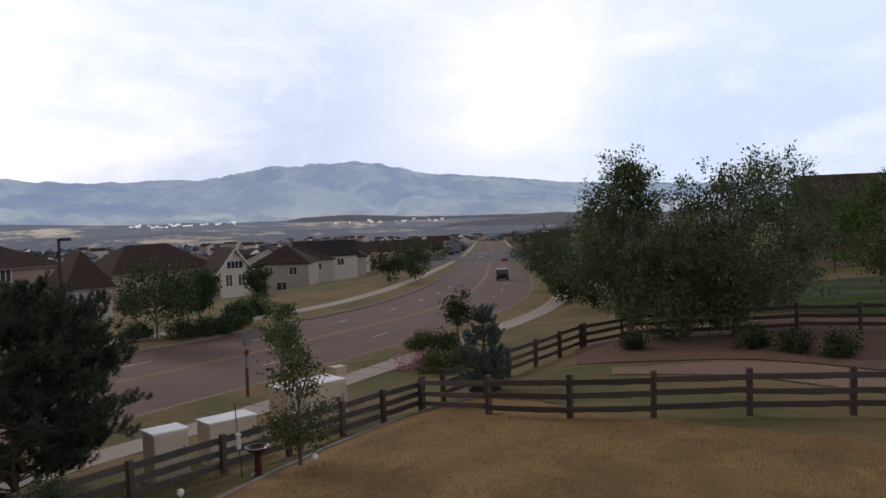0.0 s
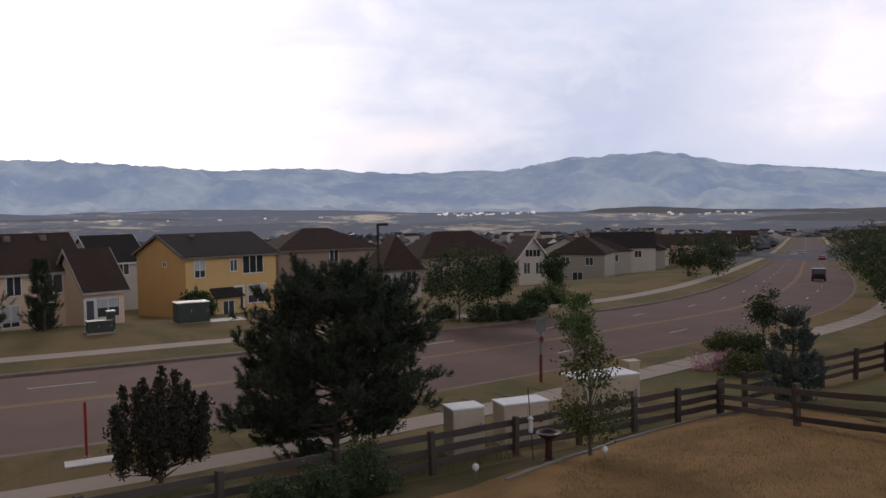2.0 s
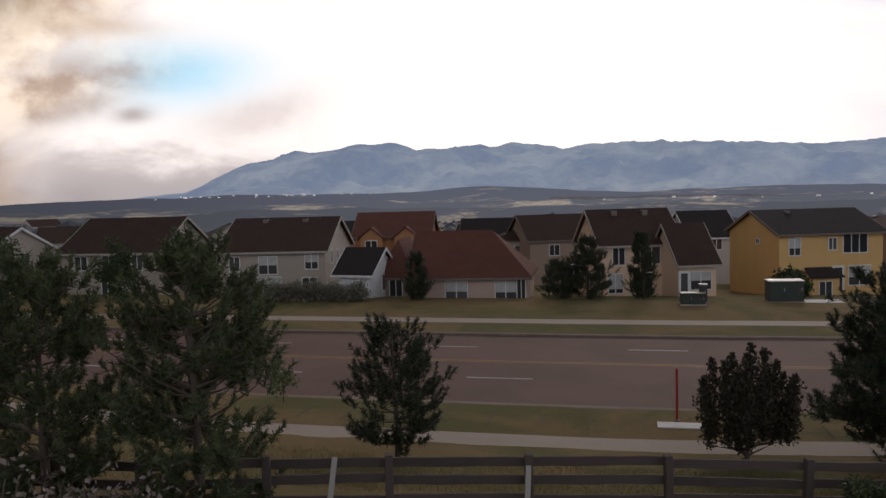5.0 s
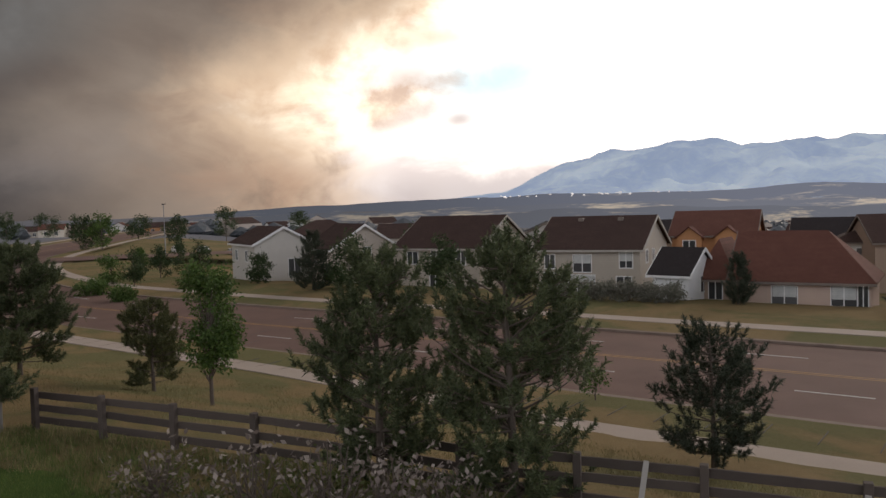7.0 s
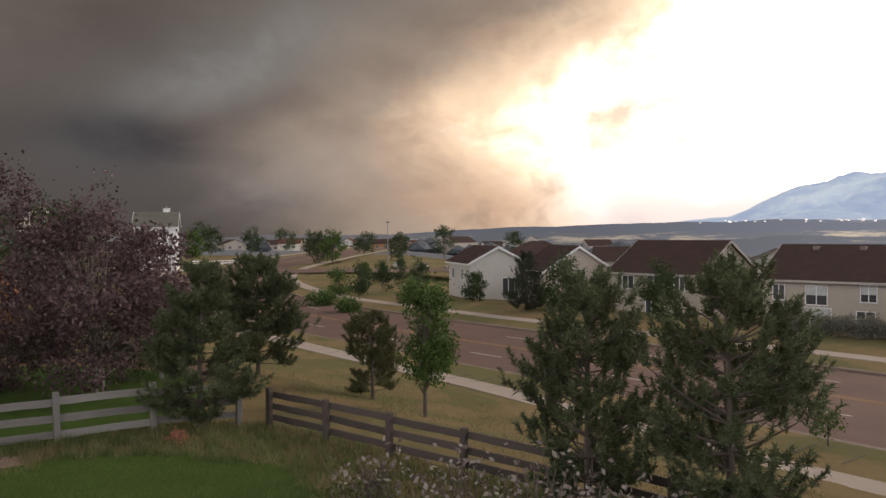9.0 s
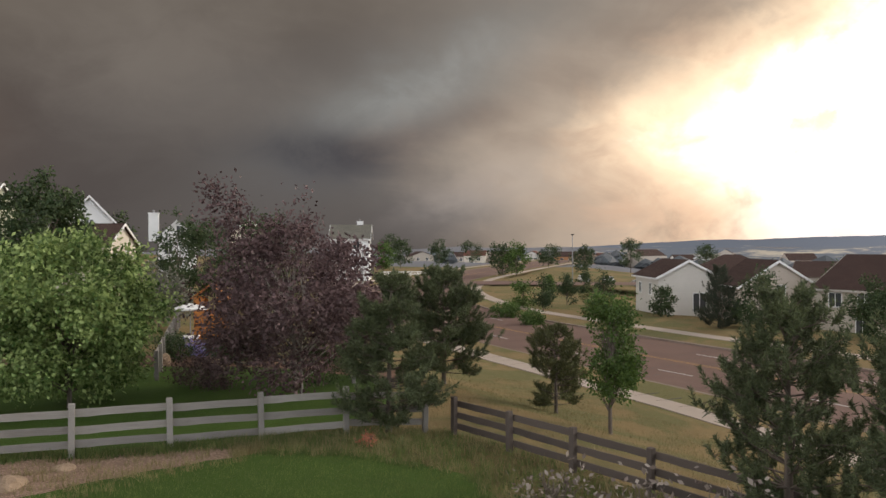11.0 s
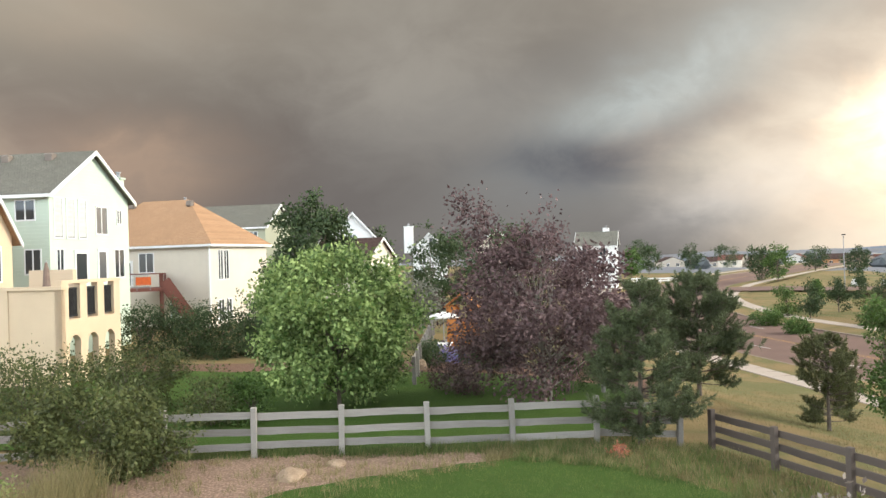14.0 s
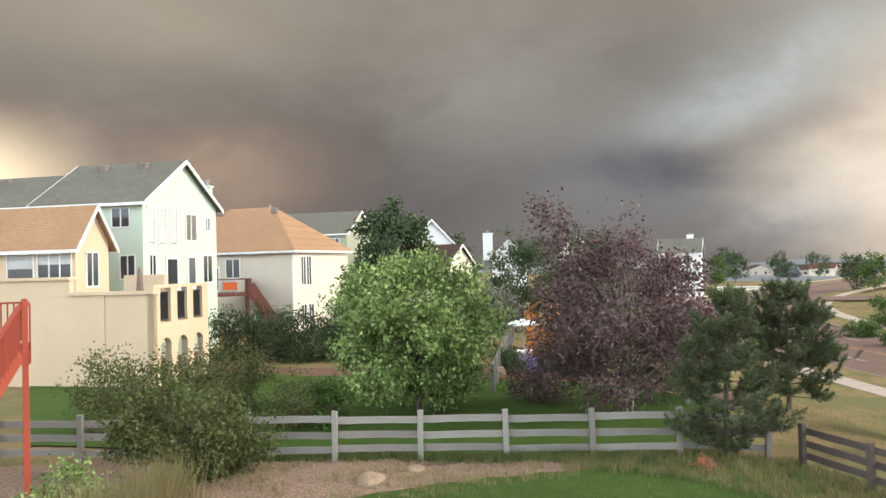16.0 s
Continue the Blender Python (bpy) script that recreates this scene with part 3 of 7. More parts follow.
class Tubes:
    """Tapered limbs gathered into one mesh."""

    def __init__(self, sides=5):
        self.v, self.f, self.n = [], [], sides

    def limb(self, pts, r0, r1):
        pts = [Vector(p) for p in pts]
        base = len(self.v)
        for i, p in enumerate(pts):
            d = (pts[min(i + 1, len(pts) - 1)] - pts[max(i - 1, 0)]).normalized()
            s = d.orthogonal().normalized()
            t = d.cross(s)
            r = r0 + (r1 - r0) * i / (len(pts) - 1)
            for k in range(self.n):
                a = 2 * math.pi * k / self.n
                self.v.append(p + (s * math.cos(a) + t * math.sin(a)) * r)
        for i in range(len(pts) - 1):
            for k in range(self.n):
                a, b = base + i * self.n + k, base + i * self.n + (k + 1) % self.n
                self.f.append((a, b, b + self.n, a + self.n))
        self.f.append(tuple(base + (len(pts) - 1) * self.n + k for k in range(self.n)))

    def mesh(self, name, mat):
        return mesh_of(name, self.v, self.f, [mat], None, True)


def leaves(name, p, a, b, mats, pick=None, tri=False):
    """Many small pointed leaves: base p, lengthwise a, sideways b."""
    n = len(p)
    if tri:
        v = np.stack((p - b * 0.5, p + b * 0.5, p + a), 1).reshape(-1, 3)
        f = np.arange(n * 3).reshape(n, 3)
    else:
        v = np.stack((p, p + a * 0.5 + b * 0.5, p + a, p + a * 0.5 - b * 0.5), 1).reshape(-1, 3)
        f = np.arange(n * 4).reshape(n, 4)
    return mesh_of(name, v.tolist(), f.tolist(), mats, pick)


def unit(v):
    return v / np.maximum(np.linalg.norm(v, axis=-1, keepdims=True), 1e-9)


def bark(a, b):
    def build(n, vec, rnd):
        g = n.noise(n.mapped(vec, (6, 6, 1.2)), 4, 5, 0.7)
        return n.mix(g, a, b), g
    return build


MAT_BARK = material("grey_brown_bark", bark((0.06, 0.045, 0.035), (0.19, 0.15, 0.12)), 0.9, bump=(0.8, 0.03))
MAT_PALE_BARK = material("pale_bark", bark((0.12, 0.105, 0.09), (0.30, 0.27, 0.24)), 0.85, bump=(0.6, 0.02))
NEEDLE = leafy((0.055, 0.074, 0.035), (0.165, 0.188, 0.088), 0.2)("pine_needles")
NEEDLE_DARK = leafy((0.032, 0.042, 0.028), (0.085, 0.10, 0.06), 0.15)("dark_needles")
NEEDLE_OLIVE = leafy((0.06, 0.07, 0.028), (0.20, 0.20, 0.085), 0.2)("olive_needles")
NEEDLE_BLUE = leafy((0.07, 0.10, 0.085), (0.16, 0.20, 0.17), 0.12)("blue_spruce_needles")
LEAF = leafy((0.045, 0.085, 0.02), (0.13, 0.20, 0.05), 0.3)("green_leaves")
LEAF_PALE = leafy((0.05, 0.105, 0.02), (0.44, 0.54, 0.20), 0.3)("pale_green_leaves")
LEAF_DARK = leafy((0.030, 0.054, 0.020), (0.085, 0.115, 0.045), 0.25)("dark_green_leaves")
LEAF_WILLOW = leafy((0.06, 0.088, 0.038), (0.18, 0.22, 0.105), 0.35)("willow_leaves")
LEAF_DUSK = leafy((0.032, 0.028, 0.022), (0.09, 0.08, 0.052), 0.2)("dark_bronze_leaves")
LEAF_PLUM = leafy((0.06, 0.034, 0.036), (0.21, 0.135, 0.13), 0.25)("plum_coloured_leaves")
LEAF_OLIVE = leafy((0.05, 0.065, 0.02), (0.15, 0.16, 0.055), 0.25)("olive_leaves")
LEAF_GREY = leafy((0.12, 0.12, 0.09), (0.26, 0.25, 0.20), 0.2)("grey_sage_leaves")
LEAF_RED = leafy((0.30, 0.07, 0.035), (0.60, 0.26, 0.17), 0.2)("red_flower_petals")
LEAF_PINK = leafy((0.45, 0.20, 0.28), (0.75, 0.45, 0.5), 0.2)("pink_flower_petals")
LEAF_WHITE = leafy((0.17, 0.13, 0.11), (0.40, 0.34, 0.29), 0.2)("pale_seed_heads")
LEAF_VIOLET = leafy((0.16, 0.13, 0.35), (0.32, 0.28, 0.55), 0.2)("violet_flower_petals")
STRAW = leafy((0.16, 0.14, 0.06), (0.36, 0.30, 0.15), 0.3)("straw_blades")
BLADE = leafy((0.06, 0.10, 0.025), (0.19, 0.22, 0.07), 0.3)("grass_blades")


def pine(x, y, h, w, label, seed, mat=NEEDLE, bare=0.12, needles=0.17, dense=1.0, up=0.35, name="pine_tree", conical=0.75, shoot=0.25):
    """A pine: trunk, whorls of limbs with turned-up tips, and tufts of needles along them."""
    rng = np.random.default_rng(seed)
    z = ground_z(x, y)
    t = thing(name, x, y, z - 0.03, 0, label, "tree", "trees")
    wood = Tubes(5)
    lean = rng.normal(0, 0.02, 2) * h
    spine = [(lean[0] * k * k, lean[1] * k * k, h * k) for k in (0, 0.25, 0.5, 0.75, 0.97)]
    wood.limb(spine, 0.018 * h + 0.02, 0.012)
    P, D = [], []
    n_whorl = int(h * 3.9)
    for i in range(n_whorl):
        k = bare + (0.97 - bare) * (i + rng.uniform(-0.3, 0.3)) / n_whorl
        k = min(max(k, bare), 0.97)
        q = (k - bare) / (1 - bare)
        reach = w / 2 * (min(1.0, 0.62 + q * 2.2) * (1 - q ** conical) ** 0.7 + 0.06)
        for j in range(rng.integers(5, 8)):
            a = rng.uniform(0, 2 * math.pi)
            L = reach * rng.uniform(0.68, 1.12)
            o = np.array([lean[0] * k * k, lean[1] * k * k, h * k])
            dr = np.array([math.cos(a), math.sin(a), up * rng.uniform(-0.3, 1.0)])
            pts = [o + dr * L * u + np.array([0, 0, 0.22 * L * u * u * (0.4 + q)]) for u in (0, 0.35, 0.7, 1.0)]
            wood.limb(pts, 0.010 + 0.012 * L, 0.006)
            m = max(3, int((2.0 + L * 5.0) * dense))
            for u in rng.uniform(0.42, 1.05, m):
                c = o + dr * L * u + np.array([0, 0, 0.22 * L * u * u * (0.4 + q)])
                off = rng.normal(0, 1, 3) * np.array([1, 1, 0.35]) * (0.05 + 0.10 * L) * (1.1 - 0.45 * u)
                way_up = unit(dr * 0.55 + off * 1.2 + np.array([0, 0, 0.85 + 0.5 * q]) + rng.normal(0, 0.22, 3))
                P.append(c + off), D.append(way_up * rng.uniform(0.8, 1.5) * shoot)
                wood.limb([c, c + off, c + off + way_up * shoot], 0.008, 0.004)
    P, D = np.array(P), np.array(D)
    per = 58
    along_shoot = rng.uniform(-0.15, 1.0, (len(P) * per, 1))
    axis = np.repeat(D, per, 0)
    p = np.repeat(P, per, 0) + axis * along_shoot + rng.normal(0, 0.012, (len(P) * per, 3))
    d = unit(unit(axis) * 0.75 + unit(rng.normal(0, 1, (len(p), 3))) * 0.9)
    Ln = needles * rng.uniform(0.55, 1.0, (len(p), 1)) * (1.1 - 0.35 * np.clip(along_shoot, 0, 1))
    b = unit(np.cross(d, rng.normal(0, 1, (len(p), 3)))) * 0.027
    part("trunk", wood.mesh("trunk", MAT_BARK), None, t)
    part("crown", leaves("crown", p, d * Ln, b, [mat], tri=True), None, t)
    return t


def vase_tree(x, y, h, w, label, seed, mat, stems=19, leaf=0.09, per=800):
    """A small tree whose limbs fan out and turn up into separate plumes of leaves."""
    rng = np.random.default_rng(seed)
    t = thing("plum_tree", x, y, ground_z(x, y) - 0.03, 0, label, "tree", "trees")
    wood = Tubes(5)
    wood.limb([(0, 0, 0), (0.02, 0, h * 0.1), (0.0, 0.03, h * 0.3)], 0.085, 0.06)
    P, A = [], []
    for i in range(stems):
        a = 2 * math.pi * i * 0.618 + rng.uniform(-0.3, 0.3)
        r = w / 2 * math.sqrt((i + 0.4) / stems) * rng.uniform(0.82, 1.02)
        k = r / (w / 2)
        top = h * (1.0 - 0.36 * k ** 1.7) * rng.uniform(0.88, 1.02)
        o = np.array([0, 0, h * rng.uniform(0.06, 0.2)])
        tip = np.array([math.cos(a) * r, math.sin(a) * r, top])
        mid = np.array([tip[0] * 0.86, tip[1] * 0.86, o[2] + (top - o[2]) * (0.26 - 0.2 * k)])
        wood.limb([o, (o + mid) * 0.5, mid, (mid + tip) * 0.5, tip], 0.03, 0.006)
        u = rng.uniform(0, 1, (per, 1))
        c = mid * (1 - u) + tip * u
        girth = w * 0.088 * np.sin(np.pi * np.clip(u * 0.86 + 0.12, 0, 1)) ** 0.7
        P.append(c + rng.normal(0, 0.5, (per, 3)) * girth), A.append(np.tile(unit(tip - mid), (per, 1)))
    p, a = np.vstack(P), np.vstack(A)
    d = unit(a * 0.8 + rng.normal(0, 0.7, p.shape))
    b = unit(np.cross(d, rng.normal(0, 1, p.shape)))
    s = leaf * rng.uniform(0.6, 1.3, (len(p), 1))
    part("trunk", wood.mesh("trunk", MAT_BARK), None, t)
    part("crown", leaves("crown", p, d * s * 1.3, b * s * 0.7, [mat]), None, t)
    return t


def tree(x, y, h, w, label, seed, mat=LEAF, trunk=0.25, leaf=0.10, count=6000, wood_mat=MAT_BARK, lobes=26, wind=(0, 0), name="leafy_tree",
         category="tree", group="trees", stems=1, top=1.0, fill=0.33, ragged=0.35, sink=0.03, spire=None):
    """A broad-leaved tree or shrub: stems fork into limbs, each ends in a loose clump of leaves."""
    rng = np.random.default_rng(seed)
    z = ground_z(x, y)
    t = thing(name, x, y, z - sink, 0, label, category, group)
    wood = Tubes(5)
    leaf *= 1.12 if math.hypot(x, y) > 55 else 1.0
    crown_lo, crown_hi = trunk * h, h
    cz, rz = (crown_lo + crown_hi) / 2, (crown_hi - crown_lo) / 2
    C, R = [], []
    fork = []
    for s in range(stems):
        off = rng.normal(0, 0.04 * w, 2) if stems > 1 else np.zeros(2)
        tip = np.array([off[0] * 4 + wind[0] * h * 0.4, off[1] * 4 + wind[1] * h * 0.4, h * 0.82])
        base = np.array([off[0], off[1], 0.0])
        wood.limb([base, base * 0.6 + tip * 0.35 * np.array([0.5, 0.5, 1]), tip * np.array([0.75, 0.75, 0.75]), tip], 0.014 * h / math.sqrt(stems) + 0.012, 0.008)
        fork.append((base, tip))
    for i in range(lobes):
        v = unit(rng.normal(0, 1, 3))
        rad = rng.uniform(0.35, 1.0) ** 0.5
        c = np.array([v[0] * rad * w / 2, v[1] * rad * w / 2, cz + v[2] * rad * rz])
        q = np.clip((c[2] - crown_lo) / (crown_hi - crown_lo), 0, 1)
        c[:2] *= 1.0 - 0.45 * (q ** 2) * top
        c[:2] += np.array(wind) * h * 0.35 * q ** 1.5
        C.append(c), R.append(w * fill * rng.uniform(0.45, 0.95) * (1 - 0.3 * q))
        base, tip = fork[i % stems]
        k = min(0.9, max(0.12, (c[2] / h) * 0.7 - 0.05))
        o = base * (1 - k) + tip * k
        wood.limb([o, (o + c) / 2 + np.array([0, 0, 0.05 * h]) * rng.uniform(-0.3, 1), c], 0.006 * h * 0.7 + 0.004, 0.004)
    if spire:
        o, e = np.array([spire[0] * 0.35, spire[1] * 0.35, h * 0.62]), np.array(spire)
        wood.limb([o, o * 0.5 + e * 0.5 + np.array([0, 0, 0.1]), e], 0.03, 0.005)
        for k in np.linspace(0.3, 1.0, 9):
            C.append(o + (e - o) * k + rng.normal(0, 0.12, 3)), R.append(w * 0.065 * (1.25 - 0.6 * k))
    C, R = np.array(C), np.array(R)
    # uneven outline: some lobes send a thin spray of leaves further out
    count = int(count * 1.5)
    twigs = lobes * 12
    tw = rng.choice(len(C), twigs, p=R ** 2 / (R ** 2).sum())
    v = unit(rng.normal(0, 1, (twigs, 3)))
    r = R[tw][:, None] * rng.uniform(0.1, 1.0, (twigs, 1)) ** 0.5 * (1 + ragged * np.abs(rng.normal(0, 1, (twigs, 1))) * (v[:, 2:] > 0))
    T = C[tw] + v * r * np.array([1, 1, 0.85])
    pick = rng.integers(0, twigs, count)
    v = unit(v[pick] + rng.normal(0, 0.4, (count, 3)))
    spray = unit(v * np.array([1, 1, 0.4]) + np.array([wind[0] * 6, wind[1] * 6, 0.15])) * rng.uniform(-0.2, 1, (count, 1)) * (0.10 * w ** 0.6 + leaf)
    p = T[pick] + spray + rng.normal(0, 0.045 * w ** 0.6 + leaf * 0.3, (count, 3))
    p[:, 2] = np.maximum(p[:, 2], 0.04)
    d = unit(v * 0.6 + rng.normal(0, 0.7, (count, 3)) + np.array([wind[0] * 4, wind[1] * 4, -0.25]))
    b = unit(np.cross(d, rng.normal(0, 1, (count, 3))))
    s = leaf * rng.uniform(0.6, 1.3, (count, 1))
    part("trunk", wood.mesh("trunk", wood_mat), None, t)
    part("crown", leaves("crown", p, d * s * 1.25, b * s * 0.7, [mat]), None, t)
    return t


def tuft_mesh(name, spots, h, per, mat, seed, spread=0.16, width=0.014):
    """Clumps of grass blades at the given spots."""
    rng = np.random.default_rng(seed)
    S = np.repeat(np.array(spots), per, 0)
    p = S + np.column_stack((rng.normal(0, spread * 0.5, (len(S), 2)), np.zeros(len(S))))
    d = np.column_stack((rng.normal(0, 0.28, (len(S), 2)), np.ones(len(S)))) * h * rng.uniform(0.5, 1.15, (len(S), 1))
    b = unit(np.cross(d, rng.normal(0, 1, (len(S), 3)))) * width
    return leaves(name, p, d, b, [mat], tri=True)


# ---------------------------------------------------------------- patches of ground
def patch(name, az0, az1, near, far, mat, label, category, lift=0.03, steps=60):
    """A sheet over the ground between two bearings and two distances, each given as (bearing, metres) pairs."""
    A = np.linspace(az0, az1, steps)
    n0, n1 = np.interp(A, *zip(*sorted(near))), np.interp(A, *zip(*sorted(far)))
    wob = np.array([noise.noise(Vector((a * 0.35, 0, len(name)))) for a in A]) * 0.35
    U = np.linspace(0, 1, 26)
    D = (n0[:, None] + (n1 + wob - n0)[:, None] * U[None]) * 1.03
    A = true_bearing(A)
    x, y = (-np.sin(np.radians(A))[:, None] * D).ravel(), (np.cos(np.radians(A))[:, None] * D).ravel()
    v = np.column_stack((x, y, sunk_land(x, y) + lift))
    i = np.arange(len(v)).reshape(len(A), len(U))
    f = np.stack((i[:-1, :-1], i[1:, :-1], i[1:, 1:], i[:-1, 1:]), -1).reshape(-1, 4)
    return tagged(new(name, mesh_of(name, v.tolist(), f.tolist(), [mat], None, True)), label, category, kind="structure")


def turf(a, b, c):
    def build(n, vec, rnd):
        pos = n.add("NewGeometry").outputs["Position"]
        pt = n.smooth(n.noise(pos, 0.5, 5, 0.6, 0.6), 0.35, 0.65)
        g = n.noise(pos, 16, 5, 0.8)
        col = n.mix(pt, a, b)
        return n.mix(0.5, col, n.mix(g, tuple(v * 0.35 for v in a), c)), g
    return build


def gravel(a, b):
    def build(n, vec, rnd):
        pos = n.add("NewGeometry").outputs["Position"]
        vo = n.add("TexVoronoi")
        n.put(vo.inputs["Vector"], pos)
        vo.inputs["Scale"].default_value = 14.0
        col = n.mix(n.noise(pos, 9, 3), a, b)
        return n.mix(0.6, col, n.mix(n.math("MULTIPLY", vo.outputs["Distance"], 1.6), b, tuple(v * 0.35 for v in a))), vo.outputs["Distance"]
    return build


MAT_LAWN = material("green_lawn", turf((0.035, 0.075, 0.012), (0.055, 0.10, 0.018), (0.11, 0.17, 0.04)), 0.9, bump=(0.9, 0.05), spec=0.1)
MAT_DRYLAWN = material("parched_lawn", turf((0.20, 0.115, 0.048), (0.40, 0.235, 0.10), (0.52, 0.33, 0.15)), 0.95, bump=(0.9, 0.05), spec=0.1)
MAT_GRAVEL = material("pinkish_gravel", gravel((0.26, 0.16, 0.11), (0.42, 0.29, 0.21)), 0.95, bump=(1.0, 0.03))
MAT_MULCH = material("red_brown_mulch", gravel((0.16, 0.085, 0.055), (0.26, 0.15, 0.10)), 0.95, bump=(1.0, 0.03))
MAT_WEED = material("weedy_soil", turf((0.10, 0.085, 0.04), (0.17, 0.12, 0.06), (0.22, 0.19, 0.08)), 0.95, bump=(1.0, 0.06), spec=0.1)

patch("lawn", 100, 166, [(100, 2), (166, 2)], [(100, 12), (104, 15.5), (108, 18), (115, 19.8), (121, 20.2), (126, 19.7), (131, 18.9), (137, 18.2), (142, 17.2), (146, 15), (166, 11)], MAT_LAWN, "thick mown green lawn in back yard", "lawn", 0.05)
patch("gravel_bed", 123, 168, [(123, 19.6), (126, 19.2), (131, 18.4), (137, 17.7), (142, 16.7), (146, 14.5), (168, 10.5)], [(123, 21.0), (128, 21.1), (135, 21.2), (145, 21.9), (160, 24.0), (168, 25.6)], MAT_GRAVEL, "pinkish gravel bed along the fence", "gravel", 0.03)
patch("weed_bed", 62, 124, [(62, 8), (90, 9), (100, 11), (104, 14.5), (108, 17), (115, 18.8), (124, 19)], [(62, 15), (80, 15.7), (90, 17.3), (97, 19), (104, 21.5), (109, 22.9), (113, 23), (118, 22.4), (124, 21.6)], MAT_WEED, "weedy dry border along the fence", "border", 0.03)
patch("dry_lawn", -39, 40, [(-39, 2), (40, 2)], [(-39, 17.2), (-28, 19.0), (-20, 19.4), (-12, 20.4), (-6, 23.9), (-1, 25.8), (3, 24.8), (8, 21.2), (12, 18.4), (20, 16), (40, 11.5)], MAT_DRYLAWN, "parched brown back lawn", "lawn", 0.05)
patch("planting_bed", -8, 62, [(-8, 23.2), (-1, 25.6), (3, 24.6), (8, 21.0), (12, 18.1), (20, 15.7), (40, 11.2), (62, 8)], [(-8, 23.6), (-1, 27.1), (3, 26.6), (8, 23.2), (14, 20.4), (21, 18.8), (36, 16.7), (46, 15.6), (62, 15.0)], MAT_WEED, "bare soil planting bed inside fence", "border", 0.03)
patch("neighbour_lawn", 113, 160, [(113, 25), (117, 22.6), (122, 21.6), (135, 21.6), (150, 23.6), (160, 26.5)], [(113, 33), (125, 35), (140, 38), (150, 41), (160, 44)], MAT_LAWN, "neighbour's green lawn behind fence", "lawn", 0.05)
patch("mulch_path", 112, 160, [(112, 33), (125, 34.8), (140, 37.8), (150, 40.8), (160, 43.6)], [(112, 38), (125, 39), (140, 41), (150, 44), (160, 48)], MAT_MULCH, "red-brown gravel path beyond lawn", "path", 0.04)
patch("garden_path", -38, -12, [(-38, 23), (-25, 24.8), (-12, 27.5)], [(-38, 26), (-25, 28), (-12, 29)], MAT_GRAVEL, "gravel path behind rail fence", "path", 0.03)
patch("willow_bed", -38, -9.5, [(-38, 26.4), (-25, 28.2), (-9.5, 30.5)], [(-38, 36), (-20, 42), (-9.5, 41)], MAT_MULCH, "red-brown bark mulch under the willows", "mulch bed", 0.03)
patch("neighbour_grass", -38, -20, [(-38, 36), (-20, 43)], [(-38, 60), (-20, 60)], MAT_LAWN, "neighbour's green lawn on the rise", "lawn", 0.04)

# ---------------------------------------------------------------- rail fences
def timber(a, b):
    def build(n, vec, rnd):
        g = n.noise(n.mapped(vec, (1.2, 22, 22)), 3, 6, 0.7)
        k = n.noise(vec, 2.0, 4)
        c = n.mix(g, a, b)
        c = n.mix(n.math("MULTIPLY", rnd, 0.5), c, tuple(v * 0.55 for v in a))
        return n.mix(n.smooth(k, 0.4, 0.7, 0.0, 0.4), c, tuple(v * 0.7 for v in b)), g
    return build


MAT_RAIL = material("weathered_grey_timber", timber((0.115, 0.10, 0.086), (0.42, 0.385, 0.34)), 0.85, bump=(0.6, 0.01))
MAT_RAIL_PALE = material("bleached_split_timber", timber((0.34, 0.31, 0.27), (0.55, 0.51, 0.46)), 0.85, bump=(0.5, 0.01))
MAT_RAIL_DARK = material("dark_stained_timber", timber((0.055, 0.042, 0.036), (0.14, 0.11, 0.09)), 0.85, bump=(0.6, 0.01))


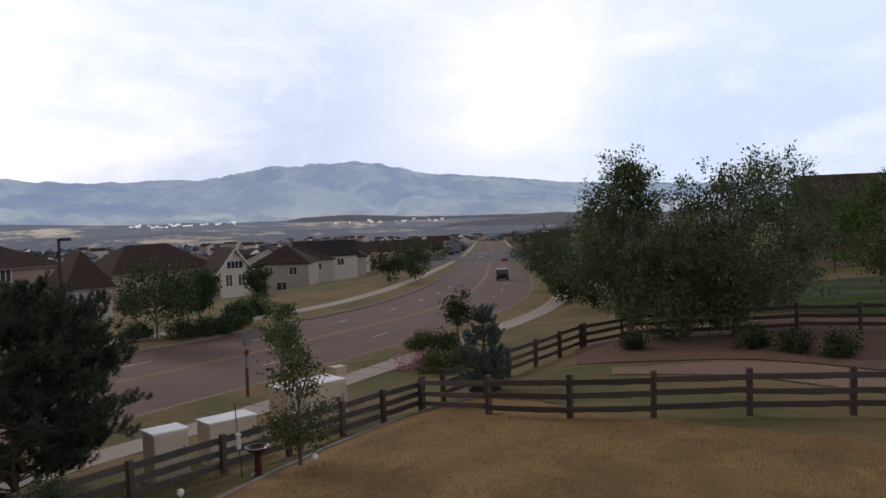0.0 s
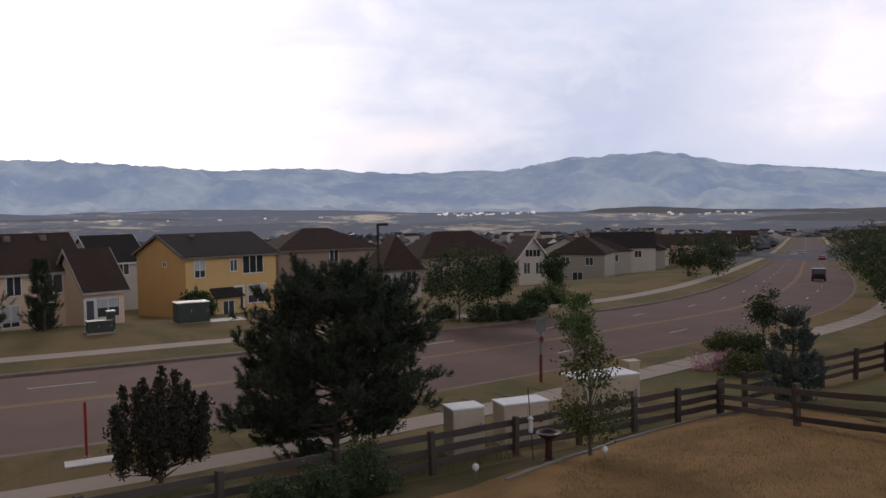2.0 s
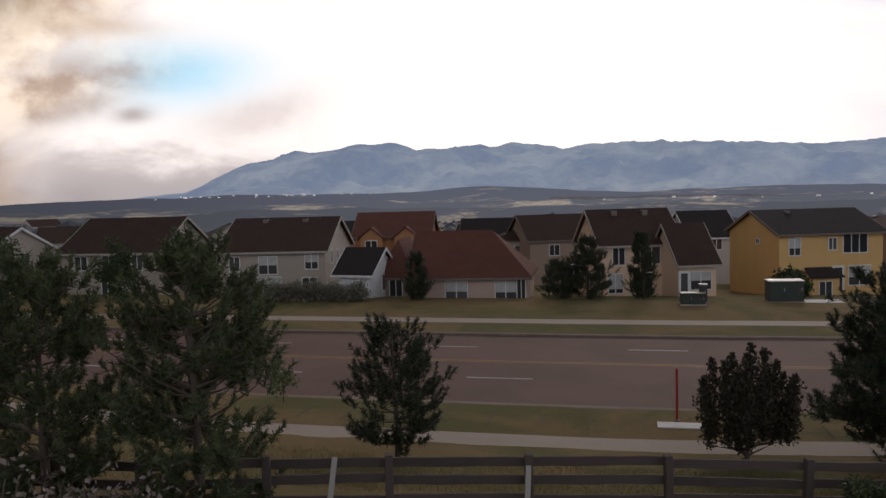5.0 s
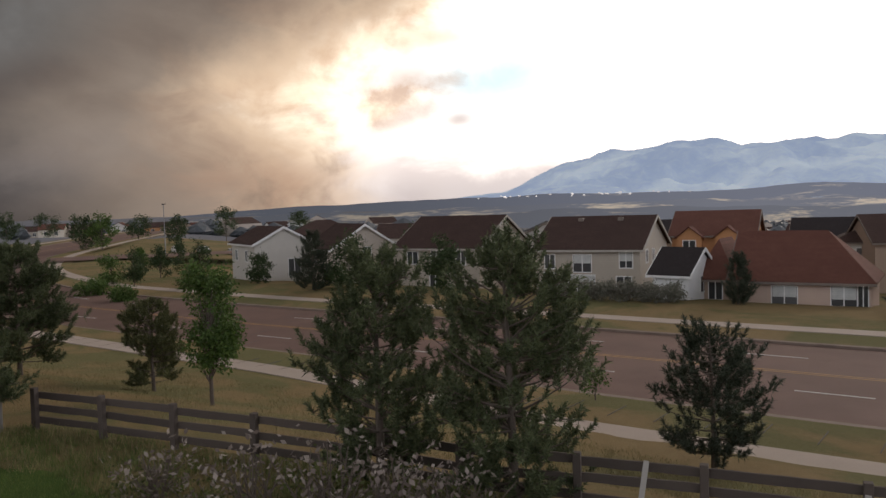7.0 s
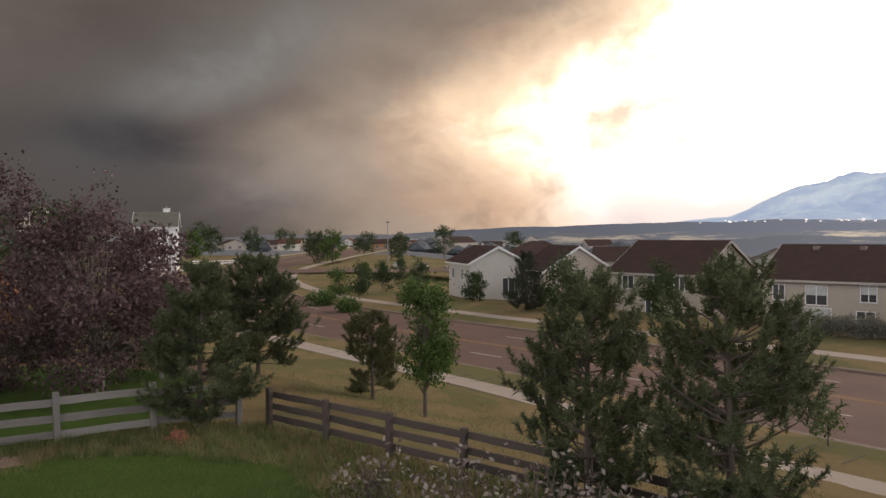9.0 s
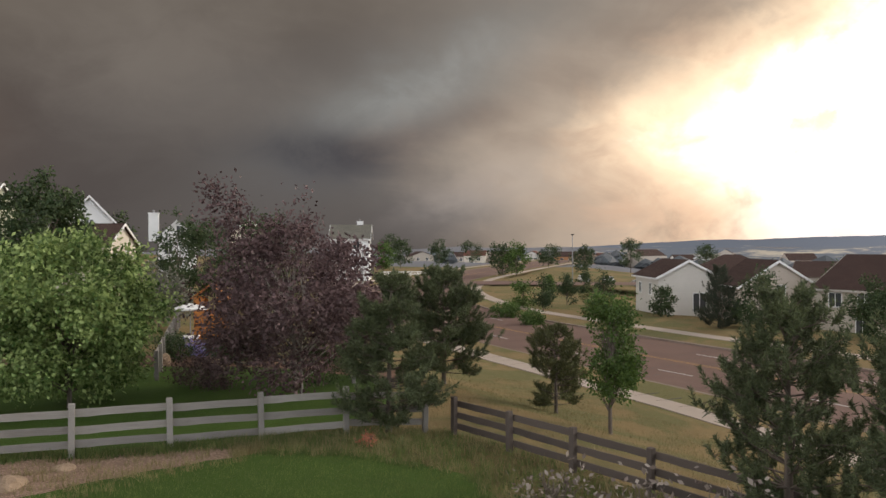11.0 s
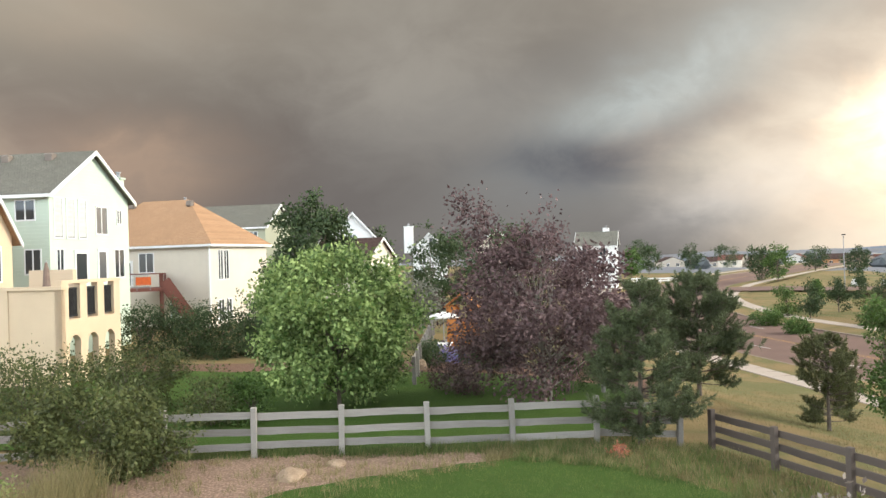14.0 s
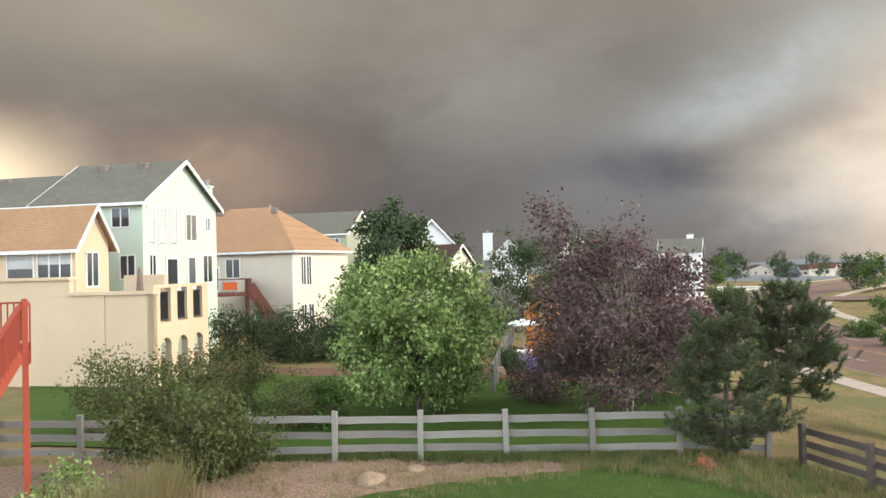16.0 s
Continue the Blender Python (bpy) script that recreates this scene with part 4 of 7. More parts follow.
def rail_fence(points, mat, label, bay=2.44, h=1.2, rails=(0.28, 0.64, 1.0), side=0.07, board=0.078, exact=False):
    """Square posts with wany plank rails; one thing a run."""
    line = smooth_line(points, 0.25) if len(points) > 2 else np.array([np.array(points[0]) + (np.array(points[1]) - np.array(points[0])) * u for u in np.linspace(0, 1, 200)], float)
    run = np.concatenate(([0], np.cumsum(np.linalg.norm(np.diff(line, axis=0), axis=1))))
    n = max(1, round(run[-1] / bay))
    P = [np.array([np.interp(run[-1] * k / n, run, line[:, 0]), np.interp(run[-1] * k / n, run, line[:, 1])]) for k in range(n + 1)]
    if exact:
        P, n = [np.array(p) for p in points], len(points) - 1
    x0, y0 = P[0]
    f = thing("rail_fence", x0, y0, ground_z(x0, y0), 0, label, "fence", "fences")
    post_me = bpy.data.meshes.new("post")
    bm = boxes((-0.075, 0.075, -0.075, 0.075, -0.3, h), bevel=0.012)
    bm.to_mesh(post_me), bm.free()
    post_me.materials.append(mat)
    rng = random.Random(len(points) + int(abs(x0) * 10))
    z0 = ground_z(x0, y0)
    for k, p in enumerate(P):
        zz = ground_z(*p)
        d = P[min(k + 1, n)] - P[max(k - 1, 0)]
        part("post", post_me, None, f, m=pose(p[0] - x0, p[1] - y0, zz - z0, rng.uniform(-1.5, 1.5), rng.uniform(-1.5, 1.5), math.degrees(math.atan2(d[1], d[0]))))
    rail_me = bpy.data.meshes.new("rail")
    bm = bmesh.new()
    ring = []
    for i in range(7):
        u = i / 6
        hh, dz = board + rng.uniform(-0.006, 0.006), rng.uniform(-0.008, 0.008)
        ring.append([bm.verts.new(q) for q in ((u, -0.022, -hh + dz), (u, 0.022, -hh + dz), (u, 0.022, hh + dz), (u, -0.022, hh + dz))])
    for a, b in zip(ring, ring[1:]):
        for k in range(4):
            bm.faces.new((a[k], b[k], b[(k + 1) % 4], a[(k + 1) % 4]))
    bm.faces.new(ring[0]), bm.faces.new(ring[-1][::-1])
    bmesh.ops.recalc_face_normals(bm, faces=bm.faces[:])
    bm.to_mesh(rail_me), bm.free()
    rail_me.materials.append(mat)
    for a, b in zip(P, P[1:]):
        za, zb = ground_z(*a), ground_z(*b)
        L = math.dist(a, b)
        for rz in rails:
            j = rng.uniform(-0.025, 0.025)
            away = Vector((-(b - a)[1], (b - a)[0], 0)).normalized() * side
            q = Vector((a[0] - x0, a[1] - y0, za - z0 + rz + j)) + away
            m = Matrix.Translation(q) @ Euler((0, -math.atan2(zb - za + rng.uniform(-0.03, 0.03), L), math.atan2(b[1] - a[1], b[0] - a[0]))).to_matrix().to_4x4()
            part("rail", rail_me, None, f, m=m @ Matrix.Diagonal((L, 1, 1, 1)))
    return f


rail_fence([(-21.6, -8.4), (-8.02, -23.99)], MAT_RAIL, "weathered grey three-rail timber fence between yards", 2.3, 1.34, (0.3, 0.68, 1.09), side=-0.09, board=0.092)
rail_fence([(-8.0, -24.05), (-4.95, -27.5)], MAT_RAIL_DARK, "weathered grey rail fence behind the red deck", 2.35, 1.28, (0.3, 0.68, 1.06))
def bearings(*pairs):
    """Places by true bearing and distance from the viewpoint."""
    return [(-math.sin(radians(a)) * d, math.cos(radians(a)) * d) for a, d in pairs]


rail_fence(bearings((109.2, 23.2), (105.3, 21.5), (100.9, 19.9), (95.65, 18.5), (89.2, 17.0), (81.3, 15.5), (73.0, 15.1), (64.4, 14.86), (54.4, 14.85), (44.7, 15.5), (35.9, 16.65), (27.85, 18.4), (21.0, 20.2), (15.05, 22.1), (10.6, 23.3), (6.8, 24.45), (3.9, 25.8), (1.2, 26.9)),
           MAT_RAIL_DARK, "dark weathered three-rail fence beside the footpath", h=1.12, rails=(0.26, 0.6, 0.94), side=0.09, board=0.086, exact=True)
rail_fence(bearings((1.1, 26.6), (-3.6, 22.8), (-9.3, 21.5), (-15.0, 21.0), (-21.2, 21.4), (-27.4, 22.2), (-33.5, 23.2)), MAT_RAIL_DARK, "dark weathered three-rail fence across back lawn", side=-0.09, exact=True)
# two pale broken boards lean against the fence
for k, (a, d, ln) in enumerate(((68.9, 14.4, 1.15), (54.6, 14.45, 0.95))):
    (x, y), = bearings((a, d))
    b = new("broken_board", bpy.data.meshes.new("broken_board"))
    bm = boxes((-0.05, 0.05, -0.014, 0.014, 0.0, ln), bevel=0.004)
    bm.to_mesh(b.data), bm.free()
    b.data.materials.append(MAT_RAIL_PALE)
    b.matrix_world = pose(x, y, ground_z(x, y), -14, 9 - 6 * k, a)
    tagged(b, "pale broken board leaning on the dark fence", "board", "broken boards")
rail_fence([(0.2, 28.5), (6.9, 38.4)], MAT_RAIL_DARK, "dark rail fence of the next yard", side=0.09)
rail_fence([(7.1, 38.6), (26.8, 25.5)], MAT_RAIL_DARK, "dark rail fence below the tall trees", side=0.09)
rail_fence([(-25.5, -20.9), (-42.9, -33.4)], MAT_RAIL, "grey rail fence beyond the plum tree", side=0.09)
rail_fence([(-53.2, -54.0), (-29.1, -67.9)], MAT_RAIL, "grey rail fence at the far lawn edge", side=0.09)
rail_fence([(19.0, 43.1), (34.6, 37.5)], MAT_RAIL, "grey rail fence on the rise", side=0.09)

# ---------------------------------------------------------------- trees and shrubs
pine(*at(28, 25.0), 5.75, 6.0, "big dense dark pine beside the footpath", 1, NEEDLE_DARK, 0.05, 0.24, 2.3, 0.5, conical=2.4)
vase_tree(*at(39.9, 23.4), 3.5, 3.1, "small dark plum tree beside the footpath", 2, LEAF_DUSK)
pine(*at(64.2, 22.6), 4.1, 3.0, "open-branched young pine beside the footpath", 3, NEEDLE_DARK, 0.1, 0.22, 0.72, 0.3, conical=2.0)
pine(*at(87.2, 15.6), 4.9, 2.7, "young green pine inside the rail fence", 4, NEEDLE, 0.05, 0.18, 1.15, 0.6, conical=1.9)
pine(*at(77.8, 14.6), 5.1, 3.2, "bushy green pine inside the rail fence", 5, NEEDLE, 0.05, 0.18, 1.15, 0.55, conical=1.9)
pine(*at(113.1, 22.0), 4.55, 2.8, "slender pine at the fence corner", 6, NEEDLE, 0.08, 0.21, 1.1, 0.35, conical=1.25)
pine(*at(109.1, 33.5), 4.9, 3.6, "dense rounded pine on the grass slope", 7, NEEDLE, 0.1, 0.23, 1.3, 0.4, conical=2.0)
pine(*at(101, 31.4), 3.45, 2.5, "small olive-green pine on the grass slope", 8, NEEDLE_OLIVE, 0.1, 0.2, 1.0, 0.35, conical=1.7, shoot=0.22)
tree(*at(97.2, 27.0), 4.9, 1.55, "slim green ash tree on the grass slope", 9, LEAF, 0.24, 0.10, 5200, MAT_BARK, lobes=46, top=0.6, fill=0.34, name="ash_tree")
tree(*at(119.6, 27.5), 6.1, 6.7, "wind-blown plum-red ornamental tree in the neighbour's yard", 10, LEAF_PLUM, 0.1, 0.12, 15500, MAT_PALE_BARK, lobes=74, wind=(0.05, -0.09), spire=(1.25, -2.1, 6.9), fill=0.15, ragged=0.55, stems=2, name="purple_leaf_tree")
tree(*at(115.6, 31.2), 5.8, 3.6, "second plum-red tree beside the fence corner", 11, LEAF_PLUM, 0.2, 0.17, 5000, MAT_PALE_BARK, lobes=26, wind=(0.03, -0.05), fill=0.24, ragged=0.5, name="purple_leaf_tree")
tree(*at(134.2, 27.6), 5.5, 5.9, "round bright green tree behind the grey fence", 12, LEAF_PALE, 0.08, 0.135, 27000, lobes=80, wind=(-0.03, 0.05), top=0.55, fill=0.125, ragged=0.45, name="green_tree")
tree(*at(135.9, 48), 8.9, 4.8, "tall dark green tree beside the tan house", 13, LEAF_DARK, 0.3, 0.2, 7000, lobes=30, top=0.3, fill=0.24)
for k, (a, d, h, w, m, c) in enumerate(((127.4, 70, 8.2, 4.4, LEAF_DARK, 3500), (125.6, 74, 8.4, 3.8, LEAF_DARK, 3200), (122.8, 60, 8.6, 4.6, LEAF_DARK, 3800), (121, 66, 8.2, 5, LEAF_DARK, 3800),
                                         (128.6, 52, 3.9, 3.6, LEAF_GREY, 3000), (131.5, 95, 8.5, 5, LEAF_DARK, 2600), (109.4, 245, 7.5, 6.5, LEAF_DARK, 2200), (101.5, 230, 7.0, 6, LEAF_DARK, 2000), (113.4, 190, 7.0, 5, LEAF, 2400), (112.2, 215, 8, 6.5, LEAF_DARK, 2200),
                                         (104.8, 175, 8, 6, LEAF_DARK, 2000), (103.8, 170, 7.5, 5, LEAF, 2000), (113, 250, 9, 7, LEAF_DARK, 2000), (107.0, 300, 9, 8, LEAF_DARK, 2000), (99, 190, 6.5, 5, LEAF_DARK, 1800), (96.4, 220, 9.5, 6, LEAF_DARK, 1800), (92.4, 230, 9, 6, LEAF_DARK, 1800))):
    tree(*at(a, d), h, w, "mature green tree among the houses", 40 + k, m, 0.12, 0.27 if d > 90 else 0.17, c, lobes=22, top=0.6, fill=0.26, ragged=0.4)
# far verge, beyond the bend
for k, (a, d, h, w, m) in enumerate(((103.3, 96, 3.4, 3.2, LEAF), (101.9, 93, 4.0, 2.4, LEAF_DARK), (104.6, 88, 1.5, 2.8, LEAF), (102.7, 80, 1.1, 2.4, LEAF), (100.2, 100, 3.6, 2.0, LEAF_DARK), (97.6, 110, 4.2, 3.0, LEAF_DARK),
                                      (95.4, 86, 3.6, 2.2, LEAF_DARK), (98.3, 85, 3.0, 2.4, LEAF_OLIVE), (99.0, 130, 3.4, 2.4, LEAF_DARK), (101.5, 118, 2.6, 1.6, LEAF))):
    tree(*at(a, d), h, w, "young green tree on the far verge", 70 + k, m, 0.05, 0.15, 1800, lobes=18, fill=0.28, top=0.8)
tree(*at(150.3, 21.2), 2.2, 3.5, "loose olive-green shrub before the grey fence", 14, LEAF_OLIVE, 0.02, 0.095, 9500, stems=5, lobes=36, top=0.3, fill=0.2, ragged=0.5, name="shrub", category="shrub", group="shrubs")
tree(*at(154.6, 28), 2.5, 3.2, "grey-green shrub against the stucco wall", 15, LEAF_OLIVE, 0.02, 0.085, 5500, stems=4, lobes=30, top=0.3, fill=0.22, ragged=0.5, name="shrub", category="shrub", group="shrubs")
tree(*at(148.2, 30), 2.2, 3.6, "grey-green shrub against the stucco wall", 16, LEAF_OLIVE, 0.02, 0.085, 5000, stems=4, lobes=30, top=0.3, fill=0.22, ragged=0.4, name="shrub", category="shrub", group="shrubs")
for k, (a, d, h, w) in enumerate(((147.2, 47, 3.0, 4.4), (144.6, 46, 2.8, 4.6), (142.2, 45.5, 2.9, 4.2), (139.8, 45, 3.2, 4.0), (137.6, 45, 3.0, 4))):
    tree(*at(a, d), h, w, "dark green hedge shrub at the lawn's edge", 20 + k, LEAF_DARK, 0.0, 0.11, 3600, stems=4, lobes=24, top=0.2, fill=0.26, name="hedge_shrub", category="shrub", group="hedge shrubs")
for k, (a, d, h, w, m) in enumerate(((143, 26, 1.6, 2.0, LEAF_OLIVE), (140.3, 26, 1.5, 1.6, LEAF), (124, 36, 1.3, 1.8, LEAF_DARK), (127.5, 37.5, 1.2, 1.7, LEAF_DARK), (125.8, 30, 1.2, 2.2, LEAF_PLUM), (118, 30, 1.7, 2.2, LEAF_DARK), (122.6, 37, 1.4, 2, LEAF_DARK))):
    tree(*at(a, d), h, w, "low leafy shrub in the neighbour's yard", 90 + k, m, 0.0, 0.08, 2200, stems=4, lobes=16, fill=0.3, name="shrub", category="shrub", group="shrubs")
# the north side
tree(*at(-13, 38), 8.8, 4.3, "tall wind-blown willow beside the fence corner", 30, LEAF_WILLOW, 0.03, 0.12, 13000, lobes=44, top=1.1, fill=0.24, ragged=0.5, stems=3, name="willow_tree")
tree(*at(-17, 35.5), 5.9, 5.4, "broad dark willow below the taller ones", 31, LEAF_WILLOW, 0.02, 0.12, 11000, lobes=40, top=0.3, fill=0.24, stems=3, name="willow_tree")
tree(*at(-20.4, 36), 7.9, 5.6, "tall wind-blown willow with ragged top", 32, LEAF_WILLOW, 0.03, 0.12, 13000, lobes=44, top=0.8, fill=0.24, ragged=0.6, stems=3, name="willow_tree")
tree(*at(-23.3, 42), 7.6, 4.6, "tall wind-blown willow with ragged top", 33, LEAF_WILLOW, 0.03, 0.13, 8000, lobes=36, top=0.7, fill=0.24, ragged=0.6, stems=2, name="willow_tree")
tree(*at(-29.3, 55), 6.5, 6.0, "green tree on the neighbour's lawn", 34, LEAF, 0.15, 0.15, 4500, lobes=28, fill=0.25)
tree(*at(-26.6, 66), 6.8, 4.0, "dark tree before the brown house", 35, LEAF_PLUM, 0.1, 0.16, 2600, lobes=24, fill=0.28)
tree(*at(-30.3, 52), 2.4, 3.0, "yellow-green shrub on the neighbour's lawn", 36, LEAF_OLIVE, 0.0, 0.12, 2200, stems=4, lobes=20, fill=0.28, name="shrub", category="shrub", group="shrubs")
for k, (a, d, h, w) in enumerate(((-21.4, 31.5, 0.75, 1.1), (-24.2, 30.5, 0.8, 1.1), (-26.9, 30, 0.9, 1.2), (-13.6, 33.5, 0.8, 1.0))):
    tree(*at(a, d), h, w, "low dark shrub beside the garden path", 100 + k, LEAF_DARK, 0.0, 0.08, 1600, stems=4, lobes=14, fill=0.3, name="shrub", category="shrub", group="shrubs")
pine(*at(-2.8, 26.8), 3.05, 1.9, "small blue-grey spruce behind the rail fence", 37, NEEDLE_BLUE, 0.02, 0.09, 2.2, 0.05, name="spruce_tree", conical=1.0)
tree(*at(-1.0, 48.5), 3.5, 1.6, "slender dark young tree by the footpath", 38, LEAF_DARK, 0.15, 0.13, 1500, lobes=16, fill=0.3)
for k, (a, d, h, w, m) in enumerate(((0.6, 45.5, 1.3, 2.2, LEAF_OLIVE), (-0.6, 44, 1.2, 1.8, LEAF_DARK), (0.2, 38.5, 0.8, 2.0, LEAF_OLIVE), (-1.2, 40, 0.7, 1.6, LEAF_OLIVE), (1.3, 46, 1.0, 1.8, LEAF_DARK))):
    tree(*at(a, d), h, w, "rounded shrub in the flower bed", 110 + k, m, 0.0, 0.09, 2000, stems=4, lobes=16, fill=0.3, name="shrub", category="shrub", group="shrubs")
tree(*at(2.1, 40.6), 0.65, 2.2, "low mound of pink flowers beside the footpath", 116, LEAF_PINK, 0.0, 0.09, 1300, stems=6, lobes=16, fill=0.26, name="flower_bed", category="flowers", group="")
tree(*at(10.9, 34.3), 4.7, 1.7, "staked green sapling behind the utility boxes", 39, LEAF, 0.42, 0.1, 2300, MAT_PALE_BARK, lobes=20, fill=0.3, name="sapling")
tree(*at(9.9, 18.9), 2.95, 1.3, "thin young aspen inside the rail fence", 48, LEAF_OLIVE, 0.12, 0.085, 1700, MAT_BARK, lobes=22, fill=0.28, top=0.7, name="sapling")
for k, (a, d, h, w) in enumerate(((29.5, 16.2, 1.0, 1.1), (26, 17.0, 1.2, 1.15), (32.5, 15.6, 0.8, 0.9))):
    tree(*at(a, d), h, w, "dark green shrub inside the rail fence", 120 + k, LEAF_DARK, 0.0, 0.06, 3200, stems=4, lobes=20, fill=0.3, name="shrub", category="shrub", group="shrubs")
tree(-31.0, 10.3, 1.55, 0.75, "tiny leafy sapling on the verge", 124, LEAF, 0.15, 0.09, 350, lobes=10, fill=0.35, name="sapling")
# pale-flowered wild shrubs inside the fence
for k, (a, d, h, w) in enumerate(((96, 12.5, 1.4, 2.2), (91, 12, 1.7, 2.4), (86, 11.8, 1.5, 2.2), (82, 12.3, 1.2, 2), (101, 14.5, 1.0, 1.8))):
    tree(*at(a, d), h * 1.2, w, "loose dry shrub with pale leaves by the fence", 130 + k, LEAF_WHITE, 0.15, 0.10, 140, stems=9, lobes=34, fill=0.12, ragged=0.7, name="shrub", category="shrub", group="shrubs")
    tree(*at(a + 0.7, d + 0.3), h * 0.8, w, "loose olive-leaved shrub by the fence", 140 + k, LEAF_OLIVE, 0.02, 0.07, 380, stems=6, lobes=24, fill=0.2, ragged=0.5, name="shrub", category="shrub", group="shrubs")
# far side of the road
for k, (a, d, h, w, m, tr) in enumerate(((19.2, 57, 5.2, 5.2, LEAF_DARK, 0.28), (16.4, 63, 4.4, 3.0, LEAF_DARK, 0.35), 
                                           (13.9, 64, 1.8, 1.9, LEAF_DARK, 0.05), (3.6, 118, 6.0, 4.8, LEAF_DARK, 0.05), (1.9, 124, 6.8, 4.2, LEAF_DARK, 0.05), (12.4, 100, 4.2, 2.6, LEAF_DARK, 0.1), 
                                           (82.6, 70, 4.8, 3.2, LEAF_DARK, 0.02), (89, 76, 5.2, 4.6, LEAF_DARK, 0.02), (84, 120, 8, 5, LEAF_DARK, 0.1), (74.2, 130, 8, 5.5, LEAF_DARK, 0.1), (58, 115, 8.5, 5, LEAF_DARK, 0.1),
                                           (2.6, 170, 6, 6, LEAF_DARK, 0.05), (1.4, 210, 6, 7, LEAF_DARK, 0.05), (0.2, 250, 6, 7, LEAF_DARK, 0.05), (3.4, 200, 7, 8, LEAF_DARK, 0.05), (1.8, 280, 7, 9, LEAF_DARK, 0.05), (37, 64, 2.0, 2.2, LEAF_DARK, 0.0))):
    tree(*at(a, d), h, w, "dark green tree across the road", 150 + k, m, tr, 0.16 if d < 90 else 0.24, 3600 if d < 90 else 1600, lobes=24, fill=0.24, top=0.8)
for k, (a, d, h, w) in enumerate(((20.5, 58.5, 1.0, 1.9), (17.6, 57.5, 1.3, 1.8), (16, 58.5, 1.1, 1.6), (14.9, 59.3, 1.2, 1.7), (14.0, 60.5, 1.1, 1.6), (12.9, 70, 1.8, 2.0), (12.2, 71, 1.9, 2.2))):
    tree(*at(a, d), h, w, "round shrub beside the far footpath", 180 + k, LEAF_DARK, 0.0, 0.12, 1300, stems=3, lobes=14, fill=0.32, name="shrub", category="shrub", group="shrubs")
for k in range(7):
    tree(*at(75.0 - k * 1.35, 63.5 - k * 0.5), 1.55 - 0.1 * (k % 3), 2.1, "grey-green sage shrub before the grey house", 190 + k, LEAF_GREY, 0.0, 0.12, 1400, stems=4, lobes=16, fill=0.3, name="shrub", category="shrub", group="shrubs")
for k, (a, d, h, w) in enumerate(((50.6, 61, 4.7, 3.9), (52.6, 60, 2.9, 2.9), (46.7, 60, 5.0, 2.2), (62.7, 60, 3.6, 2.2), (91.6, 76, 5.6, 3.6))):
    pine(*at(a, d), h, w, "dark conifer before the houses across the road", 240 + k, NEEDLE_DARK, 0.02, 0.3, 0.7, 0.2, conical=1.1, shoot=0.4)
# right verge of the descending road
for k, (a, d, h, w) in enumerate(((-9.3, 75, 5.4, 4.2), (-8.4, 92, 5.4, 4.6), (-10.8, 66, 5, 4), (-7.4, 120, 6, 6), (-6.8, 150, 6.5, 6.5), (-8.2, 140, 7.5, 8), (-10, 110, 8, 8), (-6.1, 200, 7, 8), (-7.5, 190, 8, 9), (-12, 85, 7, 6), (-5.7, 260, 7, 9), (-13.5, 100, 8, 8), (-9, 180, 8, 10))):
    tree(*at(a, d), h, w, "dark green tree beside the descending road", 200 + k, LEAF_DARK, 0.04, 0.2, 1900, lobes=22, fill=0.26, top=0.6)

# ---------------------------------------------------------------- wild grass
rng = np.random.default_rng(77)


def scatter(n, az0, az1, near, far):
    out = []
    while len(out) < n:
        a = rng.uniform(az0, az1)
        lo, hi = np.interp(a, *zip(*sorted(near))), np.interp(a, *zip(*sorted(far)))
        d = rng.uniform(lo, hi)
        x, y = at(a, d)
        out.append((x, y))
    q = np.array(out)
    return np.column_stack((q, sunk_land(q[:, 0], q[:, 1]) + 0.02))


def stuff(name, me, label, category):
    return tagged(new(name, me), label, category, kind="stuff")


EDGE_N, EDGE_F = [(62, 9), (90, 10), (100, 12), (104, 15), (108, 17.5), (115, 19.2), (124, 20)], [(62, 14.6), (80, 15.4), (90, 17), (97, 18.8), (104, 21.2), (109, 22.6), (113, 22.8), (118, 22.2), (124, 21.4)]
stuff("wild_grass", tuft_mesh("wild_grass", scatter(1500, 70, 122, EDGE_N, EDGE_F), 0.24, 14, BLADE, 1), "wild green grass along the fence", "grass")
stuff("dry_weeds", tuft_mesh("dry_weeds", scatter(1100, 70, 124, EDGE_N, EDGE_F), 0.28, 12, STRAW, 2), "dry straw-coloured weeds along the fence", "weeds")
stuff("fence_weeds", tuft_mesh("fence_weeds", scatter(420, 117, 150, [(117, 20.9), (130, 20.75), (150, 22.2)], [(117, 21.5), (130, 21.2), (150, 22.8)]), 0.26, 16, BLADE, 3, 0.25, 0.02), "green weeds under the grey fence", "weeds")
stuff("gravel_weeds", tuft_mesh("gravel_weeds", scatter(420, 123, 155, [(123, 19.4), (137, 17), (155, 14)], [(123, 21.4), (155, 22)]), 0.22, 14, STRAW, 4), "dry weed tufts in the gravel", "weeds")
stuff("lawn_grass", tuft_mesh("lawn_grass", scatter(9000, 103, 150, [(103, 12), (150, 10)], [(103, 14.5), (108, 17.6), (115, 19.5), (121, 19.9), (126, 19.4), (131, 18.6), (137, 17.9), (142, 16.8), (150, 12.5)]), 0.10, 7, BLADE, 5, 0.2, 0.012), "short grass blades of the green lawn", "grass")
stuff("dry_grass_blades", tuft_mesh("dry_grass_blades", scatter(8000, -34, 12, [(-34, 13), (12, 13)], [(-34, 18), (-28, 18.8), (-12, 20.2), (-1, 23), (3, 22), (12, 16.9)]), 0.09, 6, STRAW, 6, 0.22, 0.012), "short parched grass blades of back lawn", "grass")
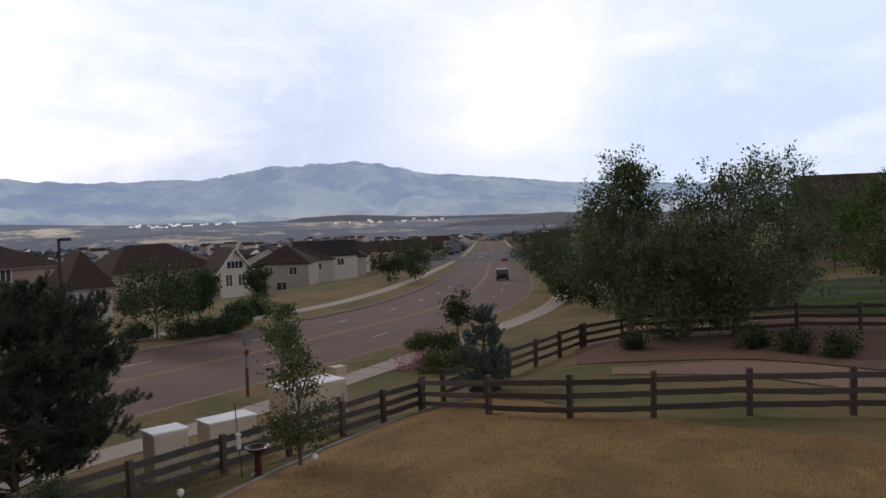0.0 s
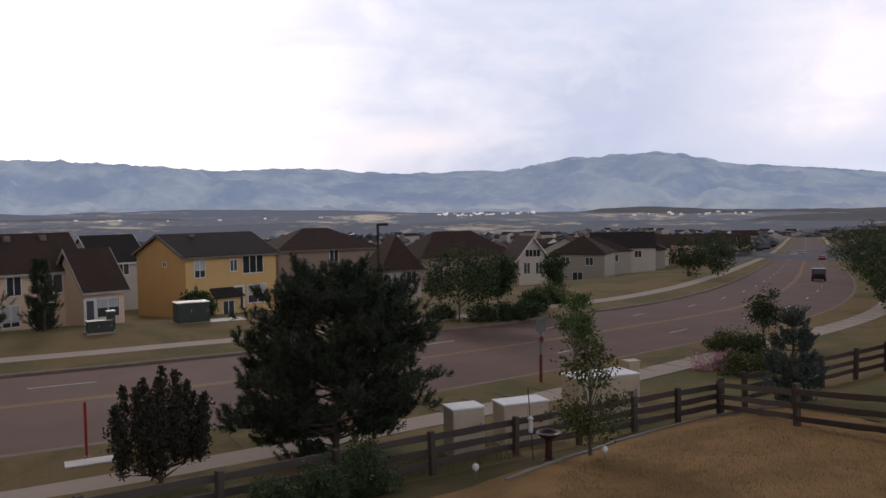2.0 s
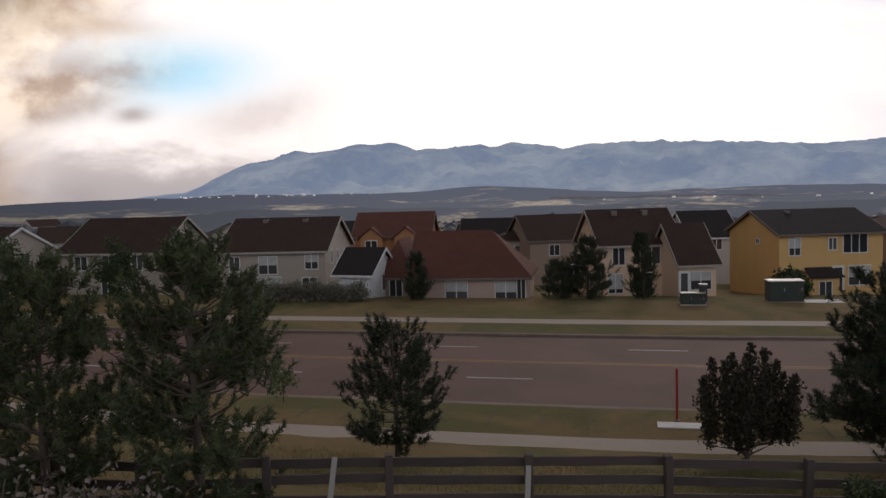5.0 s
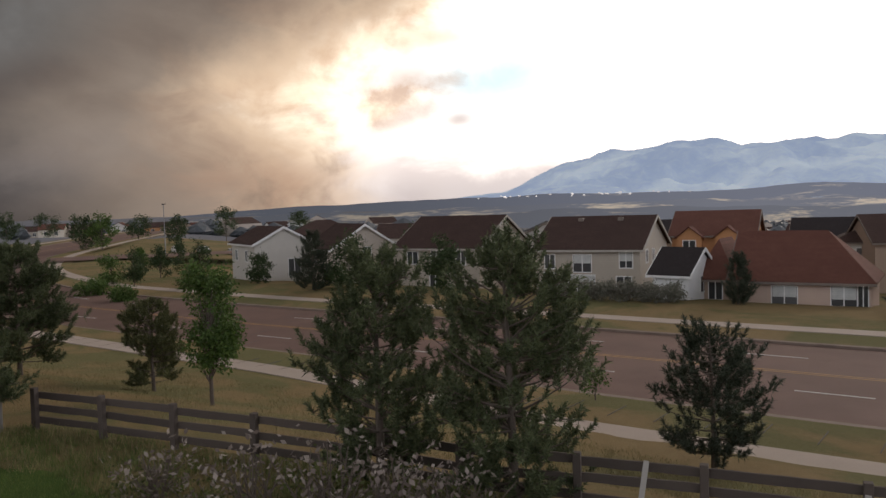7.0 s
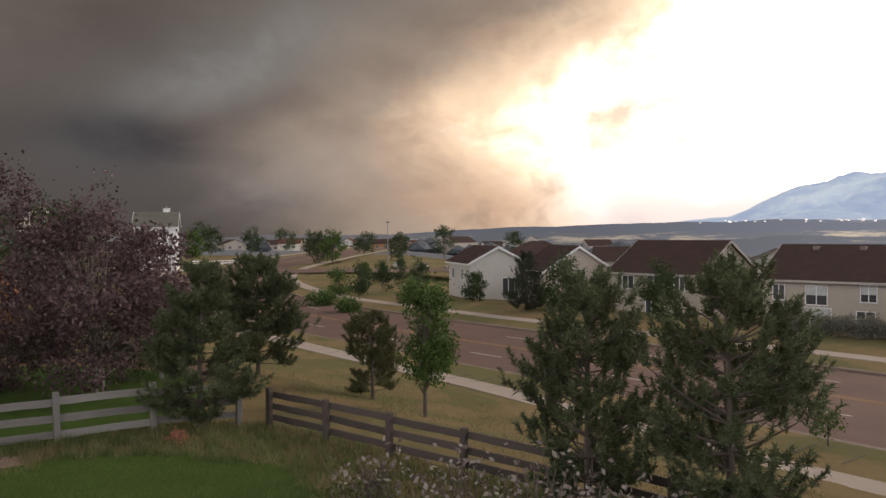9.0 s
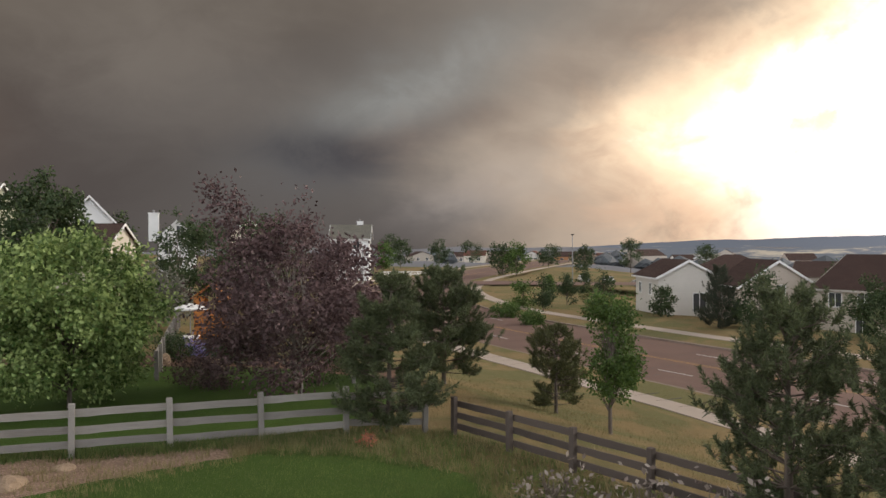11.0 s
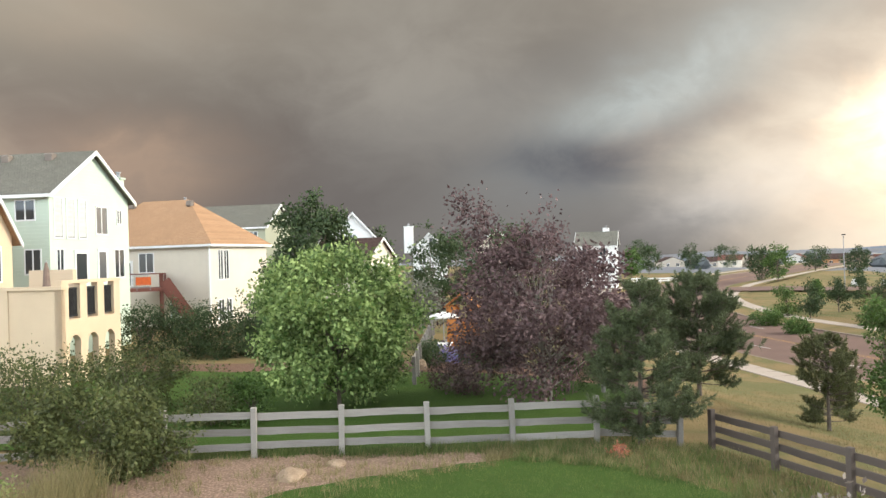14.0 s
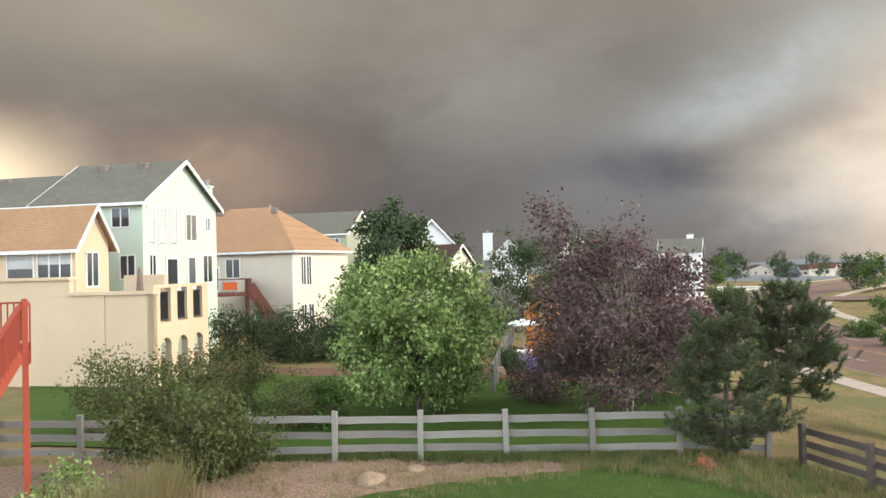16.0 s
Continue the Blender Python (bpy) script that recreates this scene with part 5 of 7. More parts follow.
stuff("slope_grass", tuft_mesh("slope_grass", scatter(7000, 15, 112, [(15, 20.8), (36, 17.2), (62, 16), (90, 18.5), (104, 24), (112, 26)], [(15, 25), (36, 21.6), (62, 21.6), (90, 30), (104, 44), (112, 46)]), 0.12, 6, STRAW, 7, 0.3, 0.016), "dry grass on the slope to the footpath", "grass")
for k, (a, d) in enumerate(((155.5, 17.5), (153.2, 18), (158, 16.8), (151.6, 19))):
    x, y = at(a, d)
    g = thing("ornamental_grass", x, y, ground_z(x, y) - 0.02, 0, "tall pale feathery ornamental grass clump", "grass clump", "ornamental grasses")
    part("blades", tuft_mesh("blades", [(0, 0, 0)] * 5, 1.15, 110, STRAW, 210 + k, 0.55, 0.016), None, g)
tree(*at(158.2, 18.5), 1.1, 1.6, "bright green leafy perennial beside the deck", 215, LEAF_PALE, 0.0, 0.09, 1500, stems=8, lobes=20, fill=0.26, name="leafy_plant", category="plant", group="")
tree(*at(114.6, 20.4), 0.45, 0.45, "clump of red flowers in the weedy border", 216, LEAF_RED, 0.1, 0.05, 200, stems=5, lobes=10, fill=0.3, name="red_flowers", category="flowers", group="")
tree(*at(126, 38.5), 0.9, 1.9, "violet flowers beside the garden path", 217, LEAF_VIOLET, 0.1, 0.09, 900, stems=6, lobes=14, fill=0.3, name="violet_flowers", category="flowers", group="")


# ---------------------------------------------------------------- houses
def stucco(c):
    def build(n, vec, rnd):
        st = n.noise(vec, 0.5, 5, 0.6)
        g = n.noise(vec, 30, 3, 0.7)
        return n.mix(n.smooth(st, 0.3, 0.7, 0.0, 0.35), c, tuple(v * 0.78 for v in c)), g
    return build


def siding(c):
    def build(n, vec, rnd):
        w = n.add("TexWave", wave_type="BANDS", bands_direction="Z", wave_profile="SAW")
        n.put(w.inputs["Vector"], vec)
        w.inputs["Scale"].default_value, w.inputs["Distortion"].default_value = 1.55, 0.0
        st = n.noise(vec, 0.7, 4, 0.6)
        return n.mix(n.smooth(st, 0.3, 0.7, 0.0, 0.3), c, tuple(v * 0.82 for v in c)), w.outputs["Fac"]
    return build


def shingle(a, b):
    def build(n, vec, rnd):
        br = n.add("TexBrick")
        n.put(br.inputs["Vector"], n.mapped(vec, (1, 1, 1), (radians(90), 0, 0)))
        br.inputs["Color1"].default_value, br.inputs["Color2"].default_value, br.inputs["Mortar"].default_value = (*a, 1), (*b, 1), (*[v * 0.45 for v in a], 1)
        br.inputs["Scale"].default_value, br.inputs["Mortar Size"].default_value = 3.0, 0.03
        st = n.noise(vec, 0.6, 5, 0.65)
        g = n.noise(vec, 18, 4, 0.75)
        c = n.mix(n.smooth(st, 0.3, 0.7, 0.0, 0.5), br.outputs["Color"], tuple(v * 0.6 for v in a))
        return n.mix(0.3, c, n.mix(g, tuple(v * 0.4 for v in a), tuple(v * 1.5 for v in b))), br.outputs["Fac"]
    return build


ROOF_BROWN = material("brown_shingles", shingle((0.060, 0.036, 0.030), (0.085, 0.052, 0.043)), 0.9, bump=(0.5, 0.02), spec=0.15)
ROOF_RED = material("red_brown_shingles", shingle((0.135, 0.056, 0.042), (0.175, 0.08, 0.058)), 0.9, bump=(0.5, 0.02), spec=0.15)
ROOF_DARK = material("charcoal_shingles", shingle((0.034, 0.028, 0.028), (0.052, 0.043, 0.042)), 0.9, bump=(0.5, 0.02), spec=0.15)
ROOF_GREY = material("grey_shingles", shingle((0.135, 0.125, 0.10), (0.19, 0.178, 0.148)), 0.9, bump=(0.5, 0.02), spec=0.15)
ROOF_ORANGE = material("sandy_orange_shingles", shingle((0.35, 0.20, 0.112), (0.45, 0.27, 0.155)), 0.9, bump=(0.5, 0.02), spec=0.15)
WALLS = {k: material(k + "_siding", siding(c), 0.8, bump=(0.5, 0.02)) for k, c in dict(grey=(0.41, 0.355, 0.29), mint=(0.50, 0.57, 0.46), white=(0.74, 0.73, 0.70), brown=(0.34, 0.245, 0.185), taupe=(0.47, 0.40, 0.335), olive=(0.34, 0.34, 0.25), palegrey=(0.54, 0.50, 0.44)).items()}
WALLS.update({k: material(k + "_stucco", stucco(c), 0.9, bump=(0.3, 0.01)) for k, c in dict(yellow=(0.70, 0.44, 0.18), peach=(0.74, 0.54, 0.37), sand=(0.58, 0.44, 0.30), cream=(0.60, 0.53, 0.43), orange=(0.44, 0.215, 0.10), pinkgrey=(0.50, 0.37, 0.295)).items()})
MAT_TRIM = material("white_trim_paint", mottled((0.74, 0.73, 0.70), (0.66, 0.65, 0.62), 2, 20, 0.15), 0.6)
MAT_METAL = material("dull_grey_metal", mottled((0.30, 0.30, 0.30), (0.24, 0.24, 0.24), 3, 30, 0.2), 0.5, 0.6)


def glass_mat():
    m = bpy.data.materials.new("dark_window_glass")
    m.use_nodes = True
    n = Nodes(m.node_tree)
    b = n.add("BsdfPrincipled")
    n.put(b.inputs["Base Color"], n.mix(n.add("ObjectInfo").outputs["Random"], (0.025, 0.028, 0.03), (0.10, 0.10, 0.10)))
    b.inputs["Roughness"].default_value, b.inputs["Specular IOR Level"].default_value = 0.08, 0.6
    n.tree.links.new(b.outputs[0], n.add("OutputMaterial").inputs[0])
    return m


MAT_PANE = glass_mat()
MAT_BLIND = material("pale_window_blind", mottled((0.50, 0.50, 0.47), (0.42, 0.42, 0.40), 2, 20, 0.2), 0.5)
WINDOW_CACHE = {}
MAT_FASCIA = material("weathered_fascia_paint", mottled((0.42, 0.38, 0.33), (0.34, 0.31, 0.27), 2, 20, 0.2), 0.7)
MAT_DULL = material("dull_brown_trim", mottled((0.20, 0.16, 0.13), (0.16, 0.13, 0.11), 2, 20, 0.2), 0.7)


def window(parent, m, w, h, mullions=1, blind=0.0, arched=False):
    """A framed window on a wall: frame with jambs, sill and mullions, and its panes."""
    key = (round(w, 2), round(h, 2), mullions, blind)
    if key not in WINDOW_CACHE:
        e = 0.065
        bm = bmesh.new()
        rings = []
        for y in (-0.06, 0.02):
            for q, lo in ((e, e * 1.3), (0, 0)):
                rings.append([bm.verts.new(p) for p in ((-w / 2 - q, y, -lo), (w / 2 + q, y, -lo), (w / 2 + q, y, h + q), (-w / 2 - q, y, h + q))])
        fo, fi, bo, bi = rings
        for k in range(4):
            j = (k + 1) % 4
            for f in ((fo[k], fo[j], fi[j], fi[k]), (bi[k], bi[j], bo[j], bo[k]), (fi[k], fi[j], bi[j], bi[k]), (bo[k], bo[j], fo[j], fo[k])):
                bm.faces.new(f)
        bmesh.ops.recalc_face_normals(bm, faces=bm.faces[:])
        bars = [boxes((-w / 2 + w * (k + 1) / (mullions + 1) - 0.035, -w / 2 + w * (k + 1) / (mullions + 1) + 0.035, -0.045, 0.02, 0, h)) for k in range(mullions)]
        frame_me, pane_me = bpy.data.meshes.new("window"), bpy.data.meshes.new("pane")
        bm.to_mesh(frame_me), bm.free()
        frame_me.materials.append(MAT_TRIM)
        bm = boxes((-w / 2, w / 2, -0.022, 0.015, 0, h))
        bm.to_mesh(pane_me), bm.free()
        pane_me.materials.append(MAT_PANE)
        blind_me = None
        if blind:
            blind_me = bpy.data.meshes.new("blind")
            bm = bmesh.new()
            n = 8
            rows = [[bm.verts.new((u, -0.03 - 0.012 * (k % 2), h - h * blind * k / (2 * n))) for u in (-w / 2 + 0.03, w / 2 - 0.03)] for k in range(2 * n + 1)]
            for p, q in zip(rows, rows[1:]):
                bm.faces.new((p[0], q[0], q[1], p[1]))
            bm.to_mesh(blind_me), bm.free()
            blind_me.materials.append(MAT_BLIND)
        mull = []
        for b in bars:
            me = bpy.data.meshes.new("mullion")
            b.to_mesh(me), b.free()
            me.materials.append(MAT_TRIM)
            mull.append(me)
        WINDOW_CACHE[key] = frame_me, pane_me, blind_me, mull
    frame_me, pane_me, blind_me, mull = WINDOW_CACHE[key]
    f = part("window", frame_me, None, parent, m=m)
    part("pane", pane_me, None, f)
    for me in mull:
        part("mullion", me, None, f)
    if blind_me:
        part("blind", blind_me, None, f)
    return f


def house(corner, turn, w, dep, eave, ridge, wall, roof, label, kind="x", windows=(), doors=(), chimney=None, over=0.35, base=None, group="houses", vents=0, trim=True, edging=None):
    """A house with its front from corner, running to the right as one faces it. eave, ridge: heights.
    kind: x (ridge along the front), half (the same, its right end hipped), y (front gable) or hip."""
    x, y = corner
    c, s = math.cos(radians(turn)), math.sin(radians(turn))
    if base is None:
        base = min(ground_z(x + c * u - s * v, y + s * u + c * v) for u in (0, w) for v in (0, dep)) - 0.25
    H = thing("house", x, y, base, turn, label, "house", group)
    E, R = eave - base, ridge - base
    bm = bmesh.new()
    if kind == "hip":
        box(bm, 0, w, 0, dep, 0, E)
    else:
        if kind == "half":
            box(bm, 0, w, 0, dep, 0, E)
            poly(bm, [(0, 0, E), (0, dep, E), (0, dep / 2, R - 0.02)], 0.3, (1, 0, 0))
        elif kind == "x":
            prof = [(0, 0, 0), (0, dep, 0), (0, dep, E), (0, dep / 2, R - 0.02), (0, 0, E)]
            poly(bm, prof, w, (1, 0, 0))
        else:
            prof = [(0, 0, 0), (w, 0, 0), (w, 0, E), (w / 2, 0, R - 0.02), (0, 0, E)]
            poly(bm, prof, dep, (0, 1, 0))
    part("wall", bm, WALLS[wall], H)
    t, o = 0.14, over
    bm = bmesh.new()
    if kind == "x":
        k = (R - E) / (dep / 2)
        for y0, y1, z0, z1 in ((-o, dep / 2, E - o * k, R), (dep + o, dep / 2, E - o * k, R)):
            poly(bm, [(-o, y0, z0), (w + o, y0, z0), (w + o, y1, z1), (-o, y1, z1)], t, (0, 0, 1))
        edge = [((-o - 0.03, -o, E - o * k), (-o - 0.03, dep / 2, R), 0), ((-o - 0.03, dep + o, E - o * k), (-o - 0.03, dep / 2, R), 0),
                ((w + o + 0.03, -o, E - o * k), (w + o + 0.03, dep / 2, R), 0), ((w + o + 0.03, dep + o, E - o * k), (w + o + 0.03, dep / 2, R), 0)]
        eaves = [((-o, -o - 0.05, E - o * k), (w + o, -o - 0.05, E - o * k))]
    elif kind == "half":
        k = (R - E) / (dep / 2)
        z0, tip = E - o * k, (w - dep * 0.42, dep / 2, R)
        for f in ([(-o, -o, z0), (w + o, -o, z0), tip, (-o, dep / 2, R)], [(-o, dep + o, z0), (w + o, dep + o, z0), tip, (-o, dep / 2, R)], [(w + o, -o, z0), (w + o, dep + o, z0), tip]):
            poly(bm, f, t, (0, 0, 1))
        edge = [((-o - 0.03, -o, z0), (-o - 0.03, dep / 2, R), 0)]
        eaves = [((-o, -o - 0.05, z0), (w + o, -o - 0.05, z0))]
    elif kind == "y":
        k = (R - E) / (w / 2)
        for x0, x1, z0, z1 in ((-o, w / 2, E - o * k, R), (w + o, w / 2, E - o * k, R)):
            poly(bm, [(x0, -o, z0), (x0, dep + o, z0), (x1, dep + o, z1), (x1, -o, z1)], t, (0, 0, 1))
        edge = [((-o, -o - 0.03, E - o * k), (w / 2, -o - 0.03, R), 1), ((w + o, -o - 0.03, E - o * k), (w / 2, -o - 0.03, R), 1)]
        eaves = [((-o - 0.05, -o, E - o * k), (-o - 0.05, dep + o, E - o * k)), ((w + o + 0.05, -o, E - o * k), (w + o + 0.05, dep + o, E - o * k))]
    else:
        i = min(w, dep) / 2
        k = (R - E) / i
        z0 = E - o * k
        if w >= dep:
            a, b = (dep / 2, dep / 2, R), (w - dep / 2, dep / 2, R)
        else:
            a, b = (w / 2, w / 2, R), (w / 2, dep - w / 2, R)
        q = [(-o, -o, z0), (w + o, -o, z0), (w + o, dep + o, z0), (-o, dep + o, z0)]
        if w >= dep:
            if w - dep < 0.05:
                faces = [[q[0], q[1], a], [q[1], q[2], a], [q[2], q[3], a], [q[3], q[0], a]]
            else:
                faces = [[q[0], q[1], b, a], [q[1], q[2], b], [q[2], q[3], a, b], [q[3], q[0], a]]
        else:
            faces = [[q[0], q[1], a], [q[1], q[2], b, a], [q[2], q[3], b], [q[3], q[0], a, b]]
        for f in faces:
            poly(bm, f, t, (0, 0, 1))
        edge = []
        eaves = [((-o, -o - 0.05, z0), (w + o, -o - 0.05, z0)), ((w + o + 0.05, -o, z0), (w + o + 0.05, dep + o, z0)), ((-o - 0.05, -o, z0), (-o - 0.05, dep + o, z0))]
    rf = part("roof", bm, roof, H)
    if trim:
        for p, q, ax in edge:
            d = Vector(q) - Vector(p)
            bm = bmesh.new()
            wv = Vector((0.035, 0, 0)) if ax == 0 else Vector((0, 0.035, 0))
            up = Vector((0, 0, 0.12))
            P, Q = Vector(p), Vector(q)
            poly(bm, [P - wv - up, Q - wv - up, Q - wv + up * 1.15, P - wv + up * 1.15], 0.07, (1, 0, 0) if ax == 0 else (0, 1, 0))
            part("bargeboard", bm, edging or MAT_TRIM, H)
        for p, q in eaves:
            bm = bmesh.new()
            box(bm, min(p[0], q[0]) - 0.04, max(p[0], q[0]) + 0.04, min(p[1], q[1]) - 0.04, max(p[1], q[1]) + 0.04, p[2] - 0.1, p[2] + 0.08)
            part("gutter", bm, edging or MAT_TRIM, H)
    for face, u, z, ww, hh, *more in windows:
        zz = z - base
        m = {"F": pose(u, -0.0, zz), "L": pose(0.0, dep - u, zz, 0, 0, -90), "R": pose(w, u, zz, 0, 0, 90)}[face]
        window(H, m, ww, hh, *more)
    for face, u, z, ww, hh in doors:
        m = {"F": pose(u, 0, z - base), "L": pose(0, dep - u, z - base, 0, 0, -90), "R": pose(w, u, z - base, 0, 0, 90)}[face]
        d = part("door", boxes((-ww / 2, ww / 2, -0.05, 0.02, 0, hh), (-ww / 2 - 0.08, -ww / 2, -0.07, 0.02, 0, hh + 0.08), (ww / 2, ww / 2 + 0.08, -0.07, 0.02, 0, hh + 0.08), (-ww / 2, ww / 2, -0.07, 0.02, hh, hh + 0.08)), MAT_TRIM, H, m=m)
        part("door_pane", boxes((-ww / 2 + 0.12, ww / 2 - 0.12, -0.06, -0.05, 0.15, hh - 0.12)), MAT_PANE, d)
    if chimney:
        cx, cy, cw, top = chimney
        ch = part("chimney", boxes((cx - cw / 2, cx + cw / 2, cy - cw / 2, cy + cw / 2, E - 0.5, top - base), (cx - cw / 2 - 0.08, cx + cw / 2 + 0.08, cy - cw / 2 - 0.08, cy + cw / 2 + 0.08, top - base, top - base + 0.12)), WALLS[wall], H)
        part("flue", lathe([(0.12, top - base + 0.1), (0.12, top - base + 0.4), (0.18, top - base + 0.42), (0.18, top - base + 0.5)], 10), MAT_METAL, ch, m=pose(cx, cy, 0))
    for k in range(vents):
        u = w * (0.3 + 0.4 * k / max(1, vents - 1))
        v = part("roof_vent", boxes((u - 0.25, u + 0.25, dep / 2 - 1.0, dep / 2 - 0.5, R - 0.5, R - 0.02), bevel=0.04), MAT_DULL, rf)
    return H


# the row across the road
house(at(95.6, 90), 112, 6.7, 9, 1.45, 3.2, "palegrey", ROOF_BROWN, "pale grey house with brown gabled roof", "y", [("L", 2, -0.6, 0.9, 1.2), ("L", 6, -0.6, 0.9, 1.2), ("F", 4.6, -2.3, 1.4, 1.9)])
house(at(90.2, 84), 108, 7.4, 9, 0.9, 3.3, "taupe", ROOF_BROWN, "taupe gabled house with white bargeboards", "y", [("F", 4.0, 0.0, 0.8, 0.9), ("F", 5.4, -2.6, 1.3, 1.2), ("L", 3, -0.9, 1, 1.2)])
house(at(85.6, 80), 50, 9.6, 10.5, 1.05, 3.9, "grey", ROOF_BROWN, "grey two-storey house with long brown roof", kind="x", edging=MAT_FASCIA, windows=[("F", 4.8, -0.6, 1.2, 1.3), ("F", 7.6, -0.6, 1.0, 1.3), ("F", 2.0, -0.6, 1.2, 1.2), ("F", 4.6, -3.0, 1.2, 1.5), ("R", 5.2, -0.2, 0.9, 1.3), ("R", 5.2, -3, 1.2, 1.4)])
house(at(75.9, 72), 55, 9.4, 11, 0.94, 3.58, "grey", ROOF_BROWN, "grey two-storey house with white gable end", kind="x", edging=MAT_FASCIA, windows=[("F", 4.3, -1.1, 1.6, 1.5, 1, 0.5), ("F", 8.2, -0.7, 1.1, 1.4, 1, 0.6), ("F", 1.2, -2.9, 0.9, 1.7), ("F", 4.2, -2.9, 2.4, 1.5, 2, 0.4), ("F", 8.0, -2.8, 1.3, 1.3), ("F", 1.3, -0.8, 0.9, 1.2), ("R", 5.0, -0.6, 0.8, 1.2), ("R", 2.5, -0.4, 0.7, 1.1)], vents=2)
house(at(68.0, 64), 38, 3.0, 4.4, -0.6, 1.15, "white", ROOF_DARK, "small white garage with dark gabled roof", "x", [("R", 2.5, -2.2, 1.0, 1.2)])
H = house(at(66.7, 85), 56, 8.0, 9, 1.34, 3.6, "orange", ROOF_RED, "orange-brown two-storey house with twin dormers", edging=MAT_DULL, kind="x", windows=[("F", 1.9, -0.5, 1.2, 1.3), ("F", 5.6, -0.5, 1.5, 1.3), ("R", 3.0, 0.3, 0.9, 1.0), ("F", 2.0, -3.2, 1.4, 1.3)])
for u in (1.9, 5.6):
    e = 1.34 - H.location[2]
    bm = bmesh.new()
    poly(bm, [(u - 1.2, -0.9, 0), (u + 1.2, -0.9, 0), (u + 1.2, -0.9, e - 0.2), (u, -0.9, e + 0.75), (u - 1.2, -0.9, e - 0.2)], 1.0, (0, 1, 0))
    part("gable_bay", bm, WALLS["orange"], H)
    bm = bmesh.new()
    for q in (-1.45, 1.45):
        poly(bm, [(u + q, -1.15, e - 0.35), (u + q, 2.2, e - 0.35), (u, 2.2, e + 0.8), (u, -1.15, e + 0.8)], 0.12)
    part("bay_roof", bm, ROOF_RED, H)
    window(H, pose(u, -0.9, e - 1.75), 1.2, 1.2)
part("garage_door", boxes((4.0, 7.4, -0.08, 0.02, 0.2, 2.6), *[(4.05, 7.35, -0.11, -0.08, 0.25 + 0.6 * k, 0.75 + 0.6 * k) for k in range(4)]), WALLS["yellow"], H)
house(at(63.0, 62.5), 50, 9.2, 7.4, -0.9, 2.3, "pinkgrey", ROOF_RED, "single-storey stucco house with big red-brown roof", edging=MAT_DULL, kind="half", windows=[("F", 3.6, -2.75, 1.7, 1.3, 1, 0.6), ("F", 7.5, -2.75, 1.6, 1.5, 1, 0.7), ("F", 8.7, -2.75, 0.6, 1.5)])
house(at(65.0, 65), 50, 2.6, 7, -0.7, 1.7, "brown", ROOF_RED, "brown wing of the red-roofed house", edging=MAT_DULL, kind="hip", windows=[("F", 1.3, -2.8, 1.0, 1.6)])
house(at(49.6, 68), 66, 6.9, 7.6, 0.9, 3.63, "peach", ROOF_BROWN, "peach stucco two-storey house with brown roof", kind="x", edging=MAT_FASCIA, windows=[("F", 1.5, -0.9, 1.0, 1.4), ("F", 4.4, -0.9, 1.4, 1.4), ("F", 1.2, -3.3, 1.2, 1.6, 1, 0.8), ("F", 3.6, -3.3, 1.6, 1.6), ("L", 4, -0.6, 1, 1.2), ("L", 4, -3.0, 1, 1.3)], vents=2)
house(at(44.2, 66), 66, 3.0, 6.4, -0.52, 2.4, "peach", ROOF_BROWN, "peach stucco wing with lower brown roof", kind="x", edging=MAT_FASCIA, windows=[("F", 1.7, -2.75, 1.7, 1.4, 1, 0.5)], doors=[("F", 0.3, -3.3, 0.8, 2.0)])
house(at(43.5, 95), 62, 5.6, 9, -0.1, 2.7, "palegrey", ROOF_DARK, "pale grey house with charcoal gabled roof", "x", [("R", 4, 0.2, 0.8, 1.0), ("F", 3, -1.6, 1.2, 1.2)])
H = house(at(37.8, 75), 65, 9.6, 10, 1.24, 3.12, "yellow", ROOF_DARK, "mustard-yellow two-storey house with charcoal roof", edging=MAT_DULL, kind="x", windows=[("F", 1.4, -0.7, 1.0, 1.5, 1, 0.6), ("F", 4.9, -0.3, 0.7, 1.0), ("F", 7.0, -0.6, 2.2, 1.7, 2), ("F", 7.4, -3.5, 2.0, 1.7, 1, 0.6), ("F", 3.2, -3.2, 0.7, 1.3), ("F", 4.1, -3.2, 0.7, 1.3), ("L", 6, 0.2, 0.6, 0.4)], doors=[("F", 5.4, -4.0, 1.0, 2.2)], vents=1)
part("porch", boxes((2.2, 4.8, -1.3, 0.0, 0.0, 2.75), bevel=0.03), WALLS["yellow"], H)
bm = bmesh.new()
poly(bm, [(1.9, -1.65, 2.65), (5.1, -1.65, 2.65), (4.7, -0.05, 3.35), (2.3, -0.05, 3.35)], 0.12)
part("porch_roof", bm, ROOF_DARK, H)
window(H, pose(3.5, -1.3, 1.0), 1.1, 1.3)
house(at(31.6, 88), 50, 12, 9, 1.0, 3.1, "brown", ROOF_BROWN, "brown two-storey house with hipped roof", edging=MAT_DULL, kind="hip", windows=[("F", 6.5, -0.5, 1.0, 1.4), ("F", 9.4, -3.5, 0.8, 0.9)])
house(at(24.5, 82), 40, 4.2, 7, -0.67, 2.4, "taupe", ROOF_BROWN, "pale wing with tall windows and brown roof", edging=MAT_DULL, kind="hip", windows=[("F", 1.2, -3.2, 1.6, 2.2, 1, 0.8), ("F", 3.1, -2.6, 1.0, 1.7)])
house(at(21.8, 120), 50, 17, 10, -2.1, 1.5, "brown", ROOF_BROWN, "long brown house with hipped shingle roof", edging=MAT_DULL, kind="hip", windows=[("F", 3, -5, 1.4, 1.4), ("F", 9, -5, 1.4, 1.4)])
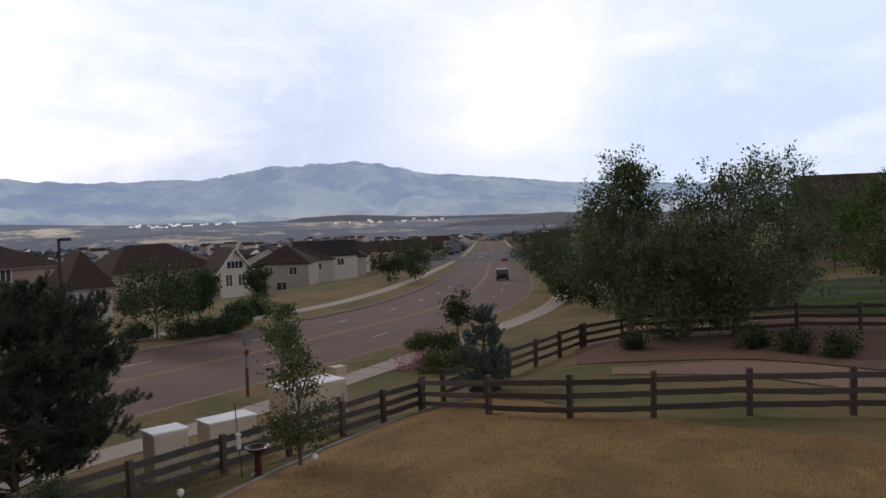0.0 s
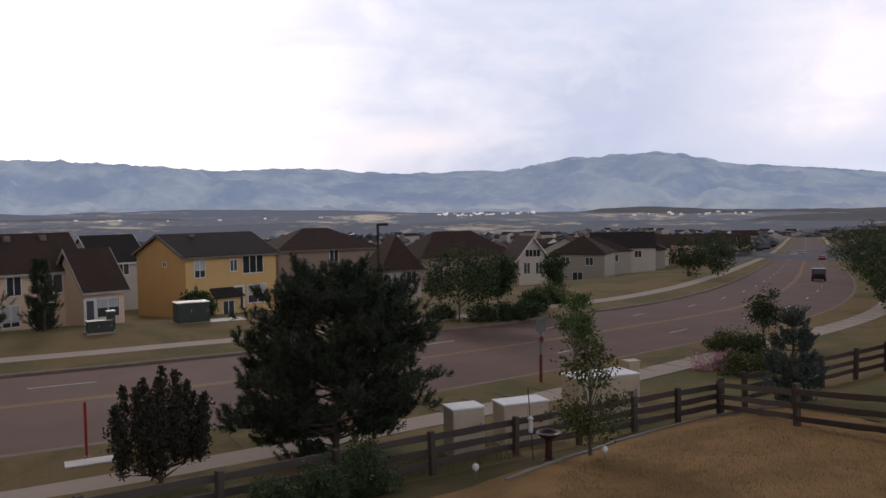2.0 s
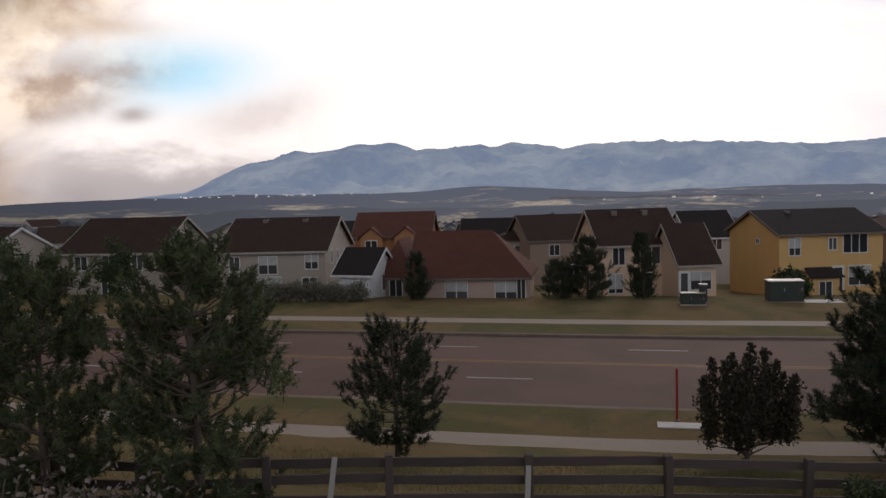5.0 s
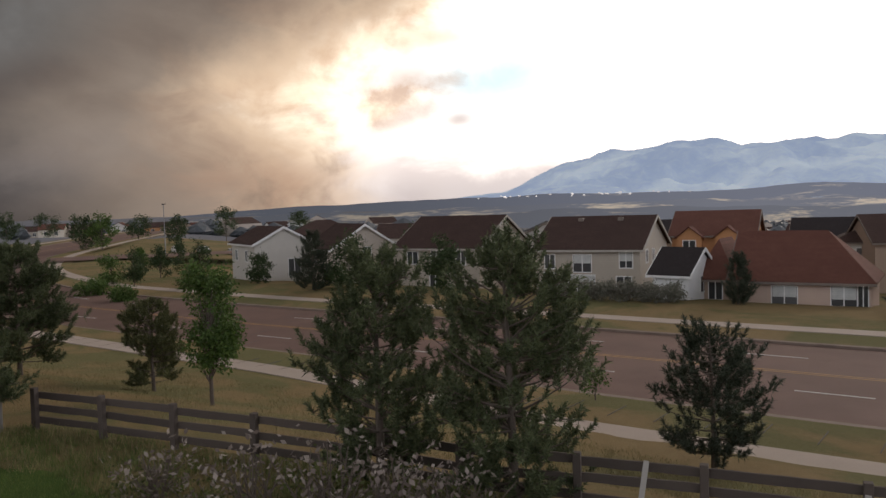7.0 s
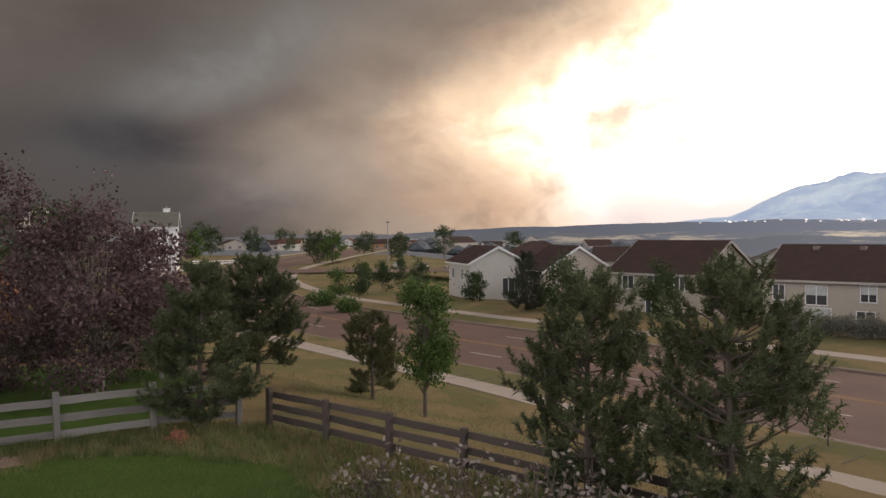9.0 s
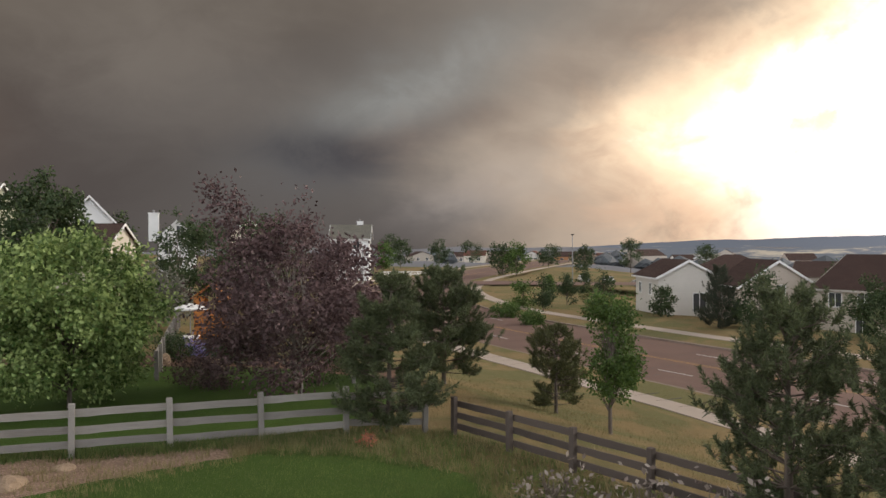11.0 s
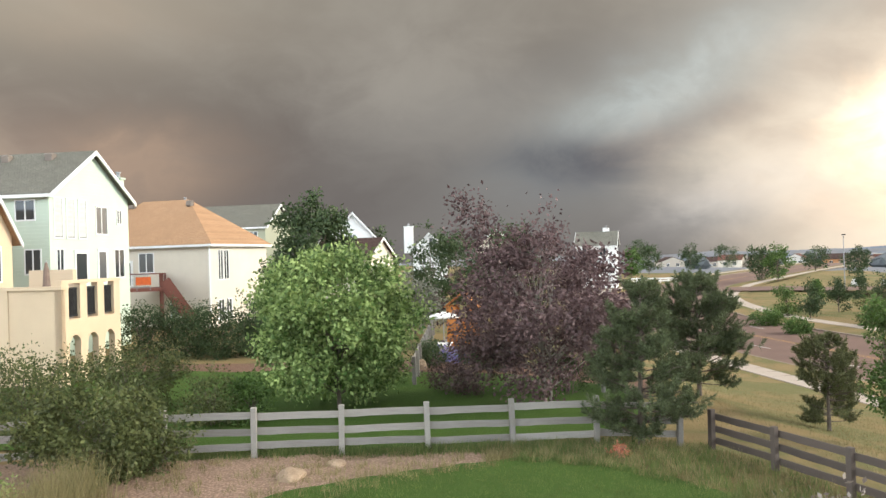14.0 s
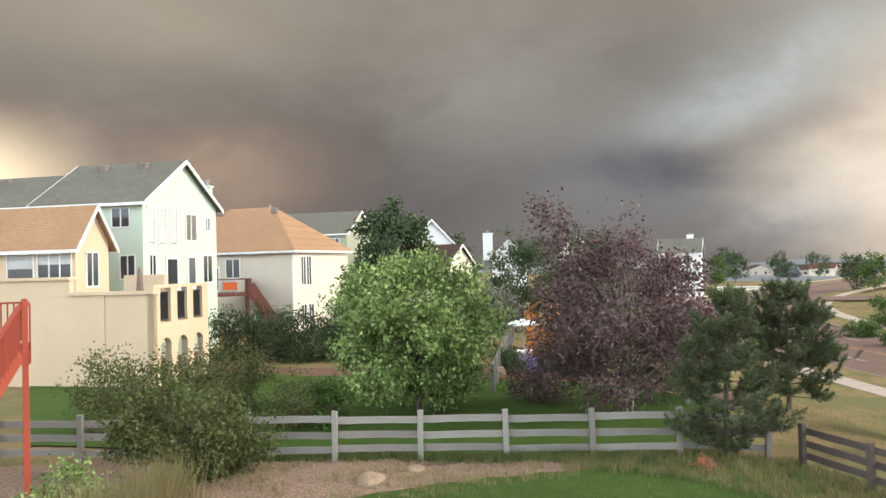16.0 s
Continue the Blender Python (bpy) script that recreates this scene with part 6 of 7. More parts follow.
house(at(14.9, 115), 30, 4.2, 8, -1.8, 0.9, "cream", ROOF_BROWN, "cream house with steep white-edged gable", "y", [("F", 2.1, -1.9, 2.2, 1.0, 3), ("F", 1.2, -4.4, 0.9, 1.6), ("F", 3.0, -4.4, 0.9, 1.6)], over=0.6)
# roofs behind, going down into the valley
hr = random.Random(5)
names = {"brown": "brown", "taupe": "taupe", "grey": "grey", "peach": "peach", "cream": "cream", "palegrey": "pale grey"}
spots = [(36, 112), (34.4, 120), (30, 128), (27.6, 122), (23.8, 132), (18.5, 150), (57, 96), (59.5, 104), (52.5, 100), (54.6, 92), (71.5, 108), (77.8, 112), (80.5, 106), (87, 128), (47, 118), (40, 135), (64, 125), (93, 130), (83, 150),
         (12.6, 130), (11, 140), (9.6, 150), (8.2, 160), (7.2, 170), (6.0, 185), (5.0, 200), (4.2, 215), (13.4, 165), (10.4, 180), (8.8, 195), (7.0, 215), (5.4, 240), (3.2, 250), (2.2, 275), (3.8, 290), (15.6, 185), (12.0, 210), (9.4, 235), (6.6, 265), (1.4, 310), (20, 190), (25, 185), (30, 180), (17, 215), (22.5, 215),
         (35, 190), (44, 190), (50, 185), (60, 190), (70, 185), (75, 195), (14, 240), (4.6, 320), (2.6, 340), (-6.5, 290), (-7.8, 270), (-8.8, 250), (-5.9, 330), (-10, 230)]
for a, d in spots:
    x, y = at(a, d)
    wl, rf = hr.choice(["brown", "taupe", "grey", "brown", "peach", "cream", "palegrey"]), hr.choice([ROOF_BROWN, ROOF_BROWN, ROOF_DARK, ROOF_BROWN])
    w, dp = hr.uniform(8.5, 11.5), hr.uniform(8, 10)
    g = ground_z(x, y)
    e = g + hr.choice([5.2, 5.2, 4.6])
    kd = hr.choice(["x", "y", "hip", "x"])
    house((x, y), a + hr.uniform(-18, 28), w, dp, e, e + hr.uniform(2.0, 2.7), wl, rf, f"{names[wl]} suburban house with {'charcoal' if rf is ROOF_DARK else 'brown'} roof", kd,
          [("F", w * 0.28, e - 1.9, 1.2, 1.2), ("F", w * 0.72, e - 1.9, 1.2, 1.2), ("F", w * 0.5, e - 4.4, 1.6, 1.3)], trim=d < 130, edging=MAT_DULL)
# houses to the south
house((-15.7, -56.4), 120, 6.97, 8.6, 9.35, 11.5, "mint", ROOF_GREY, "lower wing of the mint sided house", "x", [("F", 2.5, 7.9, 1.0, 1.0), ("F", 5.0, 7.9, 1.0, 1.0)], vents=1)
house((-19.2, -50.33), 120, 7, 8.6, 9.4, 12.05, "mint", ROOF_GREY, "tall pale mint sided house with grey roof", "x",
      [("F", 1.0, 7.9, 1.0, 1.05), ("F", 3.6, 7.9, 1.1, 1.05), ("F", 5.6, 7.9, 1.1, 1.05), ("F", 3.4, 4.7, 1.3, 1.5), ("F", 6.0, 4.9, 0.9, 1.3), ("R", 0.8, 6.9, 0.75, 2.2, 0, 0.98), ("R", 2.0, 6.9, 0.75, 2.2, 0, 0.98), ("R", 3.2, 6.9, 0.75, 2.2, 0, 0.98),
       ("R", 5.3, 7.2, 1.2, 1.6, 1), ("R", 7.4, 7.9, 0.5, 0.8), ("R", 7.3, 4.5, 1.1, 1.7, 1), ("R", 0.9, 4.7, 0.6, 1.5)], [("R", 5.3, 4.1, 1.0, 2.1), ("R", 3.0, 4.1, 1.3, 2.0)], chimney=(6.2, 8.95, 0.5, 10.9), vents=2)
H = house((-10.3, -54.0), 120, 14.6, 2.7, 6.85, 8.65, "sand", ROOF_ORANGE, "sand stucco house with orange shingle roof", "x",
          [("F", 8.6, 4.4, 1.6, 1.9, 1, 0.9), ("F", 11.4, 4.4, 1.5, 1.9, 0, 0.4), ("F", 13.4, 4.4, 1.9, 1.9, 2, 0.3), ("F", 5.0, 4.4, 1.4, 1.9), ("R", 1.3, 4.6, 0.9, 1.7)])
H = house((-35.05, -66.56), 112, 14, 9.5, 6.9, 10.6, "cream", ROOF_ORANGE, "cream stucco house with hipped orange roof", "hip",
          [("F", 8.2, 4.6, 1.3, 1.5), ("F", 4.5, 4.6, 1.2, 1.5), ("R", 1.5, 3.9, 0.7, 2.3), ("R", 2.4, 3.9, 0.7, 2.3), ("R", 1.5, 0.6, 0.8, 1.6), ("R", 2.7, 0.6, 0.8, 1.6), ("F", 11.0, 1.0, 1.2, 1.2)], [("F", 6.4, 3.4, 0.9, 2.1)], vents=2)
part("downpipe", boxes((13.9, 14.0, -0.1, 0.0, 0.2, 6.9)), MAT_TRIM, H)
house(at(145.5, 100), 118, 12, 9, 9.4, 12.1, "olive", ROOF_GREY, "olive sided house with grey-green roof", "x", [("F", 6, 7.3, 1.2, 1.4), ("F", 8, 7.3, 1.2, 1.4), ("F", 10.5, 7.3, 1.0, 1.4)], chimney=(-0.2, 4.5, 1.0, 13.0))
house(at(134.4, 92), 140, 4.8, 8, 7.9, 10.5, "white", ROOF_DARK, "bright white house with steep gable", "y", [("F", 2.4, 6.6, 0.8, 1.4), ("F", 3.6, 3.8, 0.9, 1.4), ("F", 1.4, 3.6, 0.9, 1.4)])
house(at(136.0, 84), 112, 6.5, 8, 5.3, 7.3, "cream", ROOF_BROWN, "tan house with brown gabled roof", "x", [("R", 2.0, 3.2, 0.8, 1.4), ("R", 5.5, 3.2, 0.8, 1.4)])
house(at(128.6, 120), 125, 5, 8, 6.3, 8.7, "white", ROOF_GREY, "white gabled house among the trees", "y", [("F", 3.0, 6.6, 1.0, 1.4), ("F", 1.4, 4.0, 1.0, 1.4)], chimney=(-0.9, 4, 1.4, 9.9))
house(at(124, 130), 120, 6, 8, 7.0, 9.2, "cream", ROOF_GREY, "cream gabled house among the trees", "y", [("F", 3.0, 6.0, 1.0, 1.4)])
house(at(117.2, 155), 112, 7.5, 8, 6.4, 9.0, "white", ROOF_GREY, "white house with chimney on the rise", "x", [("F", 2, 4.4, 1.2, 1.4), ("F", 5, 4.4, 1.2, 1.4), ("R", 3, 4.4, 1.2, 1.6), ("R", 5.8, 4.2, 1.0, 1.8)], chimney=(5.5, 4.5, 1.2, 9.7))
for k, (a, d, w, wl) in enumerate(((107.6, 240, 10, "cream"), (106.4, 245, 9, "taupe"), (105.2, 240, 11, "brown"), (103.4, 235, 9, "palegrey"), (101.0, 250, 10, "orange"), (99.6, 230, 11, "brown"), (98.2, 235, 10, "cream"), (96.2, 225, 10, "taupe"), (94.4, 230, 9, "white"), (93.2, 225, 10, "white"), (109, 260, 12, "grey"), (111.4, 255, 12, "grey"), (91.6, 250, 10, "brown"))):
    x, y = at(a, d * 1.55)
    g = ground_z(x, y)
    house((x, y), a + (k % 3) * 15 - 10, w, 9, g + 4.2, g + 6.4, wl, ROOF_BROWN if k % 3 else ROOF_RED, "distant suburban house with brown roof", "y" if k % 2 else "x", [("F", w * 0.3, g + 1.9, 1.4, 1.4), ("F", w * 0.7, g + 1.9, 1.4, 1.4)], trim=False)
house((30.8, 68.0), -24, 12, 10, 4.6, 7.2, "brown", ROOF_BROWN, "brown house with low roof on the rise", edging=MAT_DULL, kind="x", windows=[("F", 3, 3, 1.3, 1.4), ("F", 8, 3, 1.3, 1.4), ("L", 4, 3, 1.2, 1.4)])

# ---------------------------------------------------------------- stucco terrace with arcade
MAT_BLACK = material("black_iron_rail", mottled((0.015, 0.015, 0.017), (0.03, 0.03, 0.03), 5, 30, 0.2), 0.5, 0.4)
T = thing("stucco_terrace", -17.7, -33.7, 0.0, 120, "sand stucco terrace with arched openings and black rails", "terrace")
ST = WALLS["sand"]
part("side_wall", boxes((-10.0, 0, 0, 0.3, -0.3, 4.25), (-10.0, -4.2, 0.0, 0.3, 4.25, 4.95), (-2.9, -2.4, -0.06, 0.0, -0.3, 4.25)), ST, T)
part("coping", boxes((-4.2, 0.1, -0.12, 0.42, 4.25, 4.4), (-10.0, -4.15, -0.12, 0.42, 4.95, 5.1)), ST, T)
part("terrace_floor", boxes((-9.7, -0.3, 0.3, 4.7, 2.85, 3.0)), MAT_CONC, T)
bm = bmesh.new()
arch_w, n = 0.92, 10
for k in range(3):
    y0 = 0.4 + k * 1.42
    # pier, spandrel with an arched soffit, and the parapet's posts
    box(bm, -0.3, 0, y0 - 0.4, y0 + 0.15, -0.3, 4.5)
    prev = None
    for i in range(n + 1):
        a = math.pi * i / n
        yy, zz = y0 + 0.15 + arch_w / 2 * (1 - math.cos(a)), 1.75 + 0.5 * math.sin(a)
        if prev:
            poly(bm, [(0, prev[0], prev[1]), (0, yy, zz), (0, yy, 2.95), (0, prev[0], 2.95)], 0.3, (-1, 0, 0))
        prev = yy, zz
box(bm, -0.3, 0, 4.26, 4.8, -0.3, 4.5)
box(bm, -0.34, 0.04, 0, 4.8, 4.5, 4.64)
part("arcade_wall", bm, ST, T)
part("back_wall", boxes((-5.0, -4.7, 0.3, 4.8, -0.3, 2.85)), WALLS["peach"], T)
for k in range(3):
    y0 = 0.4 + k * 1.42 + 0.15
    rail = part("iron_rail", boxes((-0.2, -0.12, y0, y0 + 0.92, 4.25, 4.32)), MAT_BLACK, T)
    part("bottom_rail", boxes((-0.2, -0.12, y0, y0 + 0.92, 3.05, 3.12)), MAT_BLACK, rail)
    for j in range(16):
        part("baluster", boxes((-0.175, -0.145, y0 + 0.06 * j, y0 + 0.06 * j + 0.035, 3.1, 4.28)), MAT_BLACK, rail)
part("parapet", boxes((-3.6, -1.4, 3.2, 3.5, 3.0, 5.1)), ST, T)
# things on the terrace
MAT_CANVAS = material("brown_canvas", mottled((0.16, 0.11, 0.085), (0.2, 0.14, 0.11), 3, 40, 0.3), 0.9)
MAT_WICKER = material("dark_wicker", mottled((0.06, 0.045, 0.035), (0.10, 0.08, 0.06), 6, 60, 0.5), 0.8)
c120 = pose(-17.7, -33.7, 3.0, 0, 0, 120)
p = c120 @ Vector((-2.2, 2.4, 0))
U = thing("patio_umbrella", p.x, p.y, p.z, 0, "folded brown canvas patio umbrella on terrace", "umbrella")
part("pole", lathe([(0.025, 0), (0.025, 2.5), (0.01, 2.55)], 8), MAT_METAL, U)
part("base", lathe([(0.25, 0), (0.25, 0.05), (0.06, 0.1)], 12), MAT_METAL, U)
part("canopy", lathe([(0.05, 2.45), (0.12, 2.1), (0.16, 1.5), (0.22, 0.95), (0.17, 0.8), (0.06, 0.78)][::-1], 10), MAT_CANVAS, U)


def patio_chair(p, turn):
    c = thing("patio_chair", p.x, p.y, p.z, turn, "dark wicker patio armchair on the terrace", "chair", "patio chairs")
    part("seat", boxes((-0.32, 0.32, -0.3, 0.3, 0.36, 0.46), bevel=0.02), MAT_WICKER, c)
    part("backrest", boxes((-0.32, 0.32, 0.24, 0.32, 0.46, 1.0), bevel=0.02), MAT_WICKER, c)
    for u in (-0.32, 0.26):
        part("arm", boxes((u, u + 0.06, -0.3, 0.28, 0.62, 0.68), bevel=0.01), MAT_WICKER, c)
        for v in (-0.3, 0.24):
            part("leg", boxes((u, u + 0.05, v, v + 0.05, 0, 0.64)), MAT_WICKER, c)
    return c


patio_chair(c120 @ Vector((-2.9, 1.4, 0)), 300)
patio_chair(c120 @ Vector((-0.9, 1.3, 0)), 250)
patio_chair(c120 @ Vector((-0.9, 2.9, 0)), 200)

# ---------------------------------------------------------------- timber decks
MAT_REDWOOD = material("red_stained_timber", timber((0.30, 0.050, 0.028), (0.42, 0.085, 0.045)), 0.7, bump=(0.4, 0.01))
MAT_DECK = material("red_brown_deck_timber", timber((0.13, 0.045, 0.035), (0.20, 0.075, 0.055)), 0.8, bump=(0.4, 0.01))


def bar(p, q, w, h):
    """A straight timber from p to q."""
    p, q = Vector(p), Vector(q)
    d = q - p
    bm = boxes((0, d.length, -w / 2, w / 2, -h / 2, h / 2))
    m = Matrix.Translation(p) @ d.to_track_quat("X", "Z").to_matrix().to_4x4()
    bm.transform(m)
    return bm


def rail_run(parent, mat, p, q, z=0.0, top=1.05, gap=0.14):
    p, q = Vector(p), Vector(q)
    up = Vector((0, 0, 1))
    part("top_rail", bar(p + up * top, q + up * top, 0.13, 0.05), mat, parent)
    part("bottom_rail", bar(p + up * 0.12, q + up * 0.12, 0.05, 0.08), mat, parent)
    n = int((q - p).length / gap)
    for k in range(1, n):
        r = p + (q - p) * (k / n)
        part("baluster", bar(r + up * 0.1, r + up * top, 0.04, 0.04), mat, parent)


x, y = at(160.1, 20.6)
DK = thing("red_deck", x, y, ground_z(x, y), 160, "bright red-stained timber deck with stairs", "deck")
F = 3.4
part("deck_floor", boxes(*[(-4.2, 0.05, 0.02 + 0.15 * k, 0.155 + 0.15 * k, F - 0.04, F) for k in range(16)]), MAT_REDWOOD, DK)
part("rim_joist", boxes((-4.2, 0.05, 0, 0.05, F - 0.32, F - 0.04), (0.0, 0.05, 0.0, 2.4, F - 0.32, F - 0.04)), MAT_REDWOOD, DK)
for u, v in ((-0.05, 0.1), (-0.05, 2.2), (-4.0, 0.1), (-4.0, 2.2)):
    part("post", boxes((u - 0.07, u + 0.07, v - 0.07, v + 0.07, -0.1, F + 1.15), bevel=0.01), MAT_REDWOOD, DK)
rail_run(DK, MAT_REDWOOD, (0, 0.05, F), (0, 2.4, F), gap=0.12)
rail_run(DK, MAT_REDWOOD, (-4.2, 2.35, F), (0, 2.35, F))
rail_run(DK, MAT_REDWOOD, (-4.2, 0.05, F), (-1.3, 0.05, F))
part("side_panel", boxes(*[(0.05, 0.075, 0.05 + 0.145 * k, 0.185 + 0.145 * k, F - 0.3, F + 1.05) for k in range(16)]), MAT_REDWOOD, DK)
d0, d1 = Vector((-0.15, 0.0, F)), Vector((-2.2, -2.9, 0.12))
side_v = Vector((-0.82, 0.58, 0)) * 1.05
for o in (Vector((0, 0, 0)), side_v):
    part("stringer", bar(d0 + o - Vector((0, 0, 0.1)), d1 + o - Vector((0, 0, 0.02)), 0.06, 0.28), MAT_REDWOOD, DK)
    part("stair_rail", bar(d0 + o + Vector((0, 0, 1.05)), d1 + o + Vector((0, 0, 1.05)), 0.1, 0.06), MAT_REDWOOD, DK)
    for k in range(26):
        q = d0 + (d1 - d0) * ((k + 0.5) / 26) + o
        part("baluster", boxes((q.x - 0.045, q.x + 0.045, q.y - 0.02, q.y + 0.02, q.z, q.z + 1.03)), MAT_REDWOOD, DK)
    part("newel_post", boxes((d1.x + o.x - 0.06, d1.x + o.x + 0.06, d1.y + o.y - 0.06, d1.y + o.y + 0.06, -0.1, 1.3)), MAT_REDWOOD, DK)
for k in range(1, 15):
    q = d0 + (d1 - d0) * (k / 15)
    bm = bar(q, q + side_v, 0.27, 0.045)
    part("tread", bm, MAT_REDWOOD, DK)
lamp_q = d0 + (d1 - d0) * 0.36 + Vector((0.08, -0.06, 0.55))
lt = part("stair_light", lathe([(0.03, 0), (0.055, 0.02), (0.055, 0.13), (0.03, 0.15)], 10), MAT_TRIM, DK, "small white stair light", m=Matrix.Translation(lamp_q))
x, y = at(161.5, 17.6)
bm = boxes((-2.2, 1.2, -2.4, 1.6, -0.3, 0.07), bevel=0.02)
slab = tagged(new("concrete_slab", bpy.data.meshes.new("concrete_slab")), "pale concrete slab under deck stairs", "slab", kind="structure")
bm.to_mesh(slab.data), bm.free()
slab.data.materials.append(MAT_CONC)
slab.matrix_world = pose(x, y, ground_z(x, y), 0, 0, 160)

x, y = at(149.6, 64)
D2 = thing("timber_deck", x, y, ground_z(x, y), 148, "red-brown raised timber deck with stairs", "deck")
F = 3.3
part("deck_floor", boxes((0, 4.2, 0, 3.6, F - 0.25, F)), MAT_DECK, D2)
for u, v in ((0.2, 0.2), (3.9, 0.2), (0.2, 3.4), (3.9, 3.4)):
    part("post", boxes((u - 0.1, u + 0.1, v - 0.1, v + 0.1, -0.2, F + 1.1)), MAT_DECK, D2)
rail_run(D2, MAT_METAL, (0.2, 0.05, F), (3.0, 0.05, F))
part("handrail", boxes((0, 4.2, 0.0, 0.12, F + 1.05, F + 1.15)), MAT_DECK, D2)
part("privacy_panel", boxes((4.15, 4.2, 0, 3.6, F - 0.2, F + 1.1)), MAT_DECK, D2)
for v in (0.0, 1.0):
    part("stringer", bar((4.0, v, F - 0.05), (6.1, v, 0.1), 0.07, 0.32), MAT_DECK, D2)
    part("stair_panel", bar((4.1, v, F + 0.55), (6.1, v, 0.75), 0.04, 0.8), MAT_DECK, D2)
for k in range(1, 15):
    part("tread", boxes((4.0 + 0.14 * k - 0.12, 4.0 + 0.14 * k + 0.12, 0, 1.0, F - 0.21 * k - 0.03, F - 0.21 * k + 0.03)), MAT_DECK, D2)
x2, y2 = at(147.3, 58)
CH = thing("orange_chair", x2, y2, ground_z(x, y) + F, 148, "orange folding chair on the raised deck", "chair")
MAT_ORANGE = material("orange_fabric", mottled((0.55, 0.12, 0.03), (0.45, 0.10, 0.03), 4, 40, 0.2), 0.8)
part("seat", boxes((-0.5, 0.5, -0.25, 0.25, 0.4, 0.46)), MAT_ORANGE, CH)
part("backrest", boxes((-0.5, 0.5, 0.2, 0.26, 0.46, 0.95)), MAT_ORANGE, CH)
for u in (-0.45, 0.42):
    for v in (-0.22, 0.2):
        part("leg", boxes((u, u + 0.03, v, v + 0.03, 0, 0.42)), MAT_METAL, CH)

# ---------------------------------------------------------------- utility boxes, signs, bird bath
MAT_BEIGE = material("beige_enamel_cabinet", mottled((0.60, 0.49, 0.36), (0.53, 0.43, 0.32), 1.5, 30, 0.2), 0.45)
# paler than the cabinet bodies; for their lids and other pale parts
MAT_PALE = material("pale_enamel", mottled((0.80, 0.78, 0.74), (0.74, 0.72, 0.68), 1.5, 30, 0.2), 0.3)
MAT_GREEN = material("dark_green_enamel", mottled((0.035, 0.05, 0.04), (0.05, 0.065, 0.05), 2, 30, 0.3), 0.45)
MAT_SIGNRED = material("red_enamel", mottled((0.45, 0.03, 0.025), (0.36, 0.03, 0.025), 4, 30, 0.2), 0.5)
MAT_RUST = material("rusty_red_steel", mottled((0.22, 0.05, 0.035), (0.14, 0.045, 0.035), 6, 40, 0.4), 0.7)


def cabinet(pos, turn, w, d, h, label, body=MAT_BEIGE, top=MAT_PALE, doors=2):
    x, y = pos
    c = thing("utility_cabinet", x, y, ground_z(x, y) - 0.02, turn, label, "utility box", "utility cabinets")
    part("plinth", boxes((-w / 2 - 0.08, w / 2 + 0.08, -d / 2 - 0.08, d / 2 + 0.08, -0.3, 0.1)), MAT_CONC, c)
    part("body", boxes((-w / 2, w / 2, -d / 2, d / 2, 0.1, h - 0.06), bevel=0.015), body, c)
    part("lid", boxes((-w / 2 - 0.03, w / 2 + 0.03, -d / 2 - 0.03, d / 2 + 0.03, h - 0.06, h), bevel=0.012), top, c)
    for k in range(doors):
        u0, u1 = -w / 2 + w * k / doors + 0.03, -w / 2 + w * (k + 1) / doors - 0.03
        dr = part("door", boxes((u0, u1, -d / 2 - 0.02, -d / 2, 0.16, h - 0.12), bevel=0.006), body, c)
        part("handle", boxes((u1 - 0.14, u1 - 0.08, -d / 2 - 0.05, -d / 2 - 0.02, h * 0.52, h * 0.68)), MAT_METAL, dr)
        if k == doors - 1:
            part("warning_plate", boxes((u1 - 0.34, u1 - 0.2, -d / 2 - 0.024, -d / 2 - 0.02, h * 0.5, h * 0.64)), MAT_RUST, dr)
    return c


cabinet(at(19.0, 23.0), 42, 1.0, 0.75, 1.5, "beige steel utility cabinet with pale top", doors=1)
cabinet(at(14.9, 24.6), 42, 1.55, 0.8, 1.35, "low wide beige utility cabinet with pale top")
cabinet(at(9.2, 28.0), 42, 2.4, 1.2, 1.7, "large beige utility cabinet with pale top")
cabinet(at(7.0, 30.5), 42, 0.5, 0.4, 1.85, "tall narrow beige utility cabinet", doors=1, top=MAT_BEIGE)
cabinet(at(43.4, 56), 50, 1.6, 1.0, 0.85, "low green utility box across the road", MAT_GREEN, MAT_GREEN)
cabinet(at(42.7, 57), 50, 0.5, 0.5, 1.35, "narrow green utility box across the road", MAT_GREEN, MAT_PALE, 1)
cabinet(at(37.5, 59.5), 50, 2.3, 1.4, 1.55, "large green utility box with pale top", MAT_GREEN, MAT_PALE)


def slab_at(name, pos, turn, w, d, label, lift=0.06, mat=None):
    x, y = pos
    s = tagged(new(name, bpy.data.meshes.new(name)), label, "concrete pad", kind="structure")
    bm = boxes((-w / 2, w / 2, -d / 2, d / 2, -0.3, lift), bevel=0.01)
    bm.to_mesh(s.data), bm.free()
    s.data.materials.append(mat or MAT_CONC)
    s.matrix_world = pose(x, y, ground_z(x, y), 0, 0, turn)


MAT_NEWCONC = material("fresh_white_concrete", mottled((0.74, 0.72, 0.69), (0.62, 0.60, 0.57), 1.5, 25, 0.2), 0.8, bump=(0.3, 0.01))
slab_at("concrete_pad", at(44.3, 27.4), 47, 1.5, 0.7, "white concrete pad round red marker", mat=MAT_NEWCONC)
slab_at("concrete_pad", at(35.2, 60), 50, 2.6, 1.6, "pale concrete pad beside green box", mat=MAT_NEWCONC)
x, y = at(44.5, 27.9)
M = thing("marker_post", x, y, ground_z(x, y), 0, "slim bright red marker post on pad", "post")
part("pole", lathe([(0.045, -0.2), (0.045, 1.85), (0.03, 1.9), (0.0, 1.92)][:3], 10), MAT_SIGNRED, M)
